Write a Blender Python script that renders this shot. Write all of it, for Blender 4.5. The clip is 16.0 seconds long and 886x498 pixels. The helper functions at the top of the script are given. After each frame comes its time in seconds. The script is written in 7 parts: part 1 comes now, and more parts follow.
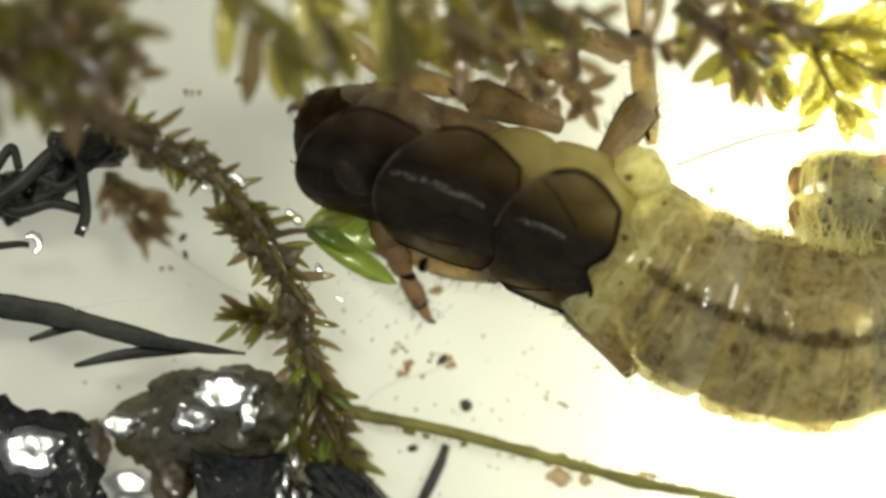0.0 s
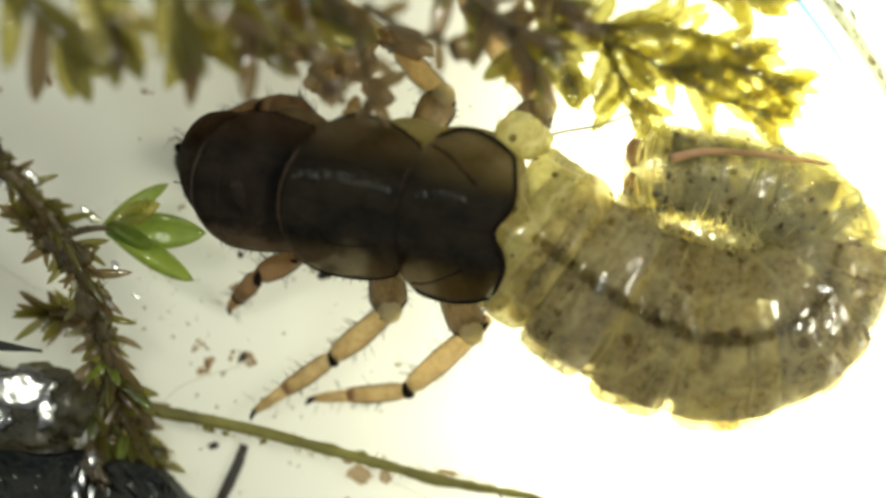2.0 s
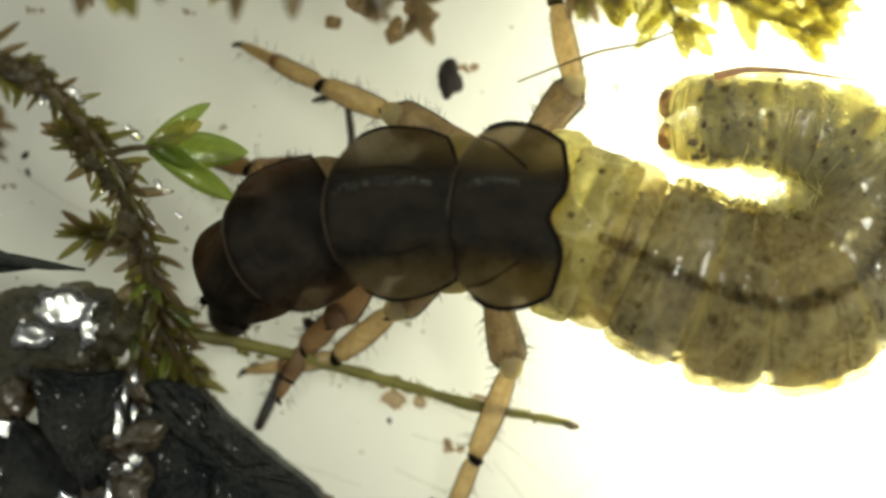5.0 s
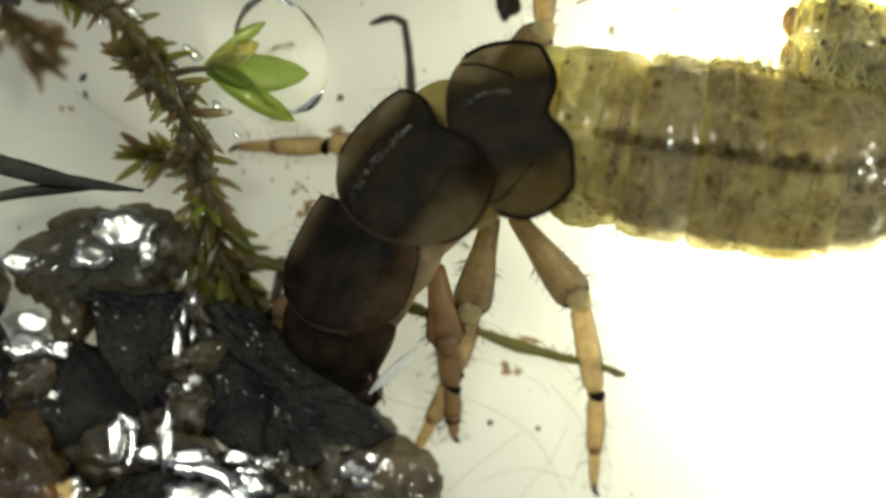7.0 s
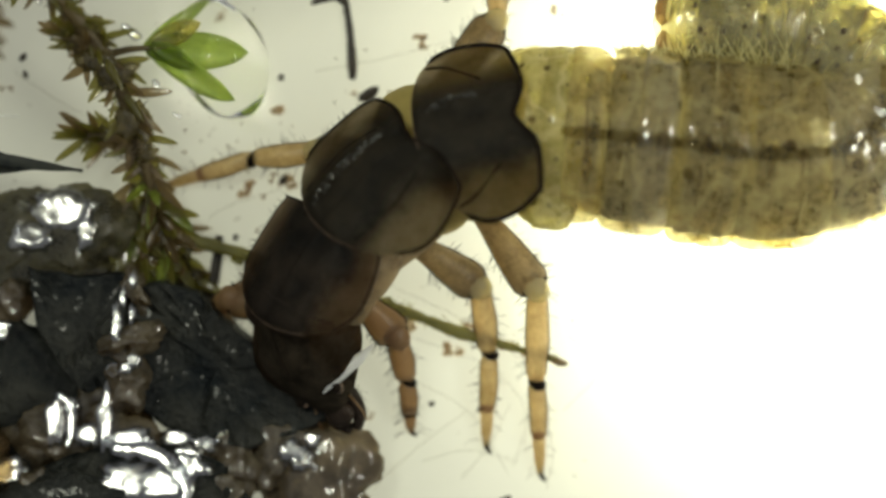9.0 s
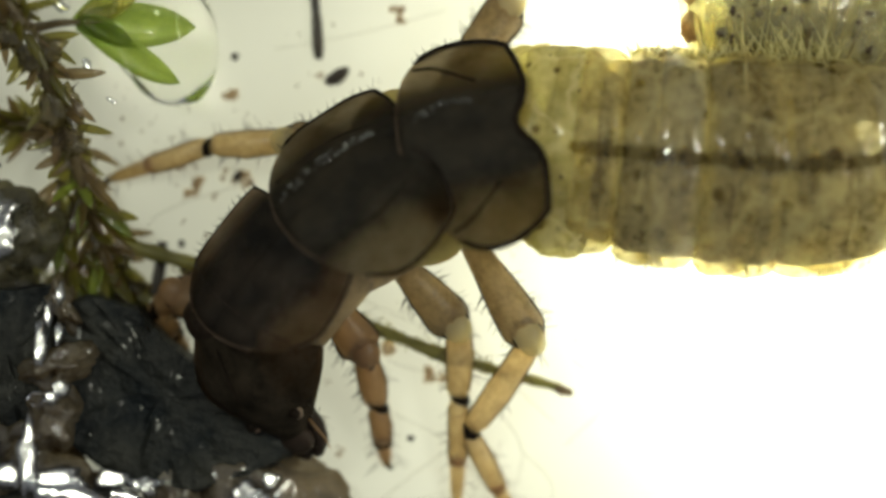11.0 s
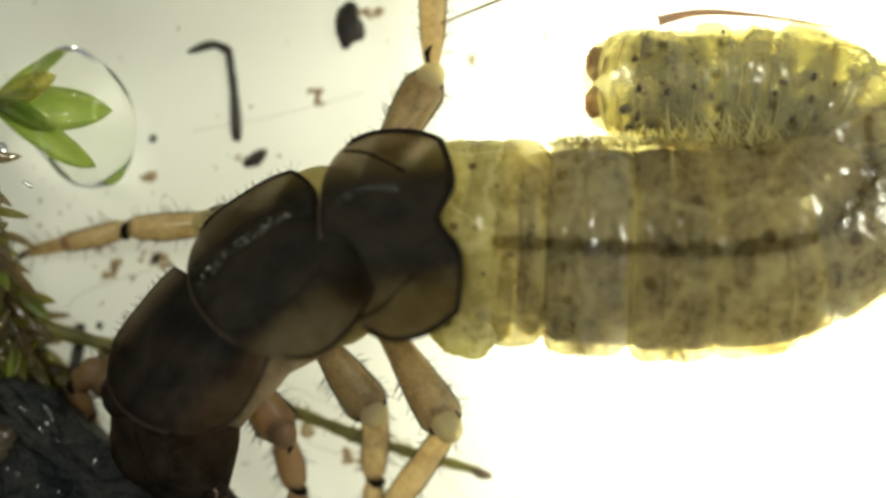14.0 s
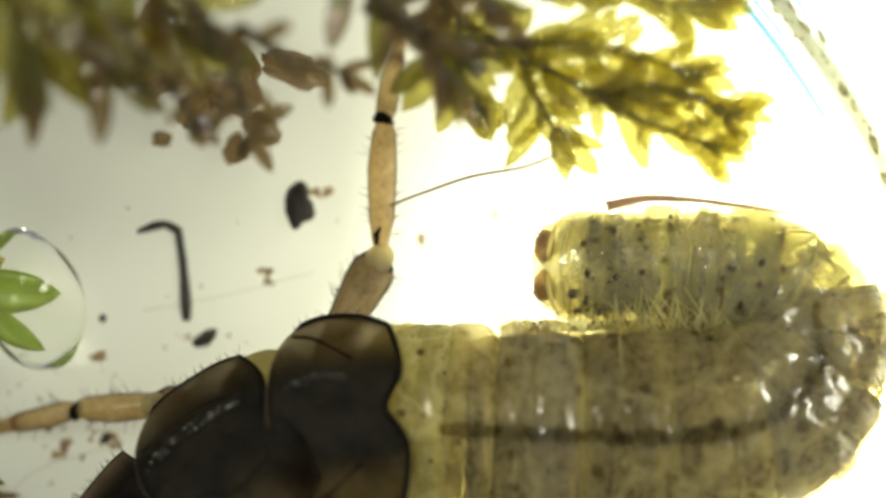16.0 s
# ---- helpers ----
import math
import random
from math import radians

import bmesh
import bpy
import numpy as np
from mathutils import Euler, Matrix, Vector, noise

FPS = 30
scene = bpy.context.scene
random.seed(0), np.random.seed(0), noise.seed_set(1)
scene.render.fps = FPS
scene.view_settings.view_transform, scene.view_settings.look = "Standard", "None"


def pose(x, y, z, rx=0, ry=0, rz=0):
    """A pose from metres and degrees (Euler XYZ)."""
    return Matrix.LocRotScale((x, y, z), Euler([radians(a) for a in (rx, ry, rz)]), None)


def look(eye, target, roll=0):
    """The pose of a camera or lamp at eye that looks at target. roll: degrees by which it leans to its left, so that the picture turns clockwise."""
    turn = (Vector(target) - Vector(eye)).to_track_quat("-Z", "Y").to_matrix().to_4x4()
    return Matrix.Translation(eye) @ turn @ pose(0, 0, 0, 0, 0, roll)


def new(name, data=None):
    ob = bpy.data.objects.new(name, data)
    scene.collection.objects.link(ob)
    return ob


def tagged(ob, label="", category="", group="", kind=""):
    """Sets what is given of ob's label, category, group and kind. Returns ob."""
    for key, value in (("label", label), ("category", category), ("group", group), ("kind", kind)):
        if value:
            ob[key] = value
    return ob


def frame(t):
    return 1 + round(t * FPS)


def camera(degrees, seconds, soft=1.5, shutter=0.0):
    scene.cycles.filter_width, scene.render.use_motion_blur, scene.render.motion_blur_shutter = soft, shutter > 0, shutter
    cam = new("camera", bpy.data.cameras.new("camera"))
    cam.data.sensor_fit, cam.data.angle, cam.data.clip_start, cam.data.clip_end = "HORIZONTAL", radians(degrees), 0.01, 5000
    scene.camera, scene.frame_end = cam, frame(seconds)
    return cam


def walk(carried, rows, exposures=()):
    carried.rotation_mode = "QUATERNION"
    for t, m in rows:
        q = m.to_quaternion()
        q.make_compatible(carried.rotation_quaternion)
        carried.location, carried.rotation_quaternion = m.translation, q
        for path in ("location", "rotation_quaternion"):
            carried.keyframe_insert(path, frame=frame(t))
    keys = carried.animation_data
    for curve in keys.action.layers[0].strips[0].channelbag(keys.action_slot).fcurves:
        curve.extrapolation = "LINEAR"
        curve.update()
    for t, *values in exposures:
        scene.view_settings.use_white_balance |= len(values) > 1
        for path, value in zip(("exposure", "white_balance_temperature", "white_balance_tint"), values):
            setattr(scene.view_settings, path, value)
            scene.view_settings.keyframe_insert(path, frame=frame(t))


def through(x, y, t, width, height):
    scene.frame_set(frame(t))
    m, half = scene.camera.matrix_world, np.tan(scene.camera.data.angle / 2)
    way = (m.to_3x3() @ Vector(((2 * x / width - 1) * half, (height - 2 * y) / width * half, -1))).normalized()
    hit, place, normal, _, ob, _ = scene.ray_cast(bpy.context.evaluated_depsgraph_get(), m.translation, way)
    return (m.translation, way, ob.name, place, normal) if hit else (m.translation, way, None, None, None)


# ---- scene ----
MM = 0.001
cam = camera(11.93, 16.0, soft=3.2)
walk(cam, [
    (0.0, pose(-0.001913, 0.001000, 0.051500)),
    (0.5, pose(-0.000513, 0.000727, 0.051500)),
    (1.0, pose(-0.000147, 0.000873, 0.051500)),
    (1.5, pose(-0.000073, 0.001047, 0.051500)),
    (2.0, pose(0.000507, 0.000967, 0.051500)),
    (2.5, pose(0.001280, 0.001180, 0.051500)),
    (3.0, pose(0.001487, 0.000993, 0.051500)),
    (3.5, pose(0.001520, 0.001167, 0.051500)),
    (4.0, pose(0.001120, 0.000680, 0.051500)),
    (4.5, pose(0.000580, 0.000700, 0.051500)),
    (5.0, pose(0.000000, 0.000000, 0.051500)),
    (5.2, pose(-0.000133, -0.000020, 0.051500)),
    (7.3, pose(-0.000713, -0.001187, 0.051500)),
    (7.5, pose(-0.000653, -0.001313, 0.051500)),
    (8.0, pose(-0.000220, -0.001353, 0.051500)),
    (8.2, pose(-0.000053, -0.001187, 0.051500)),
    (10.3, pose(0.000026, -0.001177, 0.047796)),
    (10.5, pose(-0.000100, -0.001190, 0.045748)),
    (11.0, pose(0.000203, -0.001094, 0.043873)),
    (11.5, pose(0.000033, -0.001122, 0.043873)),
    (12.0, pose(-0.000018, -0.001133, 0.043873)),
    (12.5, pose(-0.000046, -0.001020, 0.043873)),
    (13.0, pose(0.000276, -0.000987, 0.043873)),
    (13.5, pose(0.000440, -0.000930, 0.043873)),
    (14.0, pose(0.001050, -0.000246, 0.043873)),
    (14.5, pose(0.001553, 0.000991, 0.043873)),
    (15.0, pose(0.001768, 0.001166, 0.043873)),
    (15.5, pose(0.001722, 0.001245, 0.043873)),
    (16.0, pose(0.001570, 0.001612, 0.043873)),
], exposures=[(0.0, 0.88), (0.5, 0.86), (1.0, 0.76), (2.0, 0.60), (3.0, 0.30), (4.0, 0.26), (5.0, 0.34), (8.0, 0.40), (12.0, 0.43), (14.5, 0.44), (15.2, 0.36), (16.0, 0.28)])

# ---- world, lamps, exposure ----
world = bpy.data.worlds.new("ambient_fill")
world.use_nodes = True
scene.world = world
back = world.node_tree.nodes["Background"]
back.inputs["Color"].default_value = (0.92, 0.95, 1.0, 1)
# even ambient light, raised to lift the blacks as veiling glare would
back.inputs["Strength"].default_value = 0.18


def lamp(name, at, target, power, size, size_y, colour):
    data = bpy.data.lights.new(name, "AREA")
    data.shape, data.size, data.size_y = "ELLIPSE", size * MM, size_y * MM
    data.energy, data.color = power, colour
    ob = new(name, data)
    ob.matrix_world = look([v * MM for v in at], [v * MM for v in target])
    return ob


# the microscope's stage panel and its hot spot under the frosted plate, and two goosenecks above
lamp("stage_light", (6.2, 0.3, -2.2), (6.2, 0.3, 0), 0.0030, 5.5, 5.5, (0.99, 1.0, 0.76))
lamp("stage_panel", (5, 0, -12), (6, 0, 0), 0.00085, 22, 22, (0.98, 1.0, 0.66))
lamp("gooseneck_light", (-26, 24, 62), (-1, 0, 0), 0.0125, 9, 18, (0.97, 1.0, 0.80))
lamp("gooseneck_light", (42, 6, 44), (1, 0, 0), 0.0128, 36, 6, (0.99, 1.0, 0.82))


# ---- materials ----
def material(name, dark, light, scale, rough=0.5, bump=0.0, through=0.0, glow=None, specular=0.5, coat=0.0,
             spots=None, spot_scale=0.0, spot_size=0.25, clear=0.0, gut=0.0, crackle=None, crackle_scale=1500.0, grade=None, wet=0.0, waves_scale=1100.0, wave=0.08, own=0.65, contrast=1.5, rest=False, grain=0.45, wrinkle=None, wet_rough=0.10):
    """Two-scale noise between two colours, relief, spots, and a share of light let through."""
    m = bpy.data.materials.new(name)
    m.use_nodes = True
    nt = m.node_tree
    nt.nodes.clear()

    def node(kind, **values):
        n = nt.nodes.new(kind)
        for k, v in values.items():
            n.inputs[k].default_value = v
        return n

    def link(a, b):
        nt.links.new(a, b)

    out = node("ShaderNodeOutputMaterial")
    coords = node("ShaderNodeTexCoord")
    info = node("ShaderNodeObjectInfo")
    shift = nt.nodes.new("ShaderNodeVectorMath")
    shift.operation = "MULTIPLY_ADD"
    spread = nt.nodes.new("ShaderNodeCombineXYZ")
    for k in "XYZ":
        link(info.outputs["Random"], spread.inputs[k])
    link(spread.outputs[0], shift.inputs[0])
    shift.inputs[1].default_value = (0.01, 0.017, 0.013)
    if rest:
        # the body's own coordinates, unbroken from ring to ring
        own_place = nt.nodes.new("ShaderNodeAttribute")
        own_place.attribute_name = "rest"
        shift.inputs[1].default_value = (0, 0, 0)
        link(own_place.outputs["Vector"], shift.inputs[2])
    else:
        link(coords.outputs["Object"], shift.inputs[2])
    coarse = node("ShaderNodeTexNoise", Scale=scale, Detail=5.0, Roughness=0.6)
    fine = node("ShaderNodeTexNoise", Scale=scale * 7.0, Detail=3.0, Roughness=0.6)
    link(shift.outputs[0], coarse.inputs["Vector"])
    link(shift.outputs[0], fine.inputs["Vector"])
    blend = nt.nodes.new("ShaderNodeMath")
    blend.operation = "MULTIPLY_ADD"
    link(fine.outputs["Fac"], blend.inputs[0])
    blend.inputs[1].default_value = grain
    half = nt.nodes.new("ShaderNodeMath")
    half.operation = "MULTIPLY_ADD"
    link(coarse.outputs["Fac"], half.inputs[0])
    half.inputs[1].default_value = contrast
    half.inputs[2].default_value = 0.50 - (contrast + grain) * 0.5
    link(half.outputs[0], blend.inputs[2])
    ramp = nt.nodes.new("ShaderNodeMix")
    ramp.data_type = "RGBA"
    ramp.inputs["A"].default_value = (*dark, 1)
    ramp.inputs["B"].default_value = (*light, 1)
    link(blend.outputs[0], ramp.inputs["Factor"])
    colour = ramp.outputs["Result"]
    if spots:
        cells = node("ShaderNodeTexVoronoi", Scale=spot_scale, Randomness=1.0)
        link(shift.outputs[0], cells.inputs["Vector"])
        cut = nt.nodes.new("ShaderNodeMapRange")
        cut.inputs["From Min"].default_value = spot_size * 0.6
        cut.inputs["From Max"].default_value = spot_size
        cut.inputs["To Min"].default_value, cut.inputs["To Max"].default_value = 1.0, 0.0
        link(cells.outputs["Distance"], cut.inputs["Value"])
        dots = nt.nodes.new("ShaderNodeMix")
        dots.data_type = "RGBA"
        link(colour, dots.inputs["A"])
        dots.inputs["B"].default_value = (*spots, 1)
        link(cut.outputs["Result"], dots.inputs["Factor"])
        colour = dots.outputs["Result"]
    def side_distance():
        """How far a point lies from the middle line, in millimetres, a little uneven."""
        split = nt.nodes.new("ShaderNodeSeparateXYZ")
        link(coords.outputs["Object"], split.inputs[0])
        uneven = nt.nodes.new("ShaderNodeMath")
        uneven.operation = "MULTIPLY_ADD"
        link(coarse.outputs["Fac"], uneven.inputs[0])
        uneven.inputs[1].default_value = 0.00035
        uneven.inputs[2].default_value = -0.000175
        add = nt.nodes.new("ShaderNodeMath")
        link(split.outputs["Y"], add.inputs[0])
        link(uneven.outputs[0], add.inputs[1])
        far = nt.nodes.new("ShaderNodeMath")
        far.operation = "ABSOLUTE"
        link(add.outputs[0], far.inputs[0])
        big = nt.nodes.new("ShaderNodeMath")
        big.operation = "MULTIPLY"
        big.inputs[1].default_value = 1000.0
        link(far.outputs[0], big.inputs[0])
        return big.outputs[0]

    def ease(value, low, high, a, b):
        r = nt.nodes.new("ShaderNodeMapRange")
        r.interpolation_type = "SMOOTHSTEP"
        for key, v in (("From Min", low), ("From Max", high), ("To Min", a), ("To Max", b)):
            r.inputs[key].default_value = v
        link(value, r.inputs["Value"])
        return r.outputs["Result"]

    def tinted(old, factor, tint):
        m2 = nt.nodes.new("ShaderNodeMix")
        m2.data_type = "RGBA"
        link(old, m2.inputs["A"])
        m2.inputs["B"].default_value = (*tint, 1)
        link(factor, m2.inputs["Factor"])
        return m2.outputs["Result"]

    if crackle:
        veins = node("ShaderNodeTexVoronoi", Scale=crackle_scale, Randomness=1.0)
        veins.feature = "DISTANCE_TO_EDGE"
        bend = nt.nodes.new("ShaderNodeVectorMath")
        bend.operation = "MULTIPLY_ADD"
        link(coarse.outputs["Color"], bend.inputs[0])
        bend.inputs[1].default_value = (0.0006, 0.0006, 0.0006)
        link(shift.outputs[0], bend.inputs[2])
        link(bend.outputs[0], veins.inputs["Vector"])
        colour = tinted(colour, ease(veins.outputs["Distance"], 0.01, 0.08, 0.52, 0.0), crackle)
    height = blend.outputs[0]
    if wrinkle:
        squeeze = nt.nodes.new("ShaderNodeVectorMath")
        squeeze.operation = "MULTIPLY"
        link(shift.outputs[0], squeeze.inputs[0])
        squeeze.inputs[1].default_value = (5.0, 0.8, 0.8)
        pleats = node("ShaderNodeTexNoise", Scale=1900.0, Detail=4.0, Roughness=0.62, Distortion=0.4)
        link(squeeze.outputs[0], pleats.inputs["Vector"])
        colour = tinted(colour, ease(pleats.outputs["Fac"], 0.50, 0.72, 0.0, 0.42), wrinkle)
        colour = tinted(colour, ease(pleats.outputs["Fac"], 0.30, 0.44, 0.45, 0.0), [v * 0.16 for v in wrinkle])
        rise = nt.nodes.new("ShaderNodeMath")
        rise.operation = "MULTIPLY_ADD"
        link(pleats.outputs["Fac"], rise.inputs[0])
        rise.inputs[1].default_value = 2.4
        link(height, rise.inputs[2])
        height = rise.outputs[0]
    if gut:
        colour = tinted(colour, ease(side_distance(), 0.03, 0.20, gut, 0.0), (0.035, 0.03, 0.02))
    skin = node("ShaderNodeBsdfPrincipled", Roughness=rough)
    skin.inputs["Specular IOR Level"].default_value = specular
    skin.inputs["Coat Weight"].default_value = coat
    skin.inputs["Coat Roughness"].default_value = 0.06
    link(colour, skin.inputs["Base Color"])
    if bump:
        relief = node("ShaderNodeBump", Strength=0.7, Distance=bump * MM)
        link(height, relief.inputs["Height"])
        link(relief.outputs["Normal"], skin.inputs["Normal"])
    last = skin.outputs[0]
    if through:
        pass_on = nt.nodes.new("ShaderNodeBsdfTranslucent")
        if glow:
            tint = nt.nodes.new("ShaderNodeMix")
            tint.data_type = "RGBA"
            tint.inputs["Factor"].default_value = own
            link(colour, tint.inputs["A"])
            tint.inputs["B"].default_value = (*glow, 1)
            link(tint.outputs["Result"], pass_on.inputs["Color"])
        else:
            link(colour, pass_on.inputs["Color"])
        mix = node("ShaderNodeMixShader", Fac=through)
        link(last, mix.inputs[1])
        link(pass_on.outputs[0], mix.inputs[2])
        last = mix.outputs[0]
    if grade:
        thin = nt.nodes.new("ShaderNodeBsdfTranslucent")
        window = nt.nodes.new("ShaderNodeBsdfTransparent")
        patchy = nt.nodes.new("ShaderNodeMix")
        patchy.data_type = "RGBA"
        patchy.inputs["A"].default_value = (*[v * v * 0.85 for v in glow], 1)
        patchy.inputs["B"].default_value = (*[min(1.0, v * 1.12) for v in glow], 1)
        link(blend.outputs[0], patchy.inputs["Factor"])
        link(patchy.outputs["Result"], thin.inputs["Color"])
        link(patchy.outputs["Result"], window.inputs["Color"])
        pane = node("ShaderNodeMixShader", Fac=0.5)
        link(thin.outputs[0], pane.inputs[1])
        link(window.outputs[0], pane.inputs[2])
        mix = nt.nodes.new("ShaderNodeMixShader")
        link(ease(side_distance(), grade[0], grade[1], 0.018, grade[2]), mix.inputs[0])
        link(last, mix.inputs[1])
        link(pane.outputs[0], mix.inputs[2])
        last = mix.outputs[0]
    if clear:
        see = nt.nodes.new("ShaderNodeBsdfTransparent")
        see.inputs["Color"].default_value = (*(glow or (1, 1, 1)), 1)
        mix = node("ShaderNodeMixShader", Fac=clear)
        link(last, mix.inputs[1])
        link(see.outputs[0], mix.inputs[2])
        last = mix.outputs[0]
    if wet:
        # a thin wavy skin of water over everything
        ripple = node("ShaderNodeTexNoise", Scale=waves_scale, Detail=2.0)
        link(shift.outputs[0], ripple.inputs["Vector"])
        curve = node("ShaderNodeBump", Strength=1.0, Distance=wave * MM)
        link(ripple.outputs["Fac"], curve.inputs["Height"])
        shine = node("ShaderNodeBsdfGlossy", Roughness=wet_rough)
        link(curve.outputs["Normal"], shine.inputs["Normal"])
        mix = node("ShaderNodeMixShader", Fac=wet)
        link(last, mix.inputs[1])
        link(shine.outputs[0], mix.inputs[2])
        last = mix.outputs[0]
    link(last, out.inputs["Surface"])
    return m


def glass(name, colour, rough, ior):
    m = bpy.data.materials.new(name)
    m.use_nodes = True
    skin = m.node_tree.nodes["Principled BSDF"]
    skin.inputs["Base Color"].default_value = (*colour, 1)
    skin.inputs["Roughness"].default_value = rough
    skin.inputs["IOR"].default_value = ior
    skin.inputs["Transmission Weight"].default_value = 1.0
    return m


PLATE_WHITE = material("frosted_plate", (0.60, 0.60, 0.54), (0.68, 0.68, 0.61), 500, 0.55, 0.004, through=0.5,
                       glow=(0.86, 0.84, 0.78), specular=0.25)
SCLERITE = material("dark_sclerite", (0.0050, 0.0046, 0.0036), (0.024, 0.019, 0.012), 2600, 0.42, 0.05, specular=0.08,
                    glow=(0.67, 0.62, 0.53), grade=(0.24, 0.78, 0.92), contrast=2.2)
SCLERITE_FRONT = material("front_sclerite", (0.0050, 0.0042, 0.0034), (0.022, 0.016, 0.011), 2600, 0.42, 0.05, specular=0.08,
                          glow=(0.66, 0.58, 0.50), grade=(0.34, 0.76, 0.82), contrast=2.4)
HEAD_SHELL = material("head_shell", (0.0055, 0.0045, 0.0030), (0.032, 0.025, 0.017), 2600, 0.65, 0.04, specular=0.03, grain=0.8, contrast=2.4, glow=(0.66, 0.52, 0.38), grade=(0.26, 0.48, 0.45))
SCLERITE_DENSE = material("dense_sclerite", (0.0060, 0.0045, 0.0030), (0.032, 0.021, 0.014), 2600, 0.40, 0.04, specular=0.16, grain=0.8, contrast=2.2)
GLINT_BEADS = material("glint_beads", (0.006, 0.007, 0.004), (0.030, 0.028, 0.018), 3000, 0.3, 0.01, wet=0.10, waves_scale=3000.0, wave=0.05, wet_rough=0.22)
RIM = material("plate_rim", (0.003, 0.0022, 0.0016), (0.016, 0.010, 0.006), 3000, 0.6, 0.003, specular=0.08, clear=0.08, glow=(0.5, 0.4, 0.3))
MEMBRANE = material("yellow_membrane", (0.42, 0.37, 0.13), (0.84, 0.79, 0.42), 1400, 0.28, 0.010, specular=0.18, through=0.62,
                    glow=(0.98, 0.93, 0.50), clear=0.26, wrinkle=(0.95, 0.90, 0.50), spots=(0.12, 0.08, 0.03), spot_scale=3600, spot_size=0.24, wet=0.020, own=0.12, contrast=2.8, grain=1.5, crackle=(1.0, 0.95, 0.60), crackle_scale=1500, rest=True)
FLESH = material("yellow_flesh", (0.26, 0.21, 0.07), (0.60, 0.51, 0.20), 2300, 0.4, 0.010, specular=0.2, through=0.6,
                 glow=(0.90, 0.83, 0.52), clear=0.20, own=0.5)
ABDOMEN = material("clear_body_wall", (0.24, 0.185, 0.085), (0.82, 0.73, 0.42), 1500, 0.28, 0.024, specular=0.25, through=0.64,
                   glow=(1.0, 0.94, 0.66), clear=0.52, spots=(0.050, 0.026, 0.012), spot_scale=2500, spot_size=0.21, wet=0.012, waves_scale=2600.0, wave=0.07,
                   own=0.10, contrast=1.6, grain=1.9, gut=0.34, crackle=(1.0, 0.93, 0.54), crackle_scale=1250, wrinkle=(0.93, 0.85, 0.50), rest=True)
# the same wall with more gloss, for rings meant to show highlights
ABDOMEN_GLINT = material("glinting_body_wall", (0.24, 0.185, 0.085), (0.82, 0.73, 0.42), 1500, 0.28, 0.024, specular=0.25, through=0.64,
                   glow=(1.0, 0.94, 0.66), clear=0.52, spots=(0.050, 0.026, 0.012), spot_scale=2500, spot_size=0.21, wet=0.085, wet_rough=0.16, waves_scale=2200.0, wave=0.10,
                   own=0.10, contrast=1.6, grain=1.9, gut=0.34, crackle=(1.0, 0.93, 0.54), crackle_scale=1250, wrinkle=(0.93, 0.85, 0.50), rest=True)
CORE = material("grey_gut_contents", (0.045, 0.035, 0.023), (0.52, 0.45, 0.31), 1700, 0.5, 0.030, specular=0.15, through=0.54,
                glow=(0.78, 0.69, 0.44), clear=0.18, spots=(0.05, 0.034, 0.022), spot_scale=2400, spot_size=0.24, own=0.12, contrast=3.0, grain=1.2, rest=True)
TAIL = material("speckled_tail", (0.30, 0.27, 0.15), (0.86, 0.82, 0.60), 1700, 0.28, 0.020, specular=0.25, through=0.66,
                glow=(1.0, 0.975, 0.79), clear=0.67, spots=(0.040, 0.022, 0.010), spot_scale=3000, spot_size=0.22, wet=0.035, waves_scale=3000.0, wave=0.09,
                own=0.15, contrast=2.0, grain=1.0, wrinkle=(0.96, 0.90, 0.58), rest=True)
TAIL_CORE = material("yellow_gut_contents", (0.16, 0.145, 0.085), (0.80, 0.77, 0.54), 1100, 0.5, 0.020, specular=0.15, through=0.60,
                     glow=(0.97, 0.96, 0.81), clear=0.60, spots=(0.08, 0.05, 0.02), spot_scale=2300, spot_size=0.20, own=0.2, contrast=3.2, rest=True)
GUT = material("dark_gut", (0.020, 0.020, 0.012), (0.075, 0.066, 0.040), 2000, 0.6, 0.004, clear=0.94, glow=(0.86, 0.82, 0.70))
MUSCLE = material("yellow_strand", (0.80, 0.70, 0.26), (0.95, 0.88, 0.46), 3000, 0.4, through=0.6, clear=0.35, glow=(1.0, 0.96, 0.68))
WRINKLE = material("brown_wrinkle", (0.10, 0.07, 0.035), (0.30, 0.22, 0.11), 3000, 0.4, through=0.4, clear=0.45, glow=(0.62, 0.52, 0.32))
PALE_SKIN = material("pale_crease", (0.66, 0.59, 0.30), (0.92, 0.86, 0.52), 3000, 0.4, through=0.6, clear=0.55, glow=(1.0, 0.98, 0.80))
GILL = material("pale_gill", (0.74, 0.68, 0.36), (0.94, 0.90, 0.62), 3000, 0.45, through=0.6, clear=0.40, glow=(0.99, 0.97, 0.74))
AMBER = material("amber_leg", (0.26, 0.16, 0.06), (0.86, 0.69, 0.38), 1900, 0.25, 0.010, through=0.5,
                 glow=(0.93, 0.79, 0.52), coat=0.4, clear=0.34, own=0.4, contrast=2.4, grain=0.9)
COXA = material("brown_coxa", (0.07, 0.046, 0.020), (0.46, 0.34, 0.18), 2400, 0.4, 0.014, through=0.45, contrast=2.4, grain=0.9,
                glow=(0.86, 0.72, 0.46), clear=0.16, own=0.35)
RUSTY = material("rusty_skin", (0.14, 0.08, 0.035), (0.44, 0.29, 0.16), 2400, 0.4, 0.01, through=0.5, glow=(0.82, 0.64, 0.42), clear=0.42)
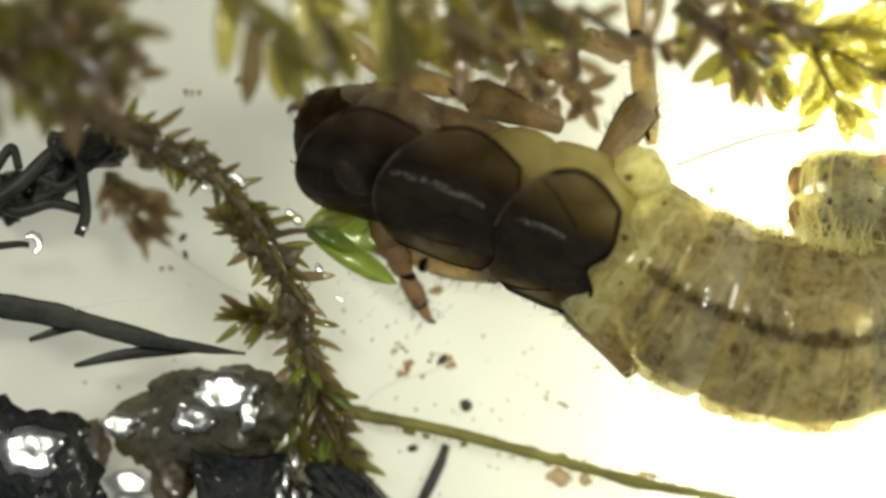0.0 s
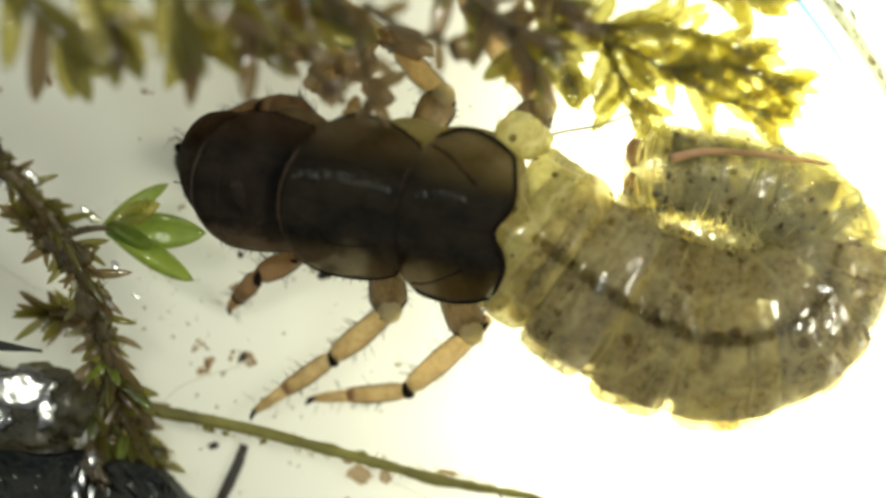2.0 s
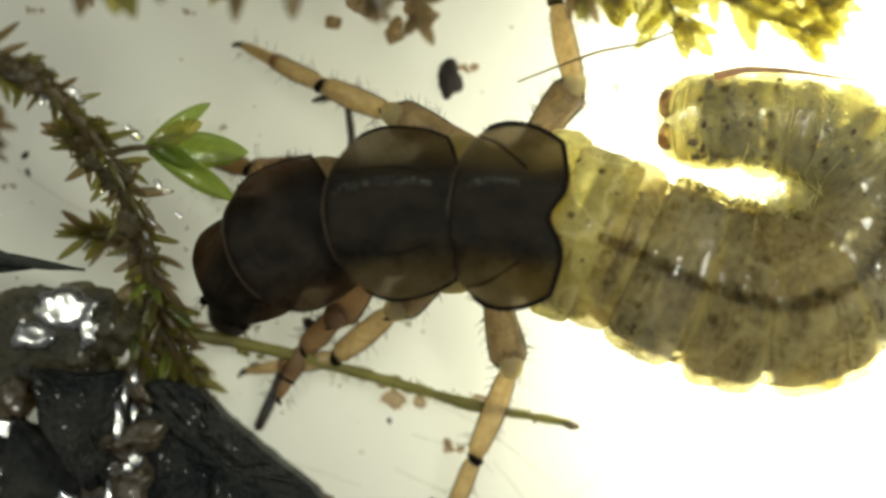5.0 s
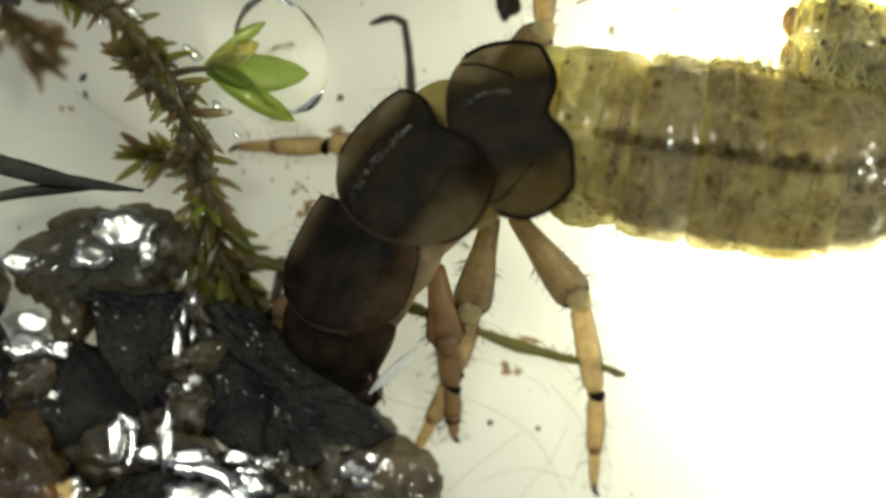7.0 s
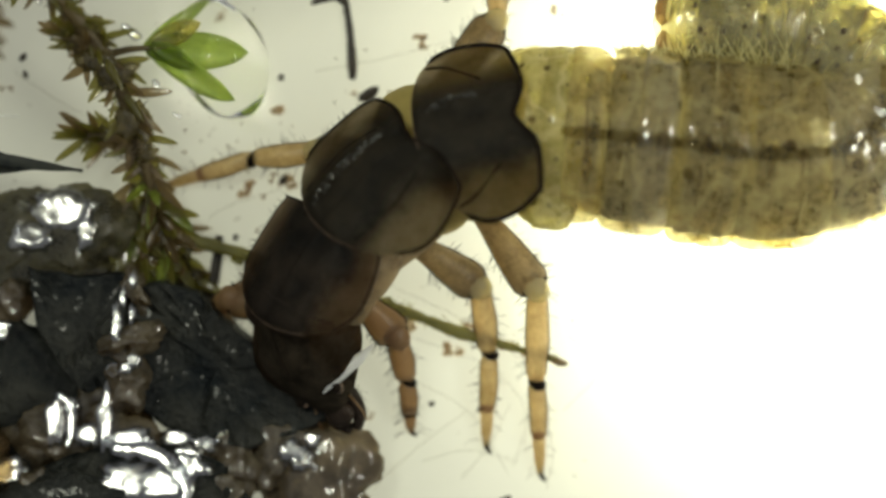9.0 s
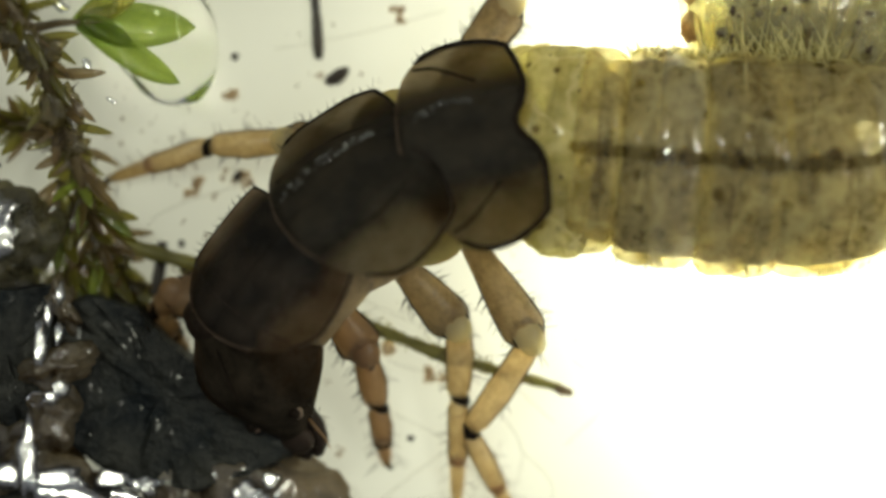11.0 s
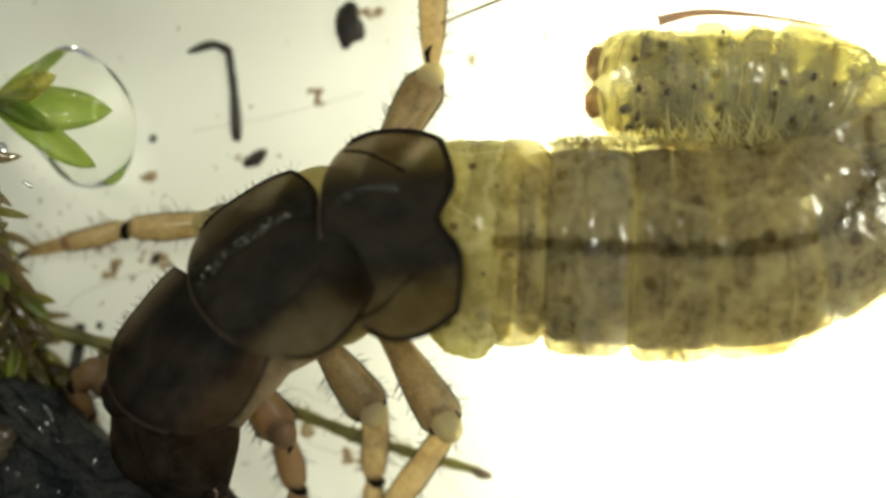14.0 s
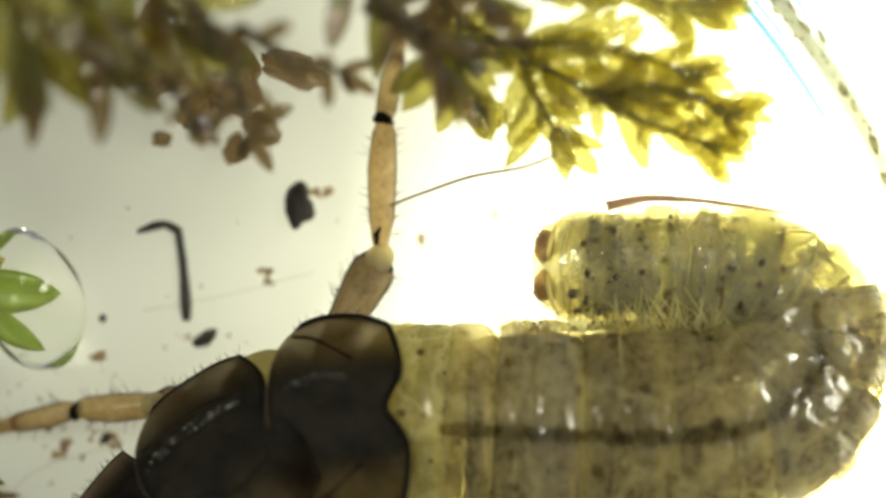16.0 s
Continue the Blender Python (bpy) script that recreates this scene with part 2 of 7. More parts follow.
PALE_JOINT = material("pale_joint", (0.66, 0.58, 0.33), (0.90, 0.84, 0.58), 3000, 0.25, through=0.6, coat=0.4, clear=0.58, glow=(0.96, 0.92, 0.72))
BROWN_LEG = material("brown_leg", (0.14, 0.080, 0.042), (0.44, 0.29, 0.15), 2400, 0.38, 0.010, through=0.45,
                     glow=(0.84, 0.64, 0.40), clear=0.28, own=0.45)
PIGMENT = material("skin_pigment", (0.020, 0.012, 0.007), (0.09, 0.055, 0.030), 4000, 0.5, clear=0.25, glow=(0.5, 0.36, 0.22))
BRISTLE = material("bristle", (0.015, 0.011, 0.007), (0.06, 0.04, 0.02), 4000, 0.4)
MOSS = material("moss_leaf", (0.055, 0.060, 0.010), (0.22, 0.20, 0.035), 1400, 0.34, 0.006, through=0.6,
                glow=(0.80, 0.76, 0.34), clear=0.46, wet=0.05, waves_scale=2600.0, own=0.4)
MOSS_YELLOW = material("moss_yellow_leaf", (0.18, 0.155, 0.020), (0.52, 0.47, 0.09), 1400, 0.34, 0.006, through=0.6, contrast=2.2, grain=0.8,
                glow=(0.93, 0.885, 0.46), clear=0.60, wet=0.07, waves_scale=2600.0, wave=0.12, own=0.45)
MOSS_BROWN = material("moss_brown_leaf", (0.050, 0.034, 0.012), (0.22, 0.155, 0.065), 1400, 0.34, 0.006, through=0.6,
                glow=(0.82, 0.70, 0.46), clear=0.46, wet=0.05, waves_scale=2600.0, own=0.4)
MOSS_GREEN = material("moss_green_leaf", (0.10, 0.145, 0.018), (0.40, 0.44, 0.08), 1400, 0.34, 0.016, through=0.6, contrast=2.6, grain=1.0, own=0.45,
                glow=(0.78, 0.90, 0.40), clear=0.50, wet=0.05, waves_scale=2600.0)
MOSS_STEM = material("moss_stem", (0.050, 0.036, 0.014), (0.14, 0.10, 0.040), 2500, 0.5, 0.02, through=0.2)
TWIG = material("green_twig", (0.045, 0.042, 0.018), (0.36, 0.33, 0.085), 800, 0.5, 0.020, through=0.35, glow=(0.70, 0.66, 0.28), contrast=2.6)
STONE = material("wet_dark_stone", (0.0040, 0.0062, 0.0070), (0.030, 0.030, 0.025), 1300, 0.5, 0.12, specular=0.12, wet=0.007, grain=1.0, contrast=2.8, waves_scale=2600.0, wave=0.08)
SLIME = material("clear_slime", (0.022, 0.020, 0.012), (0.22, 0.20, 0.12), 3600, 0.2, 0.08, through=0.38, clear=0.42,
                 glow=(0.52, 0.48, 0.32), grain=1.1, contrast=2.0, wet=0.05, waves_scale=2200.0, wave=0.20)
FILM_FINE = material("rippled_water_glint", (0.02, 0.02, 0.02), (0.05, 0.05, 0.05), 2000, 0.1, clear=0.86, wet=0.28, waves_scale=1800.0, wave=0.06, wet_rough=0.22, glow=(0.95, 0.97, 1.0))
CHEEK = material("brown_cheek", (0.040, 0.027, 0.015), (0.26, 0.17, 0.105), 2600, 0.4, 0.02, through=0.2)
GRAVEL = material("brown_slimy_gravel", (0.022, 0.018, 0.012), (0.27, 0.225, 0.15), 2600, 0.25, 0.10, through=0.40, clear=0.20,
                  glow=(0.60, 0.46, 0.28), wet=0.07, waves_scale=3000.0, wave=0.14, grain=1.0)
FILM = material("water_film", (0.02, 0.02, 0.02), (0.05, 0.05, 0.05), 2000, 0.1, clear=0.86, wet=0.34, waves_scale=900.0, wave=0.05, wet_rough=0.18, glow=(0.95, 0.97, 1.0))
DEBRIS_DARK = material("dark_debris", (0.030, 0.024, 0.015), (0.30, 0.24, 0.16), 2600, 0.4, 0.10, through=0.45, clear=0.28, wet=0.05, waves_scale=1700.0, wave=0.16,
                       glow=(0.72, 0.62, 0.46), grain=0.9, contrast=2.4)
SILT = material("clear_silt", (0.035, 0.028, 0.012), (0.24, 0.20, 0.08), 2600, 0.3, 0.06, through=0.45, glow=(0.70, 0.64, 0.42), clear=0.62, wet=0.05, waves_scale=2600.0, wave=0.12, wet_rough=0.12)
DEBRIS = material("brown_debris", (0.022, 0.014, 0.008), (0.26, 0.17, 0.085), 2600, 0.4, 0.14, through=0.42, coat=0.2,
                  glow=(0.88, 0.73, 0.48), clear=0.46, wet=0.05, waves_scale=1800.0, wave=0.14, own=0.4)
CRUMB = material("rusty_crumb", (0.16, 0.10, 0.05), (0.50, 0.37, 0.24), 5000, 0.7, 0.02, through=0.5, clear=0.58, glow=(0.90, 0.80, 0.66))
SPECK = material("black_speck", (0.008, 0.008, 0.009), (0.05, 0.035, 0.022), 3000, 0.5, 0.02)
FIBRE = material("brown_fibre", (0.10, 0.065, 0.03), (0.26, 0.18, 0.09), 2500, 0.45, through=0.2)
PALE_FIBRE = material("pale_fibre", (0.85, 0.86, 0.84), (0.94, 0.94, 0.92), 2500, 0.15, through=0.6, coat=0.5)
DARK_LEAF = material("dark_blade", (0.006, 0.008, 0.008), (0.040, 0.042, 0.030), 1500, 0.45, 0.012, specular=0.2, grain=0.9, contrast=2.2)
STRAW = material("pink_straw", (0.40, 0.24, 0.13), (0.64, 0.44, 0.27), 1800, 0.4, 0.006, through=0.5)
WATER = glass("water", (1, 1, 1), 0.0, 1.33)
CLEAR = material("clear_plastic", (0.80, 0.9, 0.95), (0.9, 0.95, 1.0), 300, 0.08, clear=0.74, glow=(0.97, 0.99, 1.0))
EDGE_LIGHT = material("blue_edge_light", (0.20, 0.45, 0.80), (0.30, 0.55, 0.90), 300, 0.1, clear=0.90, glow=(0.46, 0.66, 0.84))
SCUM_FILM = material("faint_scum", (0.30, 0.24, 0.14), (0.62, 0.60, 0.52), 2200, 0.5, 0.01, through=0.6, clear=0.62, glow=(0.66, 0.66, 0.58), contrast=3.0, grain=1.2)
HAIR = material("clear_hair", (0.30, 0.27, 0.20), (0.55, 0.52, 0.44), 2500, 0.4, through=0.6, clear=0.55, glow=(0.80, 0.78, 0.70))
SCUM = material("brown_scum", (0.16, 0.12, 0.06), (0.40, 0.33, 0.20), 2500, 0.4, 0.02, through=0.6, clear=0.66, glow=(0.74, 0.69, 0.56))


# ---- mesh helpers, in millimetres ----
def part(name, bm, mat, parent=None, label="", flat=False):
    """Links a bmesh, drawn in millimetres, as one mesh object."""
    bm.normal_update()
    bmesh.ops.recalc_face_normals(bm, faces=bm.faces[:])
    for v in bm.verts:
        v.co *= MM
    data = bpy.data.meshes.new(name)
    bm.to_mesh(data)
    bm.free()
    if not flat:
        data.polygons.foreach_set("use_smooth", [True] * len(data.polygons))
    data.materials.append(mat)
    ob = new(name, data)
    ob.parent = parent
    if label:
        tagged(ob, label)
    return ob


def share(name, data, parent, m):
    """One more object on a mesh that is already there."""
    ob = new(name, data)
    ob.parent = parent
    ob.matrix_local = m
    return ob


def base(name, at=(0, 0, 0)):
    ob = new(name)
    ob.empty_display_size = 0.0003
    ob.location = [v * MM for v in at]
    return ob


def rings(bm, sections, closed=True):
    """Skins rings of points; the ends are closed with a fan."""
    made = [[bm.verts.new(p) for p in ring] for ring in sections]
    n = len(made[0])
    for a, b in zip(made, made[1:]):
        for i in range(n):
            bm.faces.new((a[i], a[(i + 1) % n], b[(i + 1) % n], b[i]))
    if closed:
        for ring in (made[0], made[-1]):
            mid = bm.verts.new(sum((v.co for v in ring), Vector()) / n)
            for i in range(n):
                bm.faces.new((ring[i], ring[(i + 1) % n], mid))
    return bm


def tube(points, radii, n=8, bm=None, flat=1.0):
    """A tapered tube along points; flat squeezes it in height."""
    bm = bm or bmesh.new()
    points = [Vector(p) for p in points]
    if not hasattr(radii, "__len__"):
        radii = [radii] * len(points)
    sections = []
    for i, p in enumerate(points):
        way = (points[min(i + 1, len(points) - 1)] - points[max(i - 1, 0)]).normalized()
        side = way.cross(Vector((0, 0, 1)))
        side = side.normalized() if side.length > 0.05 else Vector((1, 0, 0))
        up = side.cross(way)
        r = radii[i]
        sections.append([p + side * (r * math.cos(a)) + up * (r * flat * math.sin(a))
                         for a in (2 * math.pi * k / n for k in range(n))])
    return rings(bm, sections)


def smooth_path(points, steps=6):
    """A Catmull-Rom curve through points."""
    pts = [Vector(p) for p in points]
    pts = [2 * pts[0] - pts[1]] + pts + [2 * pts[-1] - pts[-2]]
    made = []
    for a, b, c, d in zip(pts, pts[1:], pts[2:], pts[3:]):
        for k in range(steps):
            t = k / steps
            made.append(0.5 * (2 * b + (c - a) * t + (2 * a - 5 * b + 4 * c - d) * t * t + (3 * b - a - 3 * c + d) * t ** 3))
    return made + [pts[-2]]


def barrel(length, width, height, bulge=0.12, n=28, steps=9, wobble=0.02, seed=0.0, taper=0.0):
    """A rounded body segment along x, its middle at the origin."""
    bm = bmesh.new()
    sections = []
    for i in range(steps + 1):
        u = -1 + 2 * i / steps
        r = max(0.12, 1 - bulge * u * u - (0.88 - bulge) * abs(u) ** 6) * (1 + taper * u)
        ring = []
        for k in range(n):
            a = 2 * math.pi * k / n
            d = r * (1 + wobble * noise.noise((u * 1.6 + seed, 2.2 * math.cos(a), 2.2 * math.sin(a))) * 2)
            z = math.sin(a) * height / 2 * d
            ring.append((u * length / 2, math.cos(a) * width / 2 * d, z * (0.92 if z < 0 else 1)))
        sections.append(ring)
    return rings(bm, sections)


def band(length, width, height, n=36, steps=8, seed=0.0):
    """An open body ring along x that narrows to the rear, so that each slips under the one before."""
    bm = bmesh.new()
    sections = []
    for i in range(steps + 1):
        u = -1 + 2 * i / steps
        r = 1 - 0.045 * u * u - 0.050 * u ** 6 + 0.008 * u
        ring = []
        for k in range(n):
            a = 2 * math.pi * k / n
            d = r * (1 + 0.018 * noise.noise((u * 1.6 + seed, 2.2 * math.cos(a), 2.2 * math.sin(a))))
            z = math.sin(a) * height / 2 * d
            ring.append((u * length / 2, math.cos(a) * width / 2 * d, z * (0.92 if z < 0 else 1)))
        sections.append(ring)
    return rings(bm, sections, closed=False)


def blob(rx, ry, rz, rough=0.2, detail=3, freq=1.6, seed=0.0, sharp=False):
    bm = bmesh.new()
    bmesh.ops.create_icosphere(bm, subdivisions=detail, radius=1)
    for v in bm.verts:
        d = noise.noise(v.co * freq + Vector((seed, seed * 1.7, 0))) + 0.5 * noise.noise(v.co * freq * 2.7 + Vector((0, seed, 3)))
        if sharp:
            d = round(d * 4) / 4 * 0.7 + d * 0.3
        v.co *= 1 + rough * d
        v.co.x, v.co.y, v.co.z = v.co.x * rx, v.co.y * ry, v.co.z * rz
    return bm


def leaf_mesh(length, width, curl, cup, thick=0.012, steps=9, teeth=0.0):
    """A pointed moss leaf from the origin along x, with a keel, closed underneath."""
    bm = bmesh.new()
    sections = []
    for i in range(steps + 1):
        u = i / steps
        w = width / 2 * (0.35 + 2.6 * u) * (1 - u) ** 0.85 if u < 1 else 0.0
        w = min(w, width / 2) + 0.004
        if teeth:
            w *= 1 + teeth * (1 if i % 2 else -1)
        x = length * math.sin(u * curl) / curl if curl else length * u
        z = length * (1 - math.cos(u * curl)) / curl if curl else 0.0
        t = thick * (1.15 - u)
        sections.append([(x, -w, z + cup * w), (x, -w * 0.5, z + cup * w * 0.35 + t), (x, 0, z + t * 0.9), (x, w * 0.5, z + cup * w * 0.35 + t),
                         (x, w, z + cup * w), (x, w * 0.5, z + cup * w * 0.35 - t), (x, 0, z - t * 1.6), (x, -w * 0.5, z + cup * w * 0.35 - t)])
    return rings(bm, sections)


def aim(at, way, spin=0.0):
    """A pose in millimetres whose x axis points along way."""
    way = Vector(way).normalized()
    side = Vector((0, 0, 1)).cross(way)
    side = side.normalized() if side.length > 0.01 else Vector((0, 1, 0))
    up = way.cross(side)
    m = Matrix((way, side, up)).transposed().to_4x4()
    return Matrix.Translation(Vector(at) * MM) @ m @ Matrix.Rotation(spin, 4, "X")


# ---- the setting ----
def loop_tube(points, r, n=6):
    bm = bmesh.new()
    pts = points + points[:1]
    return tube(pts, r, n, bm)


def build_setting():
    bm = bmesh.new()
    size, step = 60.0, 48
    grid = {}
    for i in range(step + 1):
        for j in range(step + 1):
            grid[i, j] = bm.verts.new((-size + 2 * size * i / step, -size + 2 * size * j / step, 0))
    for i in range(step):
        for j in range(step):
            bm.faces.new((grid[i, j], grid[i + 1, j], grid[i + 1, j + 1], grid[i, j + 1]))
    floor = part("floor", bm, PLATE_WHITE, flat=True)
    tagged(floor, "frosted white microscope stage plate lit from below", "floor", kind="structure")
    # clear well wall standing on the plate
    bm = bmesh.new()
    cx, cy, r = -1.88, -1.40, 8.46
    profile = [(0, 0), (0.05, 0.36), (0.10, 0.45), (0.52, 0.45), (0.58, 0.36), (0.66, 0)]
    loops = []
    n = 160
    for k in range(n):
        a = 2 * math.pi * k / n
        loops.append([bm.verts.new((cx + (r + d) * math.cos(a), cy + (r + d) * math.sin(a), z + 0.002)) for d, z in profile])
    m = len(profile)
    for k in range(n):
        a, b = loops[k], loops[(k + 1) % n]
        for i in range(m):
            bm.faces.new((a[i], b[i], b[(i + 1) % m], a[(i + 1) % m]))
    wall = part("dish_wall", bm, CLEAR)
    wall.visible_shadow = False
    tagged(wall, "clear plastic wall of a small round dish", "dish wall", kind="structure")
    # thin added tubes put the bluish light along its edges into their colour
    for d, z in ((0.09, 0.45), (0.20, 0.45), (0.54, 0.45)):
        ring = [(cx + (r + d) * math.cos(2 * math.pi * k / n), cy + (r + d) * math.sin(2 * math.pi * k / n), z) for k in range(n)]
        line = part("edge", loop_tube([Vector(p) for p in ring], 0.036 if d < 0.1 else 0.018), EDGE_LIGHT, wall, "tube tinted pale blue as light along the edge")
        line.visible_shadow = False
    # a faint brown film of scum on the rim, and flakes in it
    bm = bmesh.new()
    rows = []
    for k in range(121):
        a = math.radians(-4 + 66 * k / 120)
        inner = 0.30 + 0.05 * noise.noise((k * 0.11, 3.0, 0))
        outer = 0.47 + 0.05 * noise.noise((k * 0.13, 9.0, 0))
        rows.append([bm.verts.new((cx + (r + d) * math.cos(a), cy + (r + d) * math.sin(a), z)) for d, z in ((inner, 0.4540), (outer, 0.4540), (outer, 0.4600), (inner, 0.4600))])
    for a, b in zip(rows, rows[1:]):
        for i in range(4):
            bm.faces.new((a[i], b[i], b[(i + 1) % 4], a[(i + 1) % 4]))
    for end in (rows[0], rows[-1]):
        bm.faces.new(end)
    film = part("scum_film", bm, SCUM_FILM)
    film.visible_shadow = False
    tagged(film, "faint brown film of scum on the dish rim", "scum film")
    # scum along the rim
    for k in range(150):
        a = math.radians(-2 + 62 * (k + random.random()) / 150)
        d = r + 0.40 + random.gauss(0, 0.07)
        s = random.uniform(0.010, 0.024) if random.random() < 0.8 else random.uniform(0.025, 0.045)
        ob = part("scum_flake", blob(s * random.uniform(1.2, 2.6), s, 0.03, 0.5, 2, 2.0, k), SCUM)
        ob.matrix_world = Matrix.Translation(Vector((cx + d * math.cos(a), cy + d * math.sin(a), 0.47)) * MM) @ Matrix.Rotation(a + 1.57, 4, "Z")
        tagged(ob, "pale brown flake of scum on the dish rim", "scum flake", "scum along the dish wall")


build_setting()


# ---- the larva ----
larva = base("caddisfly_larva")
tagged(larva, "live caddisfly larva, dark plated thorax, translucent olive abdomen", "insect larva")


def notum(length, width, arch, round_front, round_rear, notch, gap, thick=0.05, nu=25, nv=15):
    """An arched plate with rounded corners: x runs to the head, y across; notch cuts in at the middle of its rear edge, as wide as gap."""
    bm = bmesh.new()
    top, low = {}, {}
    for j in range(nv):
        v = -1 + 2 * j / (nv - 1)
        k = round_front if v > 0 else round_rear
        for i in range(nu):
            u = -1 + 2 * i / (nu - 1)
            x = v * math.sqrt(1 - k * u * u / 2) * length / 2
            y = u * math.sqrt(1 - k * v * v / 2)
            x += notch * math.exp(-(u / gap) ** 2) * ((1 - v) / 2) ** 3
            z = arch * math.sqrt(max(0.0, 1 - (0.93 * abs(y)) ** 2.2)) + 0.05 * (1 - v * v)
            z += 0.012 * noise.noise((x * 3, u * 4, 1.0))
            top[i, j] = bm.verts.new((x, y * width / 2, z))
            low[i, j] = bm.verts.new((x, y * width / 2 * 0.985, z - thick))
    for j in range(nv - 1):
        for i in range(nu - 1):
            bm.faces.new((top[i, j], top[i + 1, j], top[i + 1, j + 1], top[i, j + 1]))
            bm.faces.new((low[i, j], low[i, j + 1], low[i + 1, j + 1], low[i + 1, j]))
    around = [(i, 0) for i in range(nu)] + [(nu - 1, j) for j in range(1, nv)] + [(i, nv - 1) for i in range(nu - 2, -1, -1)] + [(0, j) for j in range(nv - 2, 0, -1)]
    for a, b in zip(around, around[1:] + around[:1]):
        bm.faces.new((top[a], top[b], low[b], low[a]))
    # the free margin: one side, the rear and the other side
    margin = [(nu - 1, j) for j in range(nv - 3, 0, -1)] + [(i, 0) for i in range(nu - 1, -1, -1)] + [(0, j) for j in range(1, nv - 2)]
    edge = [top[a].co * 0.995 + Vector((0, 0, thick * 0.1)) for a in margin]
    grid = {k: v.co.copy() for k, v in top.items()}
    return bm, edge, grid


def hairs(places, length, r=0.006, lean=0.5):
    """Fine bristles from (point, way) pairs, joined."""
    bm = bmesh.new()
    for p, w in places:
        p, w = Vector(p), Vector(w).normalized()
        l = length * random.uniform(0.5, 1.2)
        bend = Vector((random.uniform(-1, 1), random.uniform(-1, 1), random.uniform(-0.4, 0.6))) * 0.25 * l
        tube([p, p + w * l * 0.5 + bend * 0.4, p + w * l + bend], [r, r * 0.7, r * 0.2], 4, bm)
    return bm


def rest_place(ob, along_body):
    """Stores where each vertex lies on the outstretched body."""
    layer = ob.data.attributes.new("rest", "FLOAT_VECTOR", "POINT")
    flat_list = []
    for v in ob.data.vertices:
        flat_list += (v.co.x - along_body * MM, v.co.y, v.co.z)
    layer.data.foreach_set("vector", flat_list)
    return ob


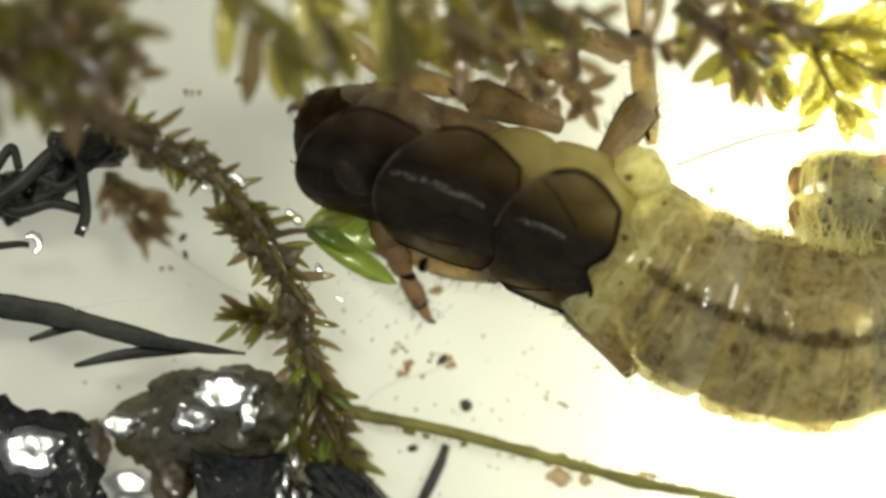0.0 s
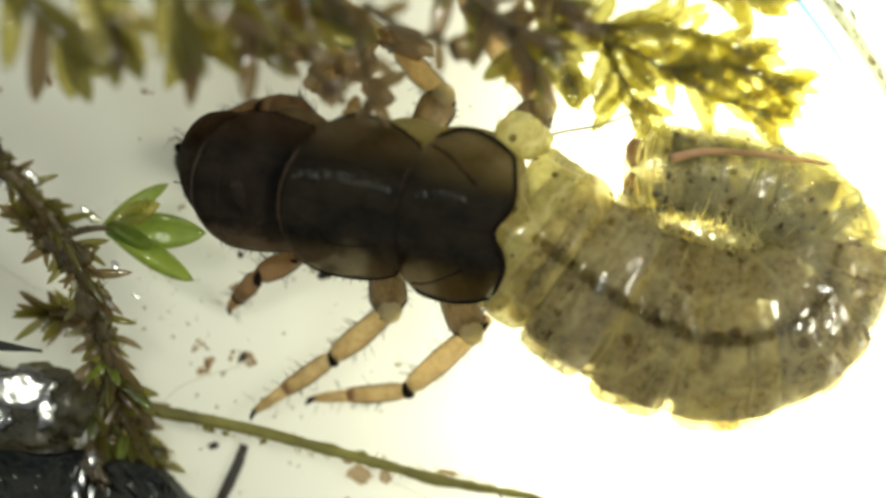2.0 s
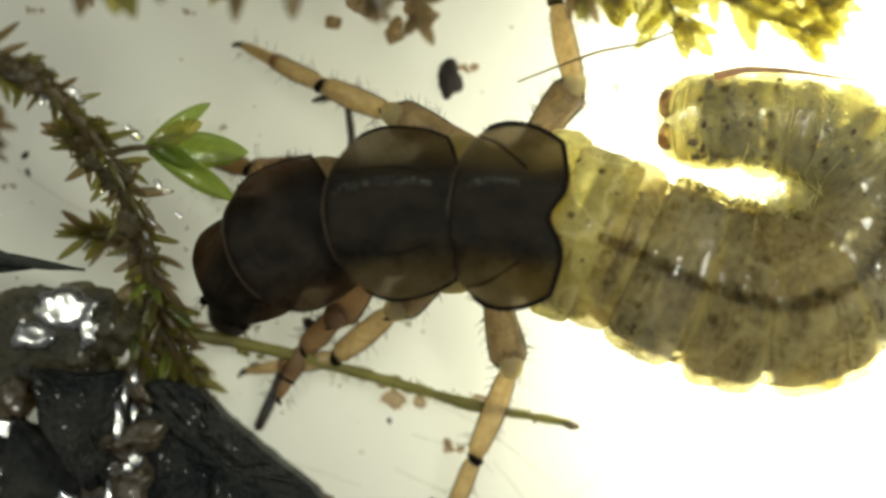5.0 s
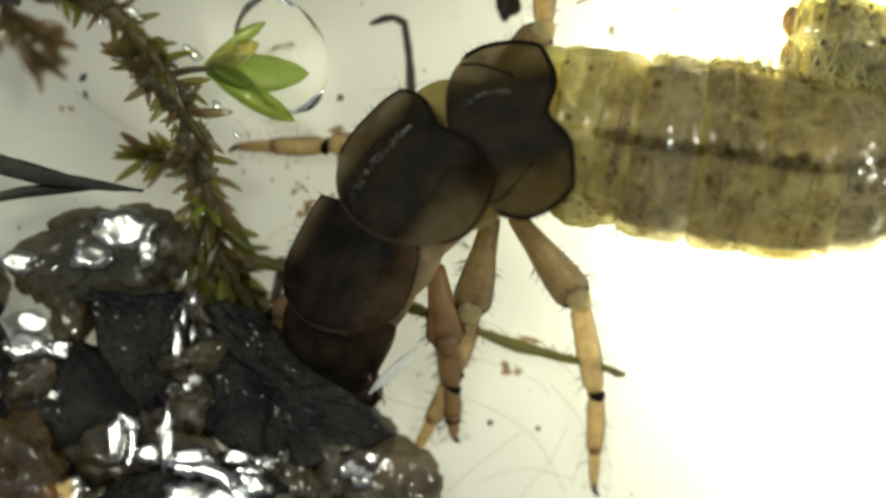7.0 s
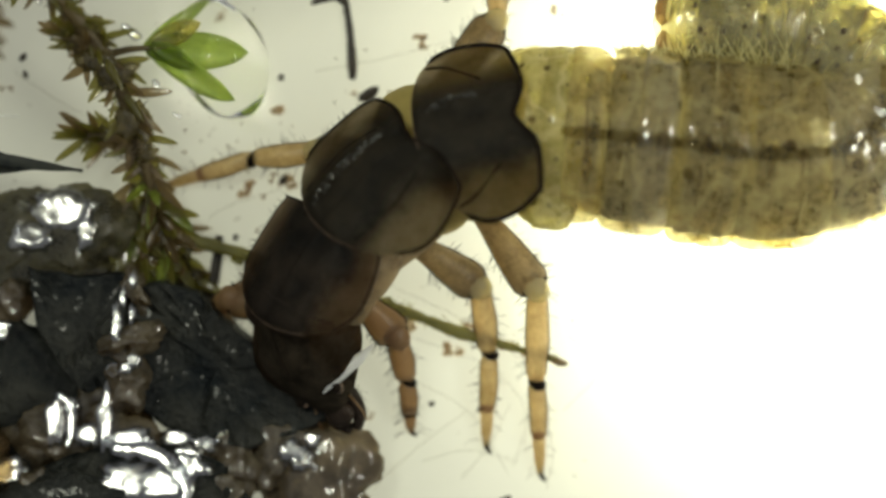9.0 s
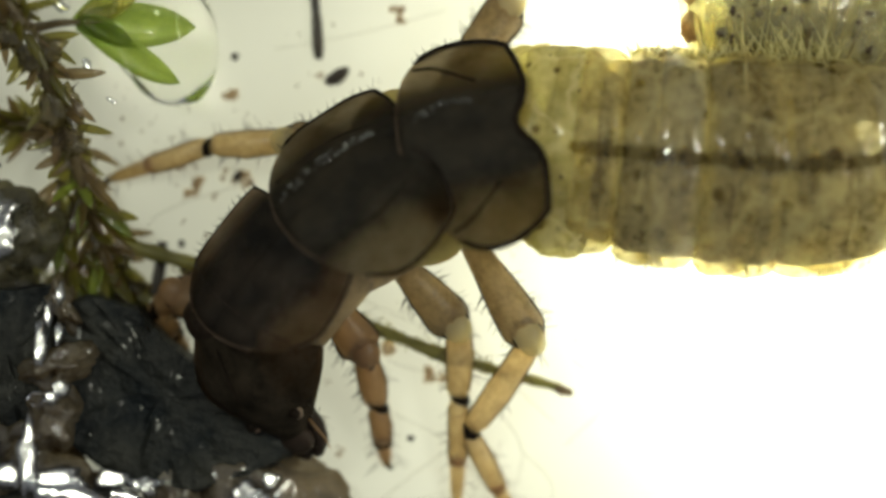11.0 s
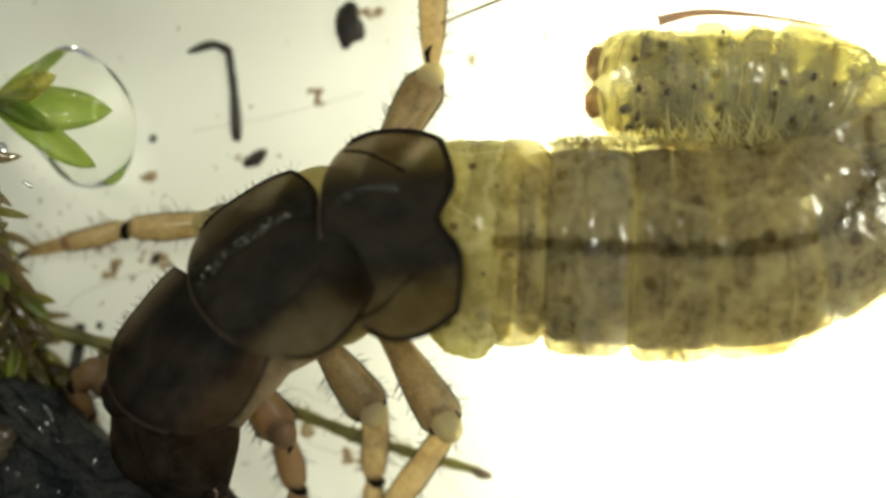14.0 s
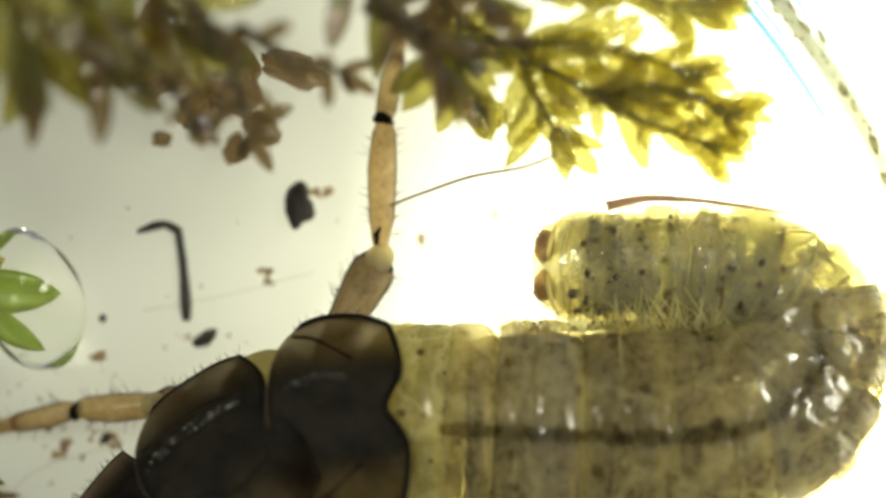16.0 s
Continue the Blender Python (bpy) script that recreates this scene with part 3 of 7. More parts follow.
def build_thorax():
    made = {}
    shapes = {
        # length, width, arch, roundness of the front and the rear corners, rear notch and its breadth
        "pronotum": (1.46, 1.80, 0.56, 1.00, 0.46, 0.0, 0.3),
        "mesonotum": (1.66, 2.06, 0.62, 1.02, 0.66, 0.17, 0.36),
        "metanotum": (1.40, 2.20, 0.60, 0.92, 0.66, 0.22, 0.28),
    }
    for name, (length, width, arch, front, rear, notch, gap) in shapes.items():
        bm, edge, grid = notum(length, width, arch, front, rear, notch, gap)
        plate = part(name, bm, SCLERITE if name != "pronotum" else SCLERITE_FRONT, larva, "dark brown plate, amber towards its side margins")
        part("rim", tube(edge, [0.004] + [{"pronotum": 0.012, "mesonotum": 0.022, "metanotum": 0.032}[name]] * (len(edge) - 2) + [0.004], 6), RIM, plate, "black plate edge")
        # flesh below, narrower than the plate
        first = name == "pronotum"
        w = width * {"pronotum": 0.60, "mesonotum": 0.64, "metanotum": 0.80}[name]
        part("membrane", barrel(length * {"pronotum": 1.1, "mesonotum": 1.38, "metanotum": 1.12}[name], w, 1.15, 0.16, wobble=0.03, seed=length), FLESH if name == "metanotum" else COXA, plate,
             "yellow flesh" if name == "metanotum" else "brown flesh").location = (-0.06 * MM, 0, -0.28 * MM)
        if not first:
            x, ry = (0.80, 0.80) if name == "mesonotum" else (0.68, 0.96)
            part("joint_skin", blob(0.66, ry, 0.46, 0.04, 4, 1.5, length), FLESH if name == "metanotum" else COXA, plate, "yellowish skin between the plates").location = (x * MM, 0, -0.16 * MM)
        if name == "metanotum":
            for side in (-1, 1):
                rest_place(part("side_lobe", blob(0.34, 0.27, 0.28, 0.22, 4, 2.2, 4.0 + side), MEMBRANE, plate, "swollen yellow side lobe"), side).location = (-0.62 * MM, side * 0.86 * MM, -0.40 * MM)
        mid = [grid[12, j] + Vector((0, 0, 0.004)) for j in range(15)]
        part("suture", tube(mid, 0.0035, 5), RIM, plate)
        front = [grid[i, 14] + Vector((0, 0, -0.012)) for i in range(2, 23)]
        if first:
            groove = [grid[i, 11] + Vector((0, 0, -0.002)) for i in range(1, 24)]
            part("collar_groove", tube(smooth_path(groove, 2), 0.007, 5), SCLERITE_DENSE, plate, "brown groove across the plate")
        part("front_edge", tube(front, [0.004] + [0.012] * 19 + [0.004], 6), CHEEK, plate, "paler brown front edge")
        if name == "metanotum":
            for s in (5, 19):
                line = smooth_path([grid[12 + int((s - 12) * f), int(14 - 11 * g)] + Vector((0, 0, 0.002)) for f, g in ((1.60, 0.14), (1.38, 0.40), (0.95, 0.74))], 4)
                part("fold_line", tube(line, 0.016, 6), RIM, plate)
        if name == "mesonotum":
            for s in (5, 19):
                line = smooth_path([grid[s, 13] + Vector((0, 0, 0.002)), grid[s + (1 if s < 12 else -1), 7], grid[s + (2 if s < 12 else -2), 3]], 4)
                part("fold_line", tube(line, 0.008, 5), RIM, plate)
        spots = [(p + Vector((0, 0, -0.01)), Vector((random.uniform(-0.6, 0.6), math.copysign(1, p.y), 0.3))) for p in edge if abs(p.y) > width * 0.33 for _ in range(2)]
        part("bristles", hairs(spots, 0.10, 0.005), BRISTLE, plate)
        # glossy beads added along one flank, standing in for the highlight there
        if not first:
            bm = bmesh.new()
            for j in range(3, 13) if name == "mesonotum" else range(6, 12):
                for q in range(4):
                    p = grid[8, j].lerp(grid[8, j + 1], random.random()) + Vector((0, random.uniform(-0.05, 0.05), 0.0))
                    s = random.uniform(0.010, 0.024)
                    tube([p + Vector((-s * 1.6, 0, 0)), p + Vector((0, 0, s * 0.5)), p + Vector((s * 1.6, random.uniform(-s, s), 0))], [s * 0.3, s, s * 0.3], 6, bm)
            part("ridge", bm, GLINT_BEADS, plate, "glossy beads that stand in for the flank highlight")["kind"] = "stuff"
        made[name] = plate
    return made


def build_head():
    bm = bmesh.new()
    sections = []
    n, steps = 28, 14
    for i in range(steps + 1):
        u = i / steps
        x = -0.72 + 1.50 * u
        w = 0.76 * math.sin(math.pi * min(1, 0.16 + 0.62 * u + 0.10 * u * u)) ** 0.75 * (1 - 0.42 * max(0, u - 0.5) ** 1.2 * 2)
        w *= (1 if 0 < i < steps else 0.72) * (0.98 - 0.48 * max(0.0, u - 0.35))
        h = w * 0.80
        sections.append([(x, w * math.cos(a) * (1 + 0.015 * noise.noise((x * 3, math.cos(a) * 3, 0))), h * math.sin(a)) for a in (2 * math.pi * k / n for k in range(n))])
    head = part("head", rings(bm, sections), HEAD_SHELL, larva, "near-black head capsule with brown cheeks")
    for s in (-1, 1):
        patch = part("eye_patch", blob(0.11, 0.065, 0.05, 0.08, 3), CHEEK, head, "paler patch round the eye")
        patch.location = Vector((0.46, s * 0.275, 0.185)) * MM
        eye = part("eye", blob(0.062, 0.062, 0.05, 0.04, 3), RIM, head, "small black eye")
        eye.location = Vector((0.47, s * 0.285, 0.245)) * MM
        jaw = part("mandible", tube(smooth_path([(0.58, s * 0.19, -0.06), (0.80, s * 0.20, -0.10), (0.97, s * 0.12, -0.12), (1.04, s * 0.02, -0.12)], 4), [0.10] * 4 + [0.09] * 4 + [0.07] * 4 + [0.03], 8), SCLERITE_DENSE, head, "dark mandible")
        part("antenna", tube([(0.62, s * 0.27, 0.05), (0.86, s * 0.33, 0.03), (1.00, s * 0.31, 0.0)], [0.02, 0.014, 0.006], 5), BROWN_LEG, head)
    part("labrum", blob(0.17, 0.20, 0.09, 0.08, 3), SCLERITE_DENSE, head, "dark brown upper lip").location = Vector((0.80, 0, 0.03)) * MM
    spots = [((random.uniform(0.2, 0.9), random.choice((-1, 1)) * random.uniform(0.28, 0.42), random.uniform(-0.1, 0.2)), (0.6, random.uniform(-1, 1), 0.2)) for _ in range(26)]
    part("bristles", hairs(spots, 0.16, 0.005), BRISTLE, head)
    part("suture", tube([(-0.5, 0, 0.56), (-0.1, 0, 0.625), (0.1, 0.0, 0.61)], 0.009, 5), RIM, head)
    part("neck", barrel(0.6, 1.12, 0.95, 0.2), SCLERITE_DENSE, head, "dark neck").location = Vector((-0.72, 0, -0.03)) * MM
    return head


SEG_WIDTH = (2.00, 2.10, 2.20, 2.27, 2.30, 2.28, 2.20, 2.02, 1.80, 1.62, 1.46, 1.38, 1.32, 1.26)
RINGS = 26


def build_abdomen():
    """Overlapping rings, two to a segment, so that the body bends without gaps."""
    made = []
    for k in range(RINGS):
        f = k / (RINGS - 1) * (len(SEG_WIDTH) - 1)
        i = min(int(f), len(SEG_WIDTH) - 2)
        w = (SEG_WIDTH[i] + (SEG_WIDTH[i + 1] - SEG_WIDTH[i]) * (f - i)) * (1.0 if k % 3 or k < 3 else 0.87) * (0.90 if k == RINGS - 1 else 1.0)
        length = 0.54 if k < 9 else (0.84 if k < 21 else 0.66)
        h = w * (0.68 + 0.18 * min(1.0, k / 5))
        # the glossier wall only goes on rings picked to carry highlights
        mat = MEMBRANE if k < 2 else ((ABDOMEN_GLINT if k in (5, 9, 12, 13, 14, 15, 16) else ABDOMEN) if k < 17 else TAIL)
        seg = part("abdomen_ring", band(length, w, h, seed=k * 3.1), mat, larva,
                   "yellow first abdomen ring" if k < 2 else ("olive translucent abdomen ring" if k < 17 else "yellow speckled rear ring"))
        rest_place(seg, k * 0.30)
        # gut contents fill the middle, the dorsal vessel runs above them, pale muscles lie along the flanks
        if 0 < k < 25:
            fill = (0.89 if k % 3 else 0.84) if 2 < k < 20 else 0.78
            rest_place(part("gut", band(0.56 if k < 9 else (1.0 if 11 < k < 21 else 0.80), w * fill, h * 0.76, n=28, seed=k * 1.7), TAIL_CORE if k < 3 or k > 16 else CORE, seg, "grey-brown gut seen through the skin"), k * 0.30)
        if 1 < k < 17:
            g = 0.085 if k < 12 else 0.060
            reach = 1.0 if k < 9 else 1.4
            pts = [(x * reach, random.uniform(-0.012, 0.012), h * (0.492 - 0.24 * x * x)) for x in (-0.28, -0.14, 0.0, 0.14, 0.28)]
            part("dorsal_vessel", tube(smooth_path(pts, 3), [g * (0.5 + 0.5 * math.sin(math.pi * (q + 0.5) / 13)) * random.uniform(0.85, 1.1) for q in range(13)], 8, flat=0.25), GUT, seg, "dark line along the back")
        if k % 3 == 0 and k < 24:
            for side in (-1, 1):
                for q in range(4 if side > 0 else 1):
                    a0, x0 = random.uniform(0.65, 0.85), random.uniform(-0.12, 0.12)
                    lean = random.uniform(0.02, 0.12) * random.choice((-1, 1))
                    pts = [(x0 + lean * (4 - j), side * w * 0.494 * math.sin(a0 + 0.17 * j), h * 0.494 * math.cos(a0 + 0.17 * j)) for j in range(5)]
                    part("strand", tube(pts, [0.007, 0.013, 0.018, 0.024, 0.026], 6, flat=0.6), MUSCLE, seg)
            for side in (-1, 1):
                # fine forked creases on the flanks between the segments
                for q in range(2):
                    a0 = random.uniform(0.25, 0.6)
                    lean = random.uniform(-0.10, 0.10)
                    line = [(lean * j / 3 + 0.02 * math.sin(3 * j + k), side * w * 0.488 * math.sin(a0 + 0.11 * j), h * 0.488 * math.cos(a0 + 0.11 * j)) for j in range(9)]
                    part("crease", tube(line, [0.004, 0.008, 0.012, 0.016, 0.020, 0.024, 0.030, 0.034, 0.02], 6, flat=0.5), PALE_SKIN, seg, "pale crease between segments")
        # pale folds run across the back at each constriction, finer wrinkles between them
        if 1 < k < 24:
            for q in range(3 if k % 3 == 0 else 2):
                a0 = random.uniform(-1.25, -0.7) if k % 3 == 0 else random.uniform(-1.3, 0.5)
                a1 = random.uniform(0.8, 1.35) if k % 3 == 0 else a0 + random.uniform(0.4, 1.0)
                x0, lean, seed = random.uniform(-0.10, 0.10), random.uniform(-0.05, 0.05), random.uniform(0, 50)
                line = []
                for j in range(15):
                    a = a0 + (a1 - a0) * j / 14
                    line.append((x0 + lean * (j / 7 - 1) + 0.035 * noise.noise((a * 2.2, seed, 0)), w * 0.497 * math.sin(a), h * 0.497 * math.cos(a)))
                thick = 0.042 if k % 3 == 0 else 0.012
                part("fold", tube(line, [thick * max(0.15, math.sin(math.pi * j / 14)) for j in range(15)], 6, flat=0.4), PALE_SKIN if q or k % 3 == 0 else WRINKLE, seg)
        for s in (-1, 1):
            if 3 < k < 21 and k % 3:
                tuft = [((random.uniform(-0.3, 0.3), s * w * 0.45, random.uniform(-0.3, 0.35)), (random.uniform(-0.9, 0.9), s * 1.0, random.uniform(-0.2, 0.7))) for q in range(8 if s > 0 else 46)]
                part("gill", hairs(tuft, (0.26 if k < 8 else 0.12) if s > 0 else (0.20 if k < 8 else 0.48), 0.010), GILL, seg, "pale feathery gill")["kind"] = "stuff"
        spots = []
        for _ in range(10 if k < 16 else 30):
            a = random.uniform(-1.5, 1.5)
            x = random.uniform(-0.35, 0.35) * length
            r = 1 - 0.16 * (2 * x / length) ** 2
            d = Vector((random.uniform(-0.3, 0.3), math.sin(a), math.cos(a)))
            spots.append(((x, w / 2 * r * math.sin(a), h / 2 * r * math.cos(a)), d))
        part("bristles", hairs(spots, 0.06, 0.004), BRISTLE, seg)
        # black pigment spots in the skin
        bm = bmesh.new()
        for _ in range(18 if k < 16 else 28):
            a = max(-1.35, min(1.35, random.gauss(0, 0.75)))
            r = 0.497
            p = Vector((random.uniform(-0.20, 0.20) * length, w * r * math.sin(a), h * r * math.cos(a)))
            size = random.choice((0.006, 0.008, 0.010, 0.012, 0.016, 0.020) if k < 18 else (0.006, 0.009, 0.012, 0.016, 0.022, 0.032))
            way = Vector((0, math.cos(a), -math.sin(a)))
            long = random.uniform(0.8, 1.9)
            ends = [p + way * size * long, p + Vector((size, 0, 0)), p - way * size * long, p - Vector((size, 0, 0))]
            up = Vector((0, math.sin(a), math.cos(a))) * size * 0.5
            vs = [bm.verts.new(e) for e in ends]
            peak, foot = bm.verts.new(p + up), bm.verts.new(p - up)
            for q in range(4):
                bm.faces.new((vs[q], vs[(q + 1) % 4], peak))
                bm.faces.new((vs[(q + 1) % 4], vs[q], foot))
        part("skin_pigment", bm, PIGMENT, seg, "scattered brown-black skin spots")["kind"] = "stuff"
        made.append(seg)
    # the last segment with its prolegs
    tail = rest_place(part("tail_end", blob(0.64, 0.60, 0.50, 0.06, 4, 1.5, 3.0), TAIL, larva, "rounded speckled tail end"), RINGS * 0.30)
    rest_place(part("gut", blob(0.54, 0.49, 0.40, 0.10, 4, 1.5, 5.0), TAIL_CORE, tail), RINGS * 0.30)
    for s in (-1, 1):
        part("anal_proleg", tube(smooth_path([(-0.05, s * 0.24, -0.10), (-0.34, s * 0.30, -0.16), (-0.50, s * 0.26, -0.2)], 4), [0.2] * 4 + [0.17] * 4 + [0.10], 10), TAIL, tail)
        part("hook", tube(smooth_path([(-0.42, s * 0.26, -0.24), (-0.54, s * 0.22, -0.26), (-0.55, s * 0.16, -0.32)], 3), [0.05] * 3 + [0.035] * 3 + [0.01], 6), BROWN_LEG, tail, "brown hook")
        part("anal_patch", blob(0.11, 0.17, 0.10, 0.25, 3, 2.0, s), RUSTY, tail, "reddish brown patch").location = Vector((-0.50, s * 0.20, 0.12)) * MM
        for q in range(3):
            arc = [(-0.38 + 0.17 * q - 0.10 * math.cos(1.5 * a), s * 0.59 * math.sin(a) * (0.86 + 0.06 * q), 0.49 * math.cos(a) * (0.86 + 0.05 * q)) for a in (0.15 + 0.14 * g for g in range(9))]
            part("fold", tube(arc, [0.008] + [0.022] * 7 + [0.008], 6, flat=0.5), MUSCLE, tail, "yellow skin fold")
        for q in range(4):
            a = random.uniform(0.15, 1.2)
            part("spot", blob(random.uniform(0.03, 0.07), random.uniform(0.03, 0.07), 0.03, 0.3, 2, 2.0, q + s), PIGMENT, tail, "brown skin spot").location = Vector((random.uniform(-0.25, 0.3), s * 0.55 * math.sin(a), 0.46 * math.cos(a))) * MM
        fan = [((-0.46 + random.uniform(-0.05, 0.05), s * 0.30, 0.05), (-1, random.uniform(-0.7, 0.7), random.uniform(-0.2, 0.5))) for _ in range(18)]
        part("tail_bristles", hairs(fan, 0.20, 0.006), BRISTLE, tail)
    made.append(tail)
    return made


def build_leg(kind):
    """A leg in three pieces, each from its joint along x."""
    scale = {"fore": (0.50, 0.66, 0.70), "middle": (0.70, 1.04, 1.20), "hind": (0.80, 1.36, 1.24)}[kind]
    mat = BROWN_LEG if kind == "fore" else AMBER
    lc, lf, lt = scale
    thick = 0.142 if kind != "fore" else 0.145
    coxa = part("coxa", tube([(-0.55, 0, 0.10), (0.05 * lc, 0, 0), (0.4 * lc, 0, 0.02), (0.8 * lc, 0, 0.02), (lc, 0, 0)], [0.11, 0.17, 0.205, 0.225, 0.14], 12), COXA if kind != "fore" else BROWN_LEG, larva, "grey-brown upper leg joint")
    # a bare round joint looks out of the coxa's end, its near side edged in black
    part("joint", blob(0.17, 0.15, 0.11, 0.05, 3), PALE_JOINT if kind != "fore" else BROWN_LEG, coxa, "pale bare joint").location = Vector((lc * 0.90, 0, 0.155)) * MM
    part("socket", blob(0.16, 0.14, 0.17, 0.05, 3), PALE_JOINT if kind != "fore" else BROWN_LEG, coxa, "pale bare joint").location = Vector((lc * 0.99, 0, 0.02)) * MM
    arc = [Vector((lc * 0.90 + 0.175 * math.cos(a), 0.155 * math.sin(a), 0.20 - 0.06 * abs(math.sin(a)))) for a in (math.pi * (0.45 + 1.1 * k / 16) for k in range(17))]
    part("joint_ring", tube(arc, [0.006] + [0.016] * 15 + [0.006], 6), RIM, coxa, "black joint edge")
    for side in (-1, 1):
        flank = [Vector((x * lc, side * y, 0.03)) for x, y in ((-0.1, 0.15), (0.2, 0.185), (0.5, 0.213), (0.8, 0.222), (0.97, 0.15))]
        part("edge_line", tube(smooth_path(flank, 3), 0.010, 5), RIM, coxa)
    femur = part("femur", tube([(0.0, 0, 0), (0.10 * lf, 0, 0), (0.25 * lf, 0, 0), (0.6 * lf, 0.01, 0), (0.9 * lf, 0, 0), (1.0 * lf, 0, 0)], [0.06, 0.10, thick * 0.86, thick, thick * 0.80, thick * 0.5], 12), mat, larva, "amber leg segment")
    part("joint_notch", tube([(0.04, 0.03, 0.06), (0.16, 0.05, 0.10), (0.24, 0.0, 0.11)], [0.02, 0.035, 0.01], 6), RIM, femur, "black notch")
    part("knee_band", tube([(0.955 * lf, 0.012, 0.01), (0.975 * lf, 0.010, 0.01), (1.005 * lf, 0.0, 0.02), (1.03 * lf, -0.03, 0.03)], [thick * 0.72, thick * 0.84, thick * 0.74, thick * 0.40], 12), RIM, femur, "black knee band")
    tibia = part("tibia", tube([(-0.02, 0, 0), (0.06 * lt, 0, 0), (0.3 * lt, 0.01, 0), (0.52 * lt, 0, 0), (0.545 * lt, 0, 0), (0.57 * lt, 0, 0), (0.8 * lt, 0, -0.01), (0.93 * lt, 0, -0.02)],
                               [thick * 0.55, thick * 0.72, thick * 0.74, thick * 0.66, thick * 0.50, thick * 0.56, thick * 0.46, thick * 0.26], 10), mat, larva, "thin amber shin and foot")
    part("claw", tube(smooth_path([(0.90 * lt, 0, -0.02), (0.97 * lt, 0.02, -0.03), (1.02 * lt, 0.07, -0.05)], 3), [0.035] * 3 + [0.024] * 3 + [0.006], 6), RIM, tibia, "dark hooked claw")
    for side in (-1, 1):
        # the horny edges show as dark lines
        part("edge_line", tube([(0.06 * lf, side * 0.08, 0), (0.25 * lf, side * thick * 0.87, 0), (0.6 * lf, side * thick * 1.0 + 0.01, 0), (0.9 * lf, side * thick * 0.81, 0)], [0.004, 0.011, 0.011, 0.008], 5), PIGMENT, femur)
        part("edge_line", tube([(0.06 * lt, side * thick * 0.72, 0), (0.3 * lt, side * thick * 0.75 + 0.01, 0), (0.52 * lt, side * thick * 0.67, 0)], [0.008, 0.010, 0.007], 5), PIGMENT, tibia)
    part("ankle", tube([(0.50 * lt, 0, 0.0), (0.54 * lt, 0, 0.01), (0.57 * lt, 0, 0.0)], [thick * 0.60, thick * 0.70, thick * 0.5], 10), BROWN_LEG, tibia, "brown ankle ring")
    if kind == "fore":
        part("dark_band", tube([(0.52 * lt, 0, 0), (0.60 * lt, 0, 0)], thick * 0.70, 10), RIM, tibia)
    for piece, length, w, count in ((coxa, lc, 0.21, 30), (femur, lf, thick, 22), (tibia, lt, thick * 0.7, 18)):
        spots = []
        for _ in range(count):
            x, s = random.uniform(0.1, 0.92) * length, random.choice((-1, 1))
            spots.append(((x, s * w * 0.9, random.uniform(-0.05, 0.05)), (0.5, s, random.uniform(-0.3, 0.5))))
        part("bristles", hairs(spots, 0.15, 0.005), BRISTLE, piece)
    return (coxa, femur, tibia), scale


thorax = build_thorax()
head = build_head()
abdomen = build_abdomen()
# a microscope's shallow depth of field, focused on the larva
cam.data.dof.use_dof, cam.data.dof.focus_object, cam.data.dof.aperture_fstop = True, abdomen[0], 58.0
legs = {side + " " + kind: build_leg(kind) for side in ("near", "far") for kind in ("fore", "middle", "hind")}


# ---- mosses ----
def leaf_set(length, width, count=5, teeth=0.0):
    return [(length * random.uniform(0.8, 1.2), width * random.uniform(0.8, 1.2), random.uniform(0.25, 1.0), random.uniform(0.25, 0.7), teeth) for _ in range(count)]


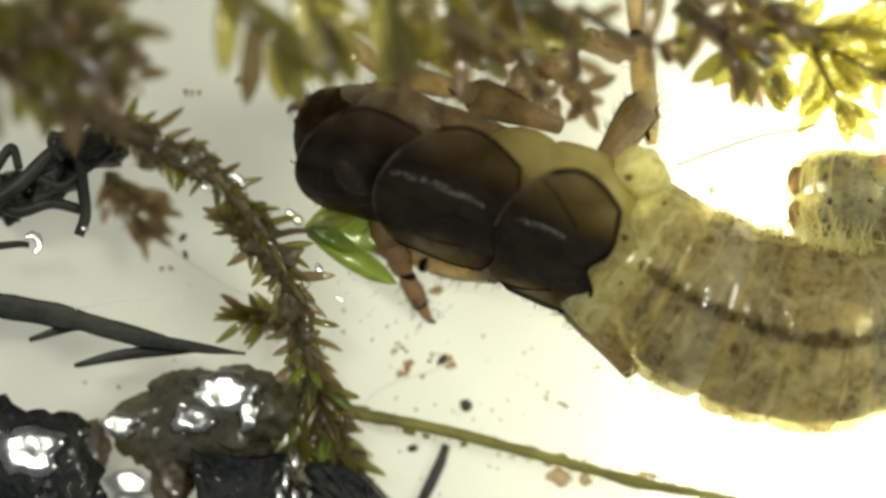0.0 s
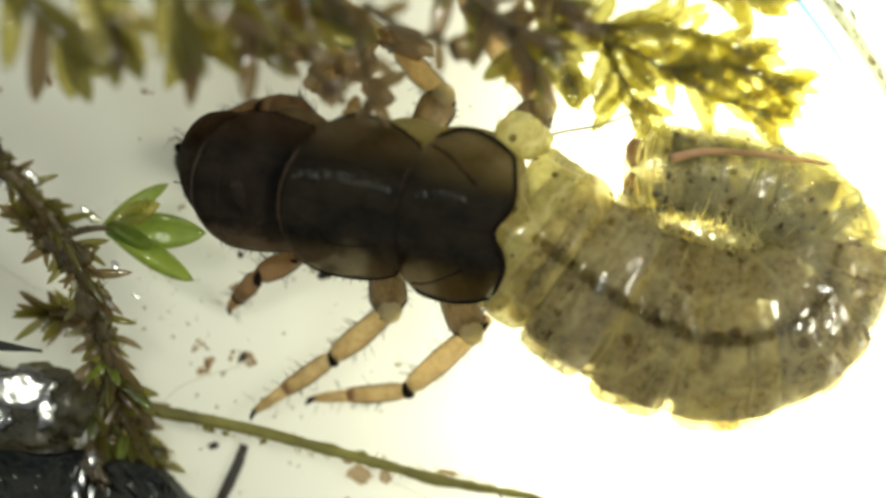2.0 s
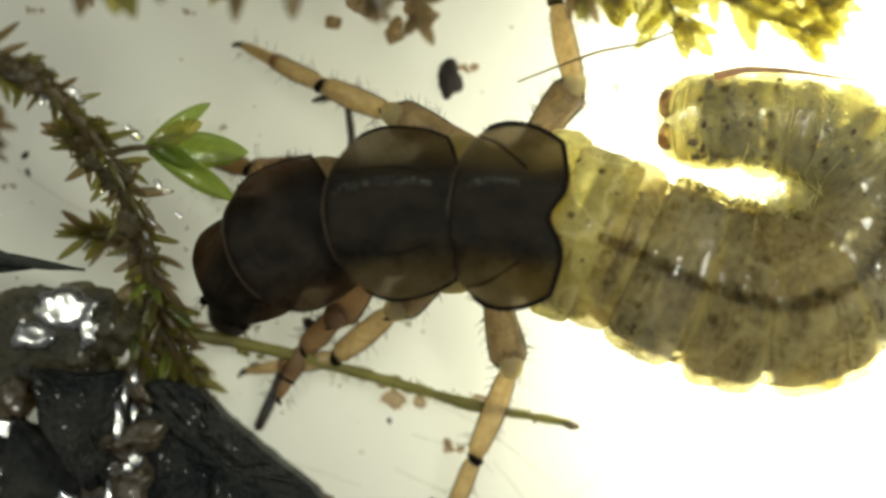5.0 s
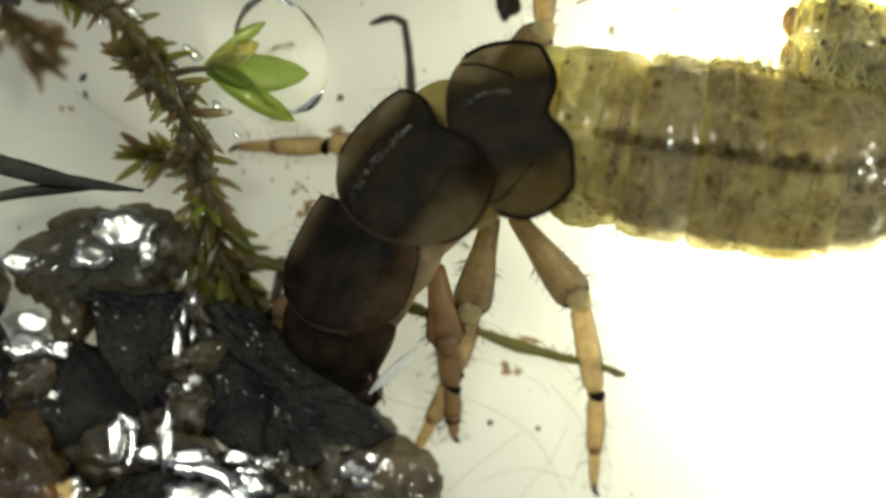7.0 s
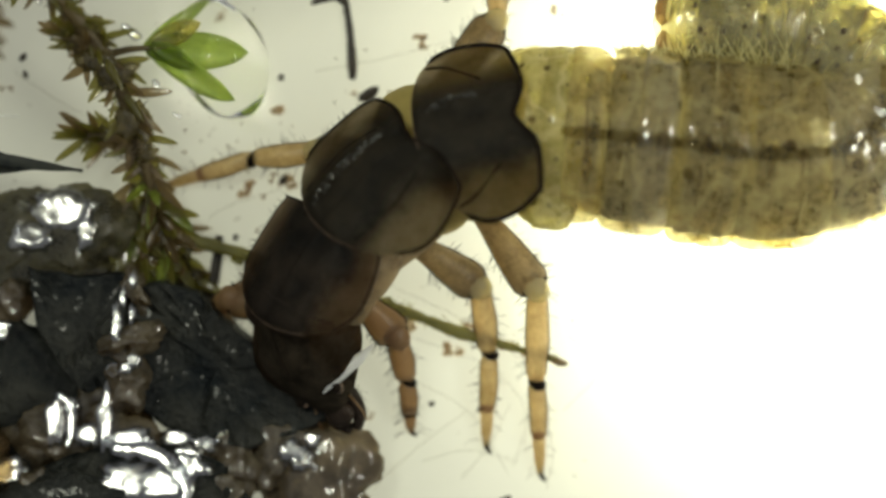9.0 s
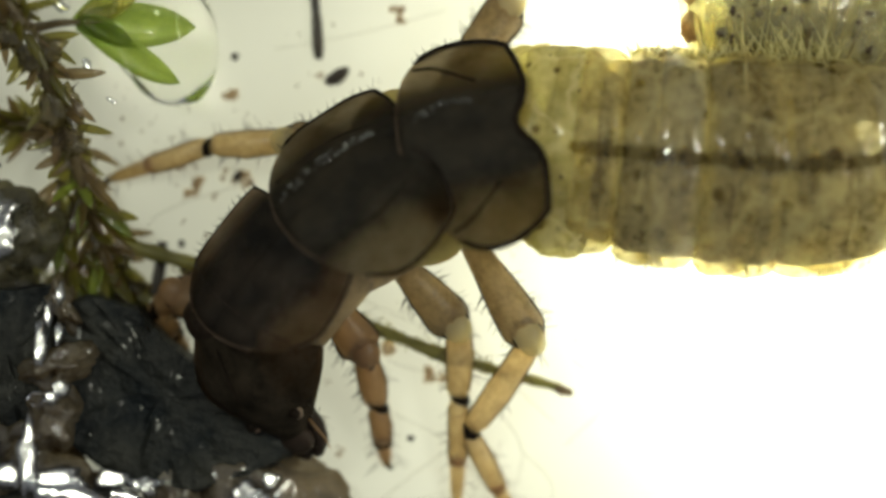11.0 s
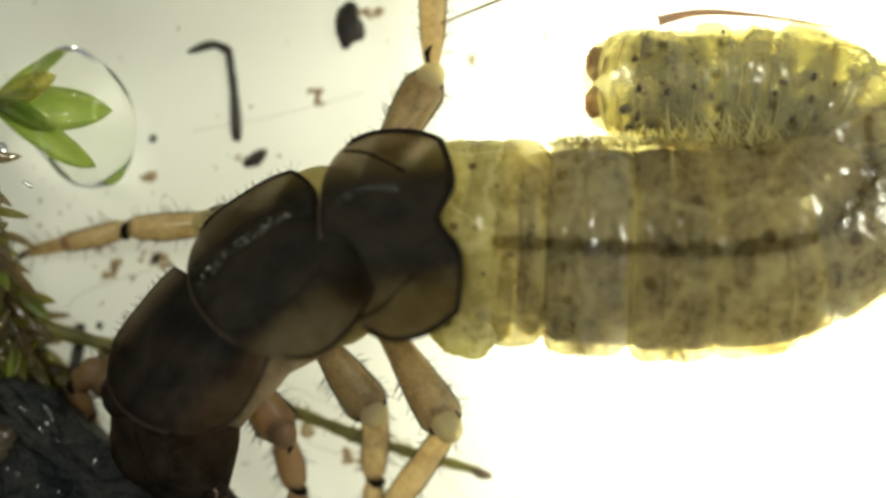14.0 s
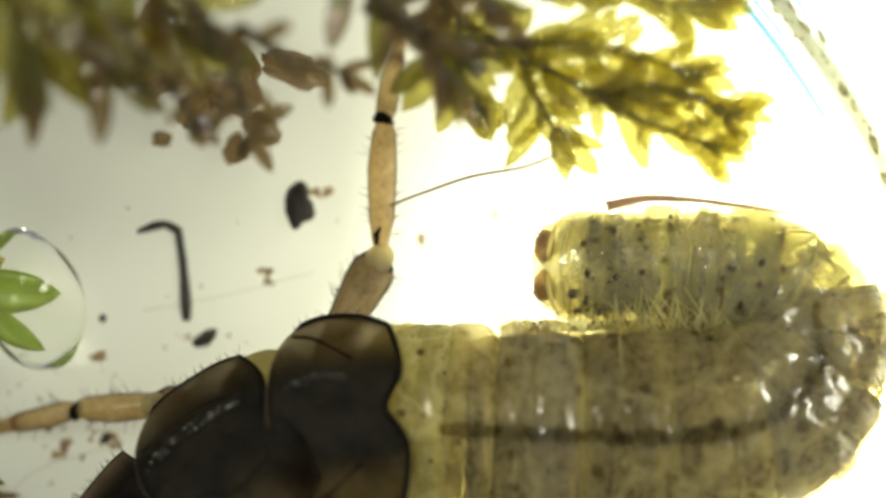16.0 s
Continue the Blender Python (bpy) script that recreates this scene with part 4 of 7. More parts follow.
def build_moss(name, label, branches, at, mats, leaf_length, leaf_width, spacing, spread=(35, 65), stem_r=0.06, teeth=0.0, flatten=0.55, fuzz=0):
    """Branches are paths in millimetres; pointed leaves stand round them."""
    thing = base(name, at)
    tagged(thing, label, "moss")
    off = Vector(at)
    sheets = []
    for mat in mats:
        for l, w, c, cup, tt in leaf_set(leaf_length, leaf_width, 4, teeth):
            ob = part("leaf", leaf_mesh(l, w, c, cup, teeth=tt), mat, thing)
            sheets.append(ob)
    used = set()
    turn = 0.0
    for path in branches:
        line = [p - off for p in smooth_path(path, 5)]
        radii = [stem_r * (1 - 0.6 * i / len(line)) for i in range(len(line))]
        part("stem", tube(line, radii, 7), MOSS_STEM, thing, "brown moss stem")
        total = 0.0
        goal = 0.0
        for a, b in zip(line, line[1:]):
            d = (b - a).length
            while goal < total + d:
                p = a.lerp(b, (goal - total) / d)
                way = (b - a).normalized()
                turn += 2.4 + random.uniform(-0.4, 0.4)
                side = way.cross(Vector((0, 0, 1)))
                side = side.normalized() if side.length > 0.05 else Vector((1, 0, 0))
                up = side.cross(way)
                lean = math.radians(random.uniform(*spread))
                out = side * math.cos(turn) + up * (math.sin(turn) * flatten)
                w = way * math.cos(lean) + out * math.sin(lean)
                m = aim(p, w, random.uniform(-0.6, 0.6) + (math.pi if random.random() < 0.25 else 0))
                k = random.randrange(len(sheets))
                m = m @ Matrix.Scale(random.uniform(0.55, 1.25), 4)
                if k not in used:
                    used.add(k)
                    sheets[k].matrix_local = m
                else:
                    share("leaf", sheets[k].data, thing, m)
                goal += spacing * random.uniform(0.7, 1.3)
            total += d
        # a tuft closes the tip
        for q in range(4):
            w = (line[-1] - line[-2]).normalized() + Vector((random.uniform(-0.5, 0.5), random.uniform(-0.5, 0.5), random.uniform(-0.3, 0.3)))
            share("leaf", sheets[random.randrange(len(sheets))].data, thing, aim(line[-1], w, random.uniform(-0.5, 0.5)) @ Matrix.Scale(0.9, 4))
    if fuzz:
        # brown root hairs and silt make the stem shaggy
        spots = []
        for _ in range(fuzz):
            line = smooth_path(random.choice(branches[:1] * 4 + branches[1:]), 5)
            p = random.choice(line) - off + Vector((random.gauss(0, 0.07), random.gauss(0, 0.07), random.gauss(0, 0.05)))
            spots.append((p, (random.uniform(-1, 1), random.uniform(-1, 1), random.uniform(-0.4, 0.8))))
        main = smooth_path(branches[0], 5)
        for q in range(26):
            s = random.uniform(0.07, 0.15)
            lump = part("silt", blob(s * 1.7, s, s * 0.8, 0.55, 3, 2.4, q * 1.9), SILT, thing, "clear brown silt caught in the leaves")
            lump.location = (main[random.randrange(4, len(main))] - off + Vector((random.gauss(0, 0.11), random.gauss(0, 0.11), 0.05))) * MM
            lump.rotation_euler = (0, 0, random.uniform(0, 3.1))
        tagged(part("fuzz", hairs(spots, 0.17, 0.009), MOSS_STEM, thing, "brown shaggy root hairs"), kind="stuff")
    for k, ob in enumerate(sheets):
        if k not in used:
            line = smooth_path(branches[0], 5)
            ob.matrix_local = aim(line[-3 - k % 5] - off, (line[-1] - line[-4]).normalized() + Vector((random.uniform(-0.4, 0.4), random.uniform(-0.4, 0.4), 0.1)))
    return thing


def build_sprig():
    """A short side shoot with a flat fan of broad pointed leaves."""
    thing = base("moss_sprig", (-3.56, 1.24, 0.0))
    tagged(thing, "bright green translucent moss sprig with broad pointed leaves", "moss")
    part("stem", tube(smooth_path([(-0.62, -0.16, 0.46), (-0.20, -0.03, 0.54), (0.22, -0.02, 0.60)], 4), [0.05, 0.05, 0.05, 0.048, 0.045, 0.04, 0.035, 0.03, 0.02], 7), MOSS_STEM, thing, "brown moss stem")
    # where each leaf points, its length and breadth
    for k, (x, y, length, breadth) in enumerate(((0.92, 0.54, 1.10, 0.30), (1.40, -0.04, 1.45, 0.52), (1.28, -0.61, 1.50, 0.40), (0.82, 0.25, 0.85, 0.34), (0.72, -0.26, 0.80, 0.30))):
        leaf = part("leaf", leaf_mesh(length * 0.86, breadth * 0.92, 0.30 + 0.10 * k, 0.55, steps=14), MOSS_GREEN if k != 3 else MOSS_YELLOW, thing)
        leaf.matrix_local = aim((0.02 * k, 0.01 * (k - 2), 0.50 + 0.035 * k), (x, y, -0.05 + 0.03 * k), (-0.5, 0.15, 0.45, -0.3, 0.3)[k])
    return thing


def build_mosses():
    made = {}
    made["stem"] = build_moss("moss_shoot", "drab green-brown moss shoot lying on the plate", [
        [(-6.56, 2.79, 2.00), (-5.96, 2.55, 2.10), (-5.24, 2.20, 2.00), (-4.61, 1.87, 1.70), (-4.00, 1.12, 1.40), (-3.73, 0.48, 1.00), (-3.54, -0.20, 0.60), (-3.30, -1.09, 0.25), (-3.08, -1.71, 0.10)],
        [(-3.65, 0.01, 0.30), (-3.95, 0.14, 0.35), (-4.25, 0.18, 0.40)],
        [(-3.97, 1.05, 1.35), (-4.16, 1.22, 1.45), (-4.36, 1.31, 1.55)],
    ], (-3.58, -0.20, 0.00), [MOSS_BROWN, MOSS, MOSS, MOSS_BROWN], 0.48, 0.095, 0.034, (14, 80), 0.14, fuzz=1000)
    made["sprig"] = build_sprig()
    made["lower"] = build_moss("moss_leaf_tuft", "olive moss leaves lying beside the stone", [
        [(-3.47, -0.54, 0.30), (-3.34, -1.02, 0.30), (-3.17, -1.43, 0.25)],
        [(-3.71, -0.40, 0.40), (-3.74, -0.81, 0.40), (-3.56, -1.36, 0.40)],
        [(-3.60, 0.07, 0.45), (-3.49, -0.54, 0.45), (-3.30, -1.15, 0.40)],
    ], (-3.39, -0.95, 0.00), [MOSS, MOSS_BROWN, MOSS, MOSS_GREEN], 0.64, 0.19, 0.062, (15, 58), 0.04)
    made["right"] = build_moss("moss_clump", "wet golden-green moss clump with toothed leaves", [
        [(1.43, 4.31, 1.80), (1.96, 3.84, 1.90), (2.68, 3.44, 2.00), (3.47, 3.01, 2.00), (4.21, 2.72, 1.80)],
        [(1.82, 3.70, 2.00), (2.61, 3.70, 2.10), (3.34, 3.64, 2.00), (3.94, 3.45, 1.90)],
        [(1.82, 3.90, 2.00), (1.76, 3.58, 1.90), (1.83, 3.35, 1.80), (1.92, 3.20, 1.60)],
        [(2.42, 3.54, 2.00), (2.52, 3.25, 1.90), (2.66, 3.03, 1.70), (2.74, 2.87, 1.60)],
        [(3.14, 3.17, 2.00), (3.80, 3.27, 2.00), (4.40, 3.05, 1.90)],
        [(2.60, 4.15, 2.20), (3.33, 4.22, 2.10), (4.07, 4.04, 1.90)],
    ], (2.51, 3.17, 0.00), [MOSS_YELLOW, MOSS_YELLOW, MOSS_YELLOW], 0.62, 0.24, 0.085, (22, 62), 0.05, 0.06)
    made["rightdark"] = build_moss("moss_clump", "dark brown matted moss clump above the larva", [
        [(0.30, 4.37, 2.80), (0.70, 4.03, 2.90), (1.14, 3.64, 2.90), (1.61, 3.41, 2.60)],
        [(0.24, 4.56, 2.80), (1.14, 4.16, 2.90), (1.86, 3.84, 2.80)],
        [(0.76, 3.77, 2.90), (1.32, 3.44, 2.60), (1.49, 3.19, 2.40)],
    ], (1.07, 4.06, 0.00), [MOSS_BROWN, MOSS_BROWN, MOSS], 0.66, 0.20, 0.105, (25, 75), 0.09)
    made["top"] = build_moss("moss_clump", "brown-green moss with drooping pointed leaves", [
        [(-4.77, 4.86, 3.90), (-4.38, 4.08, 3.90), (-4.08, 3.67, 3.70), (-3.81, 3.39, 3.40)],
        [(-4.17, 5.04, 4.10), (-3.73, 4.33, 4.00), (-3.44, 3.86, 3.80), (-3.31, 3.63, 3.60)],
        [(-3.35, 5.13, 4.10), (-2.86, 4.43, 3.90), (-2.52, 3.89, 3.70), (-2.31, 3.49, 3.40)],
        [(-2.65, 5.33, 4.10), (-2.16, 4.49, 3.90), (-1.92, 3.96, 3.60), (-1.71, 3.55, 3.30)],
        [(-1.90, 5.25, 4.10), (-1.53, 4.58, 3.70), (-1.22, 4.12, 3.30), (-1.01, 3.83, 3.10)],
    ], (-2.91, 5.41, 0.00), [MOSS_BROWN, MOSS, MOSS_YELLOW, MOSS_YELLOW], 1.02, 0.30, 0.155, (12, 48), 0.08)
    made["farleft"] = build_moss("moss_clump", "dark brown withered moss clump", [
        [(-7.58, 3.94, 4.20), (-6.82, 3.50, 4.20), (-6.16, 3.20, 4.00), (-5.76, 3.04, 3.60)],
        [(-7.36, 3.20, 4.00), (-6.66, 2.95, 4.00), (-6.08, 2.72, 3.60)],
        [(-6.57, 4.32, 4.20), (-6.14, 3.76, 4.10), (-5.67, 3.53, 3.80)],
    ], (-7.24, 3.65, 0.00), [MOSS_BROWN, MOSS_BROWN, MOSS], 0.75, 0.24, 0.050, (25, 70), 0.12)
    made["debris"] = build_moss("moss_clump", "dark brown rotting moss among wet debris", [
        [(-1.94, 4.07, 3.40), (-1.42, 3.61, 3.50), (-1.04, 3.18, 3.20), (-0.86, 2.88, 2.80)],
        [(-0.91, 4.07, 3.40), (-0.52, 3.55, 3.40), (-0.40, 3.13, 3.00), (-0.31, 2.74, 2.40)],
        [(-0.40, 3.75, 3.40), (0.12, 3.43, 3.20), (0.57, 3.34, 2.80)],
    ], (-0.99, 3.65, 0.00), [MOSS_BROWN, MOSS_BROWN], 0.42, 0.15, 0.24, (25, 85), 0.07)
    made["tuft"] = build_moss("moss_tuft", "small brown withered moss tuft", [
        [(-5.81, 1.88, 2.30), (-5.52, 1.64, 2.50), (-5.32, 1.51, 2.60)],
        [(-5.81, 1.82, 2.30), (-5.66, 1.52, 2.50), (-5.45, 1.32, 2.50)],
    ], (-5.86, 1.72, 0.00), [MOSS_BROWN], 0.5, 0.13, 0.06, (15, 60), 0.05)
    return made


mosses = build_mosses()


# ---- stones, slime, debris ----
def rock(name, at, size, seed, mat, label, category, turn=0.0, rough=0.35, detail=4, sharp=True, group=""):
    ob = part(name, blob(*size, rough, detail, 1.7, seed, sharp), mat)
    low = min(v.co.z for v in ob.data.vertices)
    ob.matrix_world = Matrix.Translation(Vector((at[0] * MM, at[1] * MM, at[2] * MM - low - 0.00002))) @ Matrix.Rotation(turn, 4, "Z")
    tagged(ob, label, category, group)
    if mat in (STONE, SLIME, DEBRIS_DARK, GRAVEL):
        ROCKS.append(ob)
    return ob


ROCKS = []


def height_at(p):
    """The top of the stones at a place, in millimetres."""
    best = 0.0
    for ob in ROCKS:
        for v in ob.data.vertices:
            w = ob.matrix_world @ v.co / MM
            if abs(w.x - p[0]) < 0.12 and abs(w.y - p[1]) < 0.12:
                best = max(best, w.z)
    return best


def chip(outline, height, seed, label):
    """A flat broken stone: an uneven top, bevelled rim and ragged sides over an outline."""
    pts = []
    for (x0, y0), (x1, y1) in zip(outline, outline[1:] + outline[:1]):
        for q in range(6):
            f = q / 6
            x, y = x0 + (x1 - x0) * f, y0 + (y1 - y0) * f
            pts.append((x + 0.035 * noise.noise((x * 6, y * 6, seed)), y + 0.035 * noise.noise((x * 6, y * 6, seed + 9))))
    cx, cy = sum(p[0] for p in pts) / len(pts), sum(p[1] for p in pts) / len(pts)
    bm = bmesh.new()
    rows = []
    for scale, z in ((1.06, 0.0), (1.03, 0.45), (1.0, 0.90), (0.965, 1.0), (0.80, 1.0), (0.6, 1.0), (0.4, 1.0), (0.2, 1.0)):
        ring = []
        for x, y in pts:
            px, py = (x - cx) * scale, (y - cy) * scale
            facet = 0.07 * round(2.2 * noise.noise((px * 1.1 + seed, py * 1.1, 0))) + 0.045 * noise.noise((px * 3.5, py * 3.5, seed)) + 0.015 * noise.noise((px * 11, py * 11, seed))
            ring.append((px, py, height * z + (facet if z > 0.4 else 0.0)))
        rows.append(ring)
    ob = part("stone", rings(bm, rows), STONE, flat=True)
    ob.location = Vector((cx, cy, 0.0)) * MM
    tagged(ob, label, "stone")
    bpy.context.view_layer.update()
    ROCKS.append(ob)
    return ob


def glint_patch(p, rx, ry, seed):
    """A thin wavy sheet of water added on a stone, tilted towards the gooseneck to mirror it as glare."""
    bm = bmesh.new()
    n, m = 28, 7
    top = [[None] * n for _ in range(m)]
    for j in range(m):
        f = (j + 0.4) / (m - 0.6)
        for i in range(n):
            a = 2 * math.pi * i / n
            edge = 1 + 0.45 * noise.noise((math.cos(a) * 1.6 + seed * 3.3, math.sin(a) * 1.6, seed)) + 0.2 * noise.noise((math.cos(a) * 4, math.sin(a) * 4 + seed, 2))
            x, y = rx * edge * f * math.cos(a), ry * edge * f * math.sin(a)
            z = 0.010 * noise.noise((x * 4.5 + seed, y * 4.5, seed * 2.0)) - 0.10 * f ** 8
            top[j][i] = bm.verts.new((x, y, z))
    mid, low = bm.verts.new((0, 0, 0)), bm.verts.new((0, 0, -0.14))
    for i in range(n):
        k = (i + 1) % n
        bm.faces.new((mid, top[0][i], top[0][k]))
        bm.faces.new((low, top[-1][k], top[-1][i]))
        for j in range(m - 1):
            bm.faces.new((top[j][i], top[j + 1][i], top[j + 1][k], top[j][k]))
    ob = part("water_film", bm, FILM_FINE)
    lean = Vector((0, 0, 1)).rotation_difference(Vector((-0.124, 0.242, 0.962))).to_matrix().to_4x4()
    ob.matrix_world = Matrix.Translation(Vector((p[0], p[1], height_at(p) + 0.09)) * MM) @ lean
    tagged(ob, "added water sheet tilted to glint on wet stone", "water film", "water films on the stones")


def glint_streak(points, width, seed, label="added curved water lip tilted to glint on slimy grit", z=None):
    """A curved wavy lip of water added as a glint, tilted towards the gooseneck, closed below; it clings to the stones,
    or lies at the height z.
    """
    path = smooth_path([(x, y, 0.0) for x, y in points], 7)
    c = path[len(path) // 2].copy()
    n = len(path)
    sections = []
    for i, p in enumerate(path):
        way = path[min(i + 1, n - 1)] - path[max(i - 1, 0)]
        side = Vector((-way.y, way.x, 0)).normalized()
        w = width * math.sin(math.pi * (0.06 + 0.88 * i / (n - 1))) ** 0.5 * (1 + 0.7 * noise.noise((i * 0.35, seed, 0)))
        ring = []
        for across, up in ((-1.0, -0.35), (-0.7, 0.04), (-0.25, 0.10), (0.25, 0.10), (0.7, 0.04), (1.0, -0.35), (0.0, -0.9)):
            q = p - c + side * across * w
            ring.append((q.x, q.y, up * w * 0.8 + 0.129 * q.x - 0.252 * q.y + 0.008 * noise.noise((q.x * 6, q.y * 6, seed))))
        sections.append(ring)
    ob = part("water_film", rings(bmesh.new(), sections), FILM)
    if z is None:
        z = max(height_at((p.x, p.y, 0)) - 0.129 * (p.x - c.x) + 0.252 * (p.y - c.y) for p in path[::3]) + 0.03
    ob.location = Vector((c.x, c.y, z)) * MM
    tagged(ob, label, "water film", "water films on the stones")


def build_stones():
    chip([(-4.94, -1.39), (-4.33, -1.50), (-3.72, -1.44), (-3.77, -2.12), (-3.80, -2.66), (-4.03, -3.06), (-4.43, -2.76), (-4.84, -2.12)], 0.80, 3.0, "flat blue-black stone chip with a sharp edge")
    chip([(-3.69, -1.62), (-3.29, -1.56), (-2.91, -1.70), (-2.58, -2.04), (-2.17, -2.39), (-1.63, -2.81), (-1.29, -3.17), (-1.76, -3.40), (-2.31, -3.57), (-3.05, -3.51), (-3.62, -3.07), (-3.73, -2.32)], 0.72, 5.0, "flat blue-black stone chip by the larva's head")
    rock("stone", (-5.20, -3.28, 0.00), (1.20, 1.30, 0.30), 3.0, STONE, "wet blue-black stone chip", "stone", 0.1, 0.22)
    rock("stone", (-4.08, -4.66, 0.00), (2.1, 1.0, 0.62), 13.0, STONE, "lumpy wet black stone", "stone", 0.0)
    rock("stone", (-7.10, -2.05, 0.00), (1.15, 1.1, 0.50), 17.0, STONE, "wet black stone with glints", "stone", 0.7)
    rock("debris_lump", (-1.54, -3.91, 0.00), (0.62, 0.70, 0.32), 21.0, DEBRIS_DARK, "soft dark brown debris lump by the stone", "debris", 0.0, 0.5, sharp=False)
    rock("debris_lump", (-5.80, -3.56, 0.00), (0.55, 0.6, 0.70), 25.0, DEBRIS, "reddish brown wet debris lump", "debris", 0.0, 0.5, sharp=False)
    slime = base("slime_lump", (-4.70, -1.06, 0.00))
    tagged(slime, "clear grey-brown slime lump with bright wet glints", "slime")
    for k, (x, y, size) in enumerate(((0, 0, (0.80, 0.56, 0.40)), (0.55, 0.16, (0.48, 0.42, 0.36)), (-0.62, -0.10, (0.56, 0.46, 0.34)), (0.15, -0.34, (0.62, 0.34, 0.30)), (0.30, 0.36, (0.40, 0.26, 0.34)), (-0.30, 0.34, (0.42, 0.26, 0.30)))):
        ob = part("lobe", blob(*size, 0.34, 4, 1.9, 36.0 + 5 * k, False), SLIME, slime)
        low = min(v.co.z for v in ob.data.vertices)
        ob.location = (x * MM, y * MM, -low)
        ROCKS.append(ob)
    # olive-brown slimy grit between and below the stones
    for k, (p, size) in enumerate((((-4.35, -1.71, 0.00), (.42, .30, .26)), ((-3.77, -1.92, 0.00), (.24, .46, .30)), ((-5.18, -1.71, 0.00), (.40, .26, .30)), ((-5.66, -2.47, 0.00), (.34, .40, .34)), ((-4.56, -3.56, 0.00), (.40, .34, .52)),
                                   ((-3.91, -3.32, 0.00), (.40, .42, .46)), ((-3.56, -3.74, 0.00), (.44, .36, .44)), ((-4.15, -3.01, 0.00), (.26, .34, .40)), ((-1.92, -3.53, 0.00), (.46, .38, .38)), ((-1.50, -3.19, 0.00), (.24, .20, .22)), ((-2.50, -3.74, 0.00), (.44, .30, .42)), ((-3.12, -4.15, 0.00), (.40, .30, .44)), ((-3.32, -3.84, 0.00), (.46, .28, .50)), ((-2.64, -4.11, 0.00), (.40, .30, .42)), ((-2.09, -3.84, 0.00), (.30, .34, .34)), ((-1.26, -4.25, 0.00), (.46, .30, .26)),
                                   ((-0.99, -3.84, 0.00), (.24, .20, .16)), ((-1.81, -4.39, 0.00), (.40, .26, .32)), ((-4.77, -4.25, 0.00), (.46, .30, .56)), ((-6.28, -1.37, 0.00), (.36, .30, .30)), ((-4.70, -3.36, 0.00), (.50, .30, .50)), ((-3.74, -1.16, 0.00), (.22, .26, .20)), ((-3.72, -2.30, 0.00), (.20, .40, .62)), ((-3.74, -2.80, 0.00), (.28, .34, .60)), ((-3.66, -1.66, 0.00), (.14, .30, .50)))):
        rock("grit_lump", p, size, 110.0 + 3 * k, GRAVEL, "olive-brown slimy grit lump between wet stones", "grit", k * 0.8, 0.40, 4, False, "grit between the stones")
    bpy.context.view_layer.update()
    # drops and tilted water films, added to put glints on the stones
    for k, (p, r) in enumerate((( (-3.87, -2.60, 0.00), .07), ((-3.19, -3.74, 0.00), .10), ((-4.63, -3.15, 0.00), .08), ((-1.68, -3.70, 0.00), .08), ((-6.62, -1.92, 0.00), .10), ((-4.97, -0.68, 0.00), .07), ((-6.00, -1.98, 0.00), .08))):
        rock("water_drop", (p[0], p[1], height_at(p) - r * 0.5), (r * 1.2, r, r), 40.0 + k, WATER, "small clear water drop on wet stone", "water drop", k * 0.7, 0.25, 3, False, "drops on the stones")
    for k, (p, rx, ry) in enumerate((((-3.98, -3.15, 0.00), .13, .42), ((-3.32, -3.94, 0.00), .36, .22), ((-1.81, -3.56, 0.00), .18, .14), ((-5.80, -1.09, 0.00), .28, .16), ((-4.61, -3.19, 0.00), .14, .34), ((-5.73, -2.09, 0.00), .40, .22), ((-6.86, -1.37, 0.00), .50, .36), ((-5.73, -1.83, 0.00), .36, .16),
                                     ((-4.56, -0.71, 0.00), .42, .30), ((-4.90, -1.02, 0.00), .28, .20), ((-4.25, -0.95, 0.00), .14, .24), ((-3.86, -2.05, 0.00), .08, .26), ((-3.74, -3.91, 0.00), .45, .30),
                                     ((-3.01, -3.74, 0.00), .24, .20), ((-1.68, -3.67, 0.00), .18, .16), ((-6.28, -2.60, 0.00), .34, .26), ((-5.25, -3.84, 0.00), .40, .24),
                                     ((-4.19, -3.36, 0.00), 0.22, 0.16), ((-3.68, -3.41, 0.00), 0.26, 0.16), ((-3.19, -3.43, 0.00), 0.22, 0.14), ((-4.42, -3.02, 0.00), 0.14, 0.12), ((-2.82, -3.47, 0.00), 0.18, 0.12), ((-3.67, -1.53, 0.00), 0.05, 0.12), ((-3.68, -1.93, 0.00), 0.05, 0.14), ((-3.65, -2.48, 0.00), 0.10, 0.10), ((-1.56, -3.43, 0.00), 0.12, 0.10), ((-5.30, -2.12, 0.00), 0.18, 0.14), ((-3.72, -3.40, 0.00), 0.34, 0.14), ((-3.08, -3.77, 0.00), 0.12, 0.30), ((-5.37, -2.69, 0.00), 0.10, 0.08), ((-3.72, -2.56, 0.00), 0.08, 0.08), ((-3.79, -1.75, 0.00), 0.04, 0.16))):
        glint_patch(p, rx, ry, k)
    for k, (line, width) in enumerate((([(-4.03, -3.40), (-3.84, -3.54), (-3.56, -3.55), (-3.25, -3.69), (-3.02, -4.00), (-3.10, -4.27)], 0.13), ([(-4.59, -2.89), (-4.42, -3.04), (-4.41, -3.35), (-4.45, -3.52)], 0.07), ([(-3.16, -3.56), (-3.0, -3.57), (-2.86, -3.60)], 0.055),
                                       ([(-5.54, -2.08), (-5.40, -2.16), (-5.20, -2.23)], 0.06), ([(-3.56, -3.40), (-3.50, -3.52), (-3.48, -3.62)], 0.06))):
        glint_streak(line, width, k * 2.7)
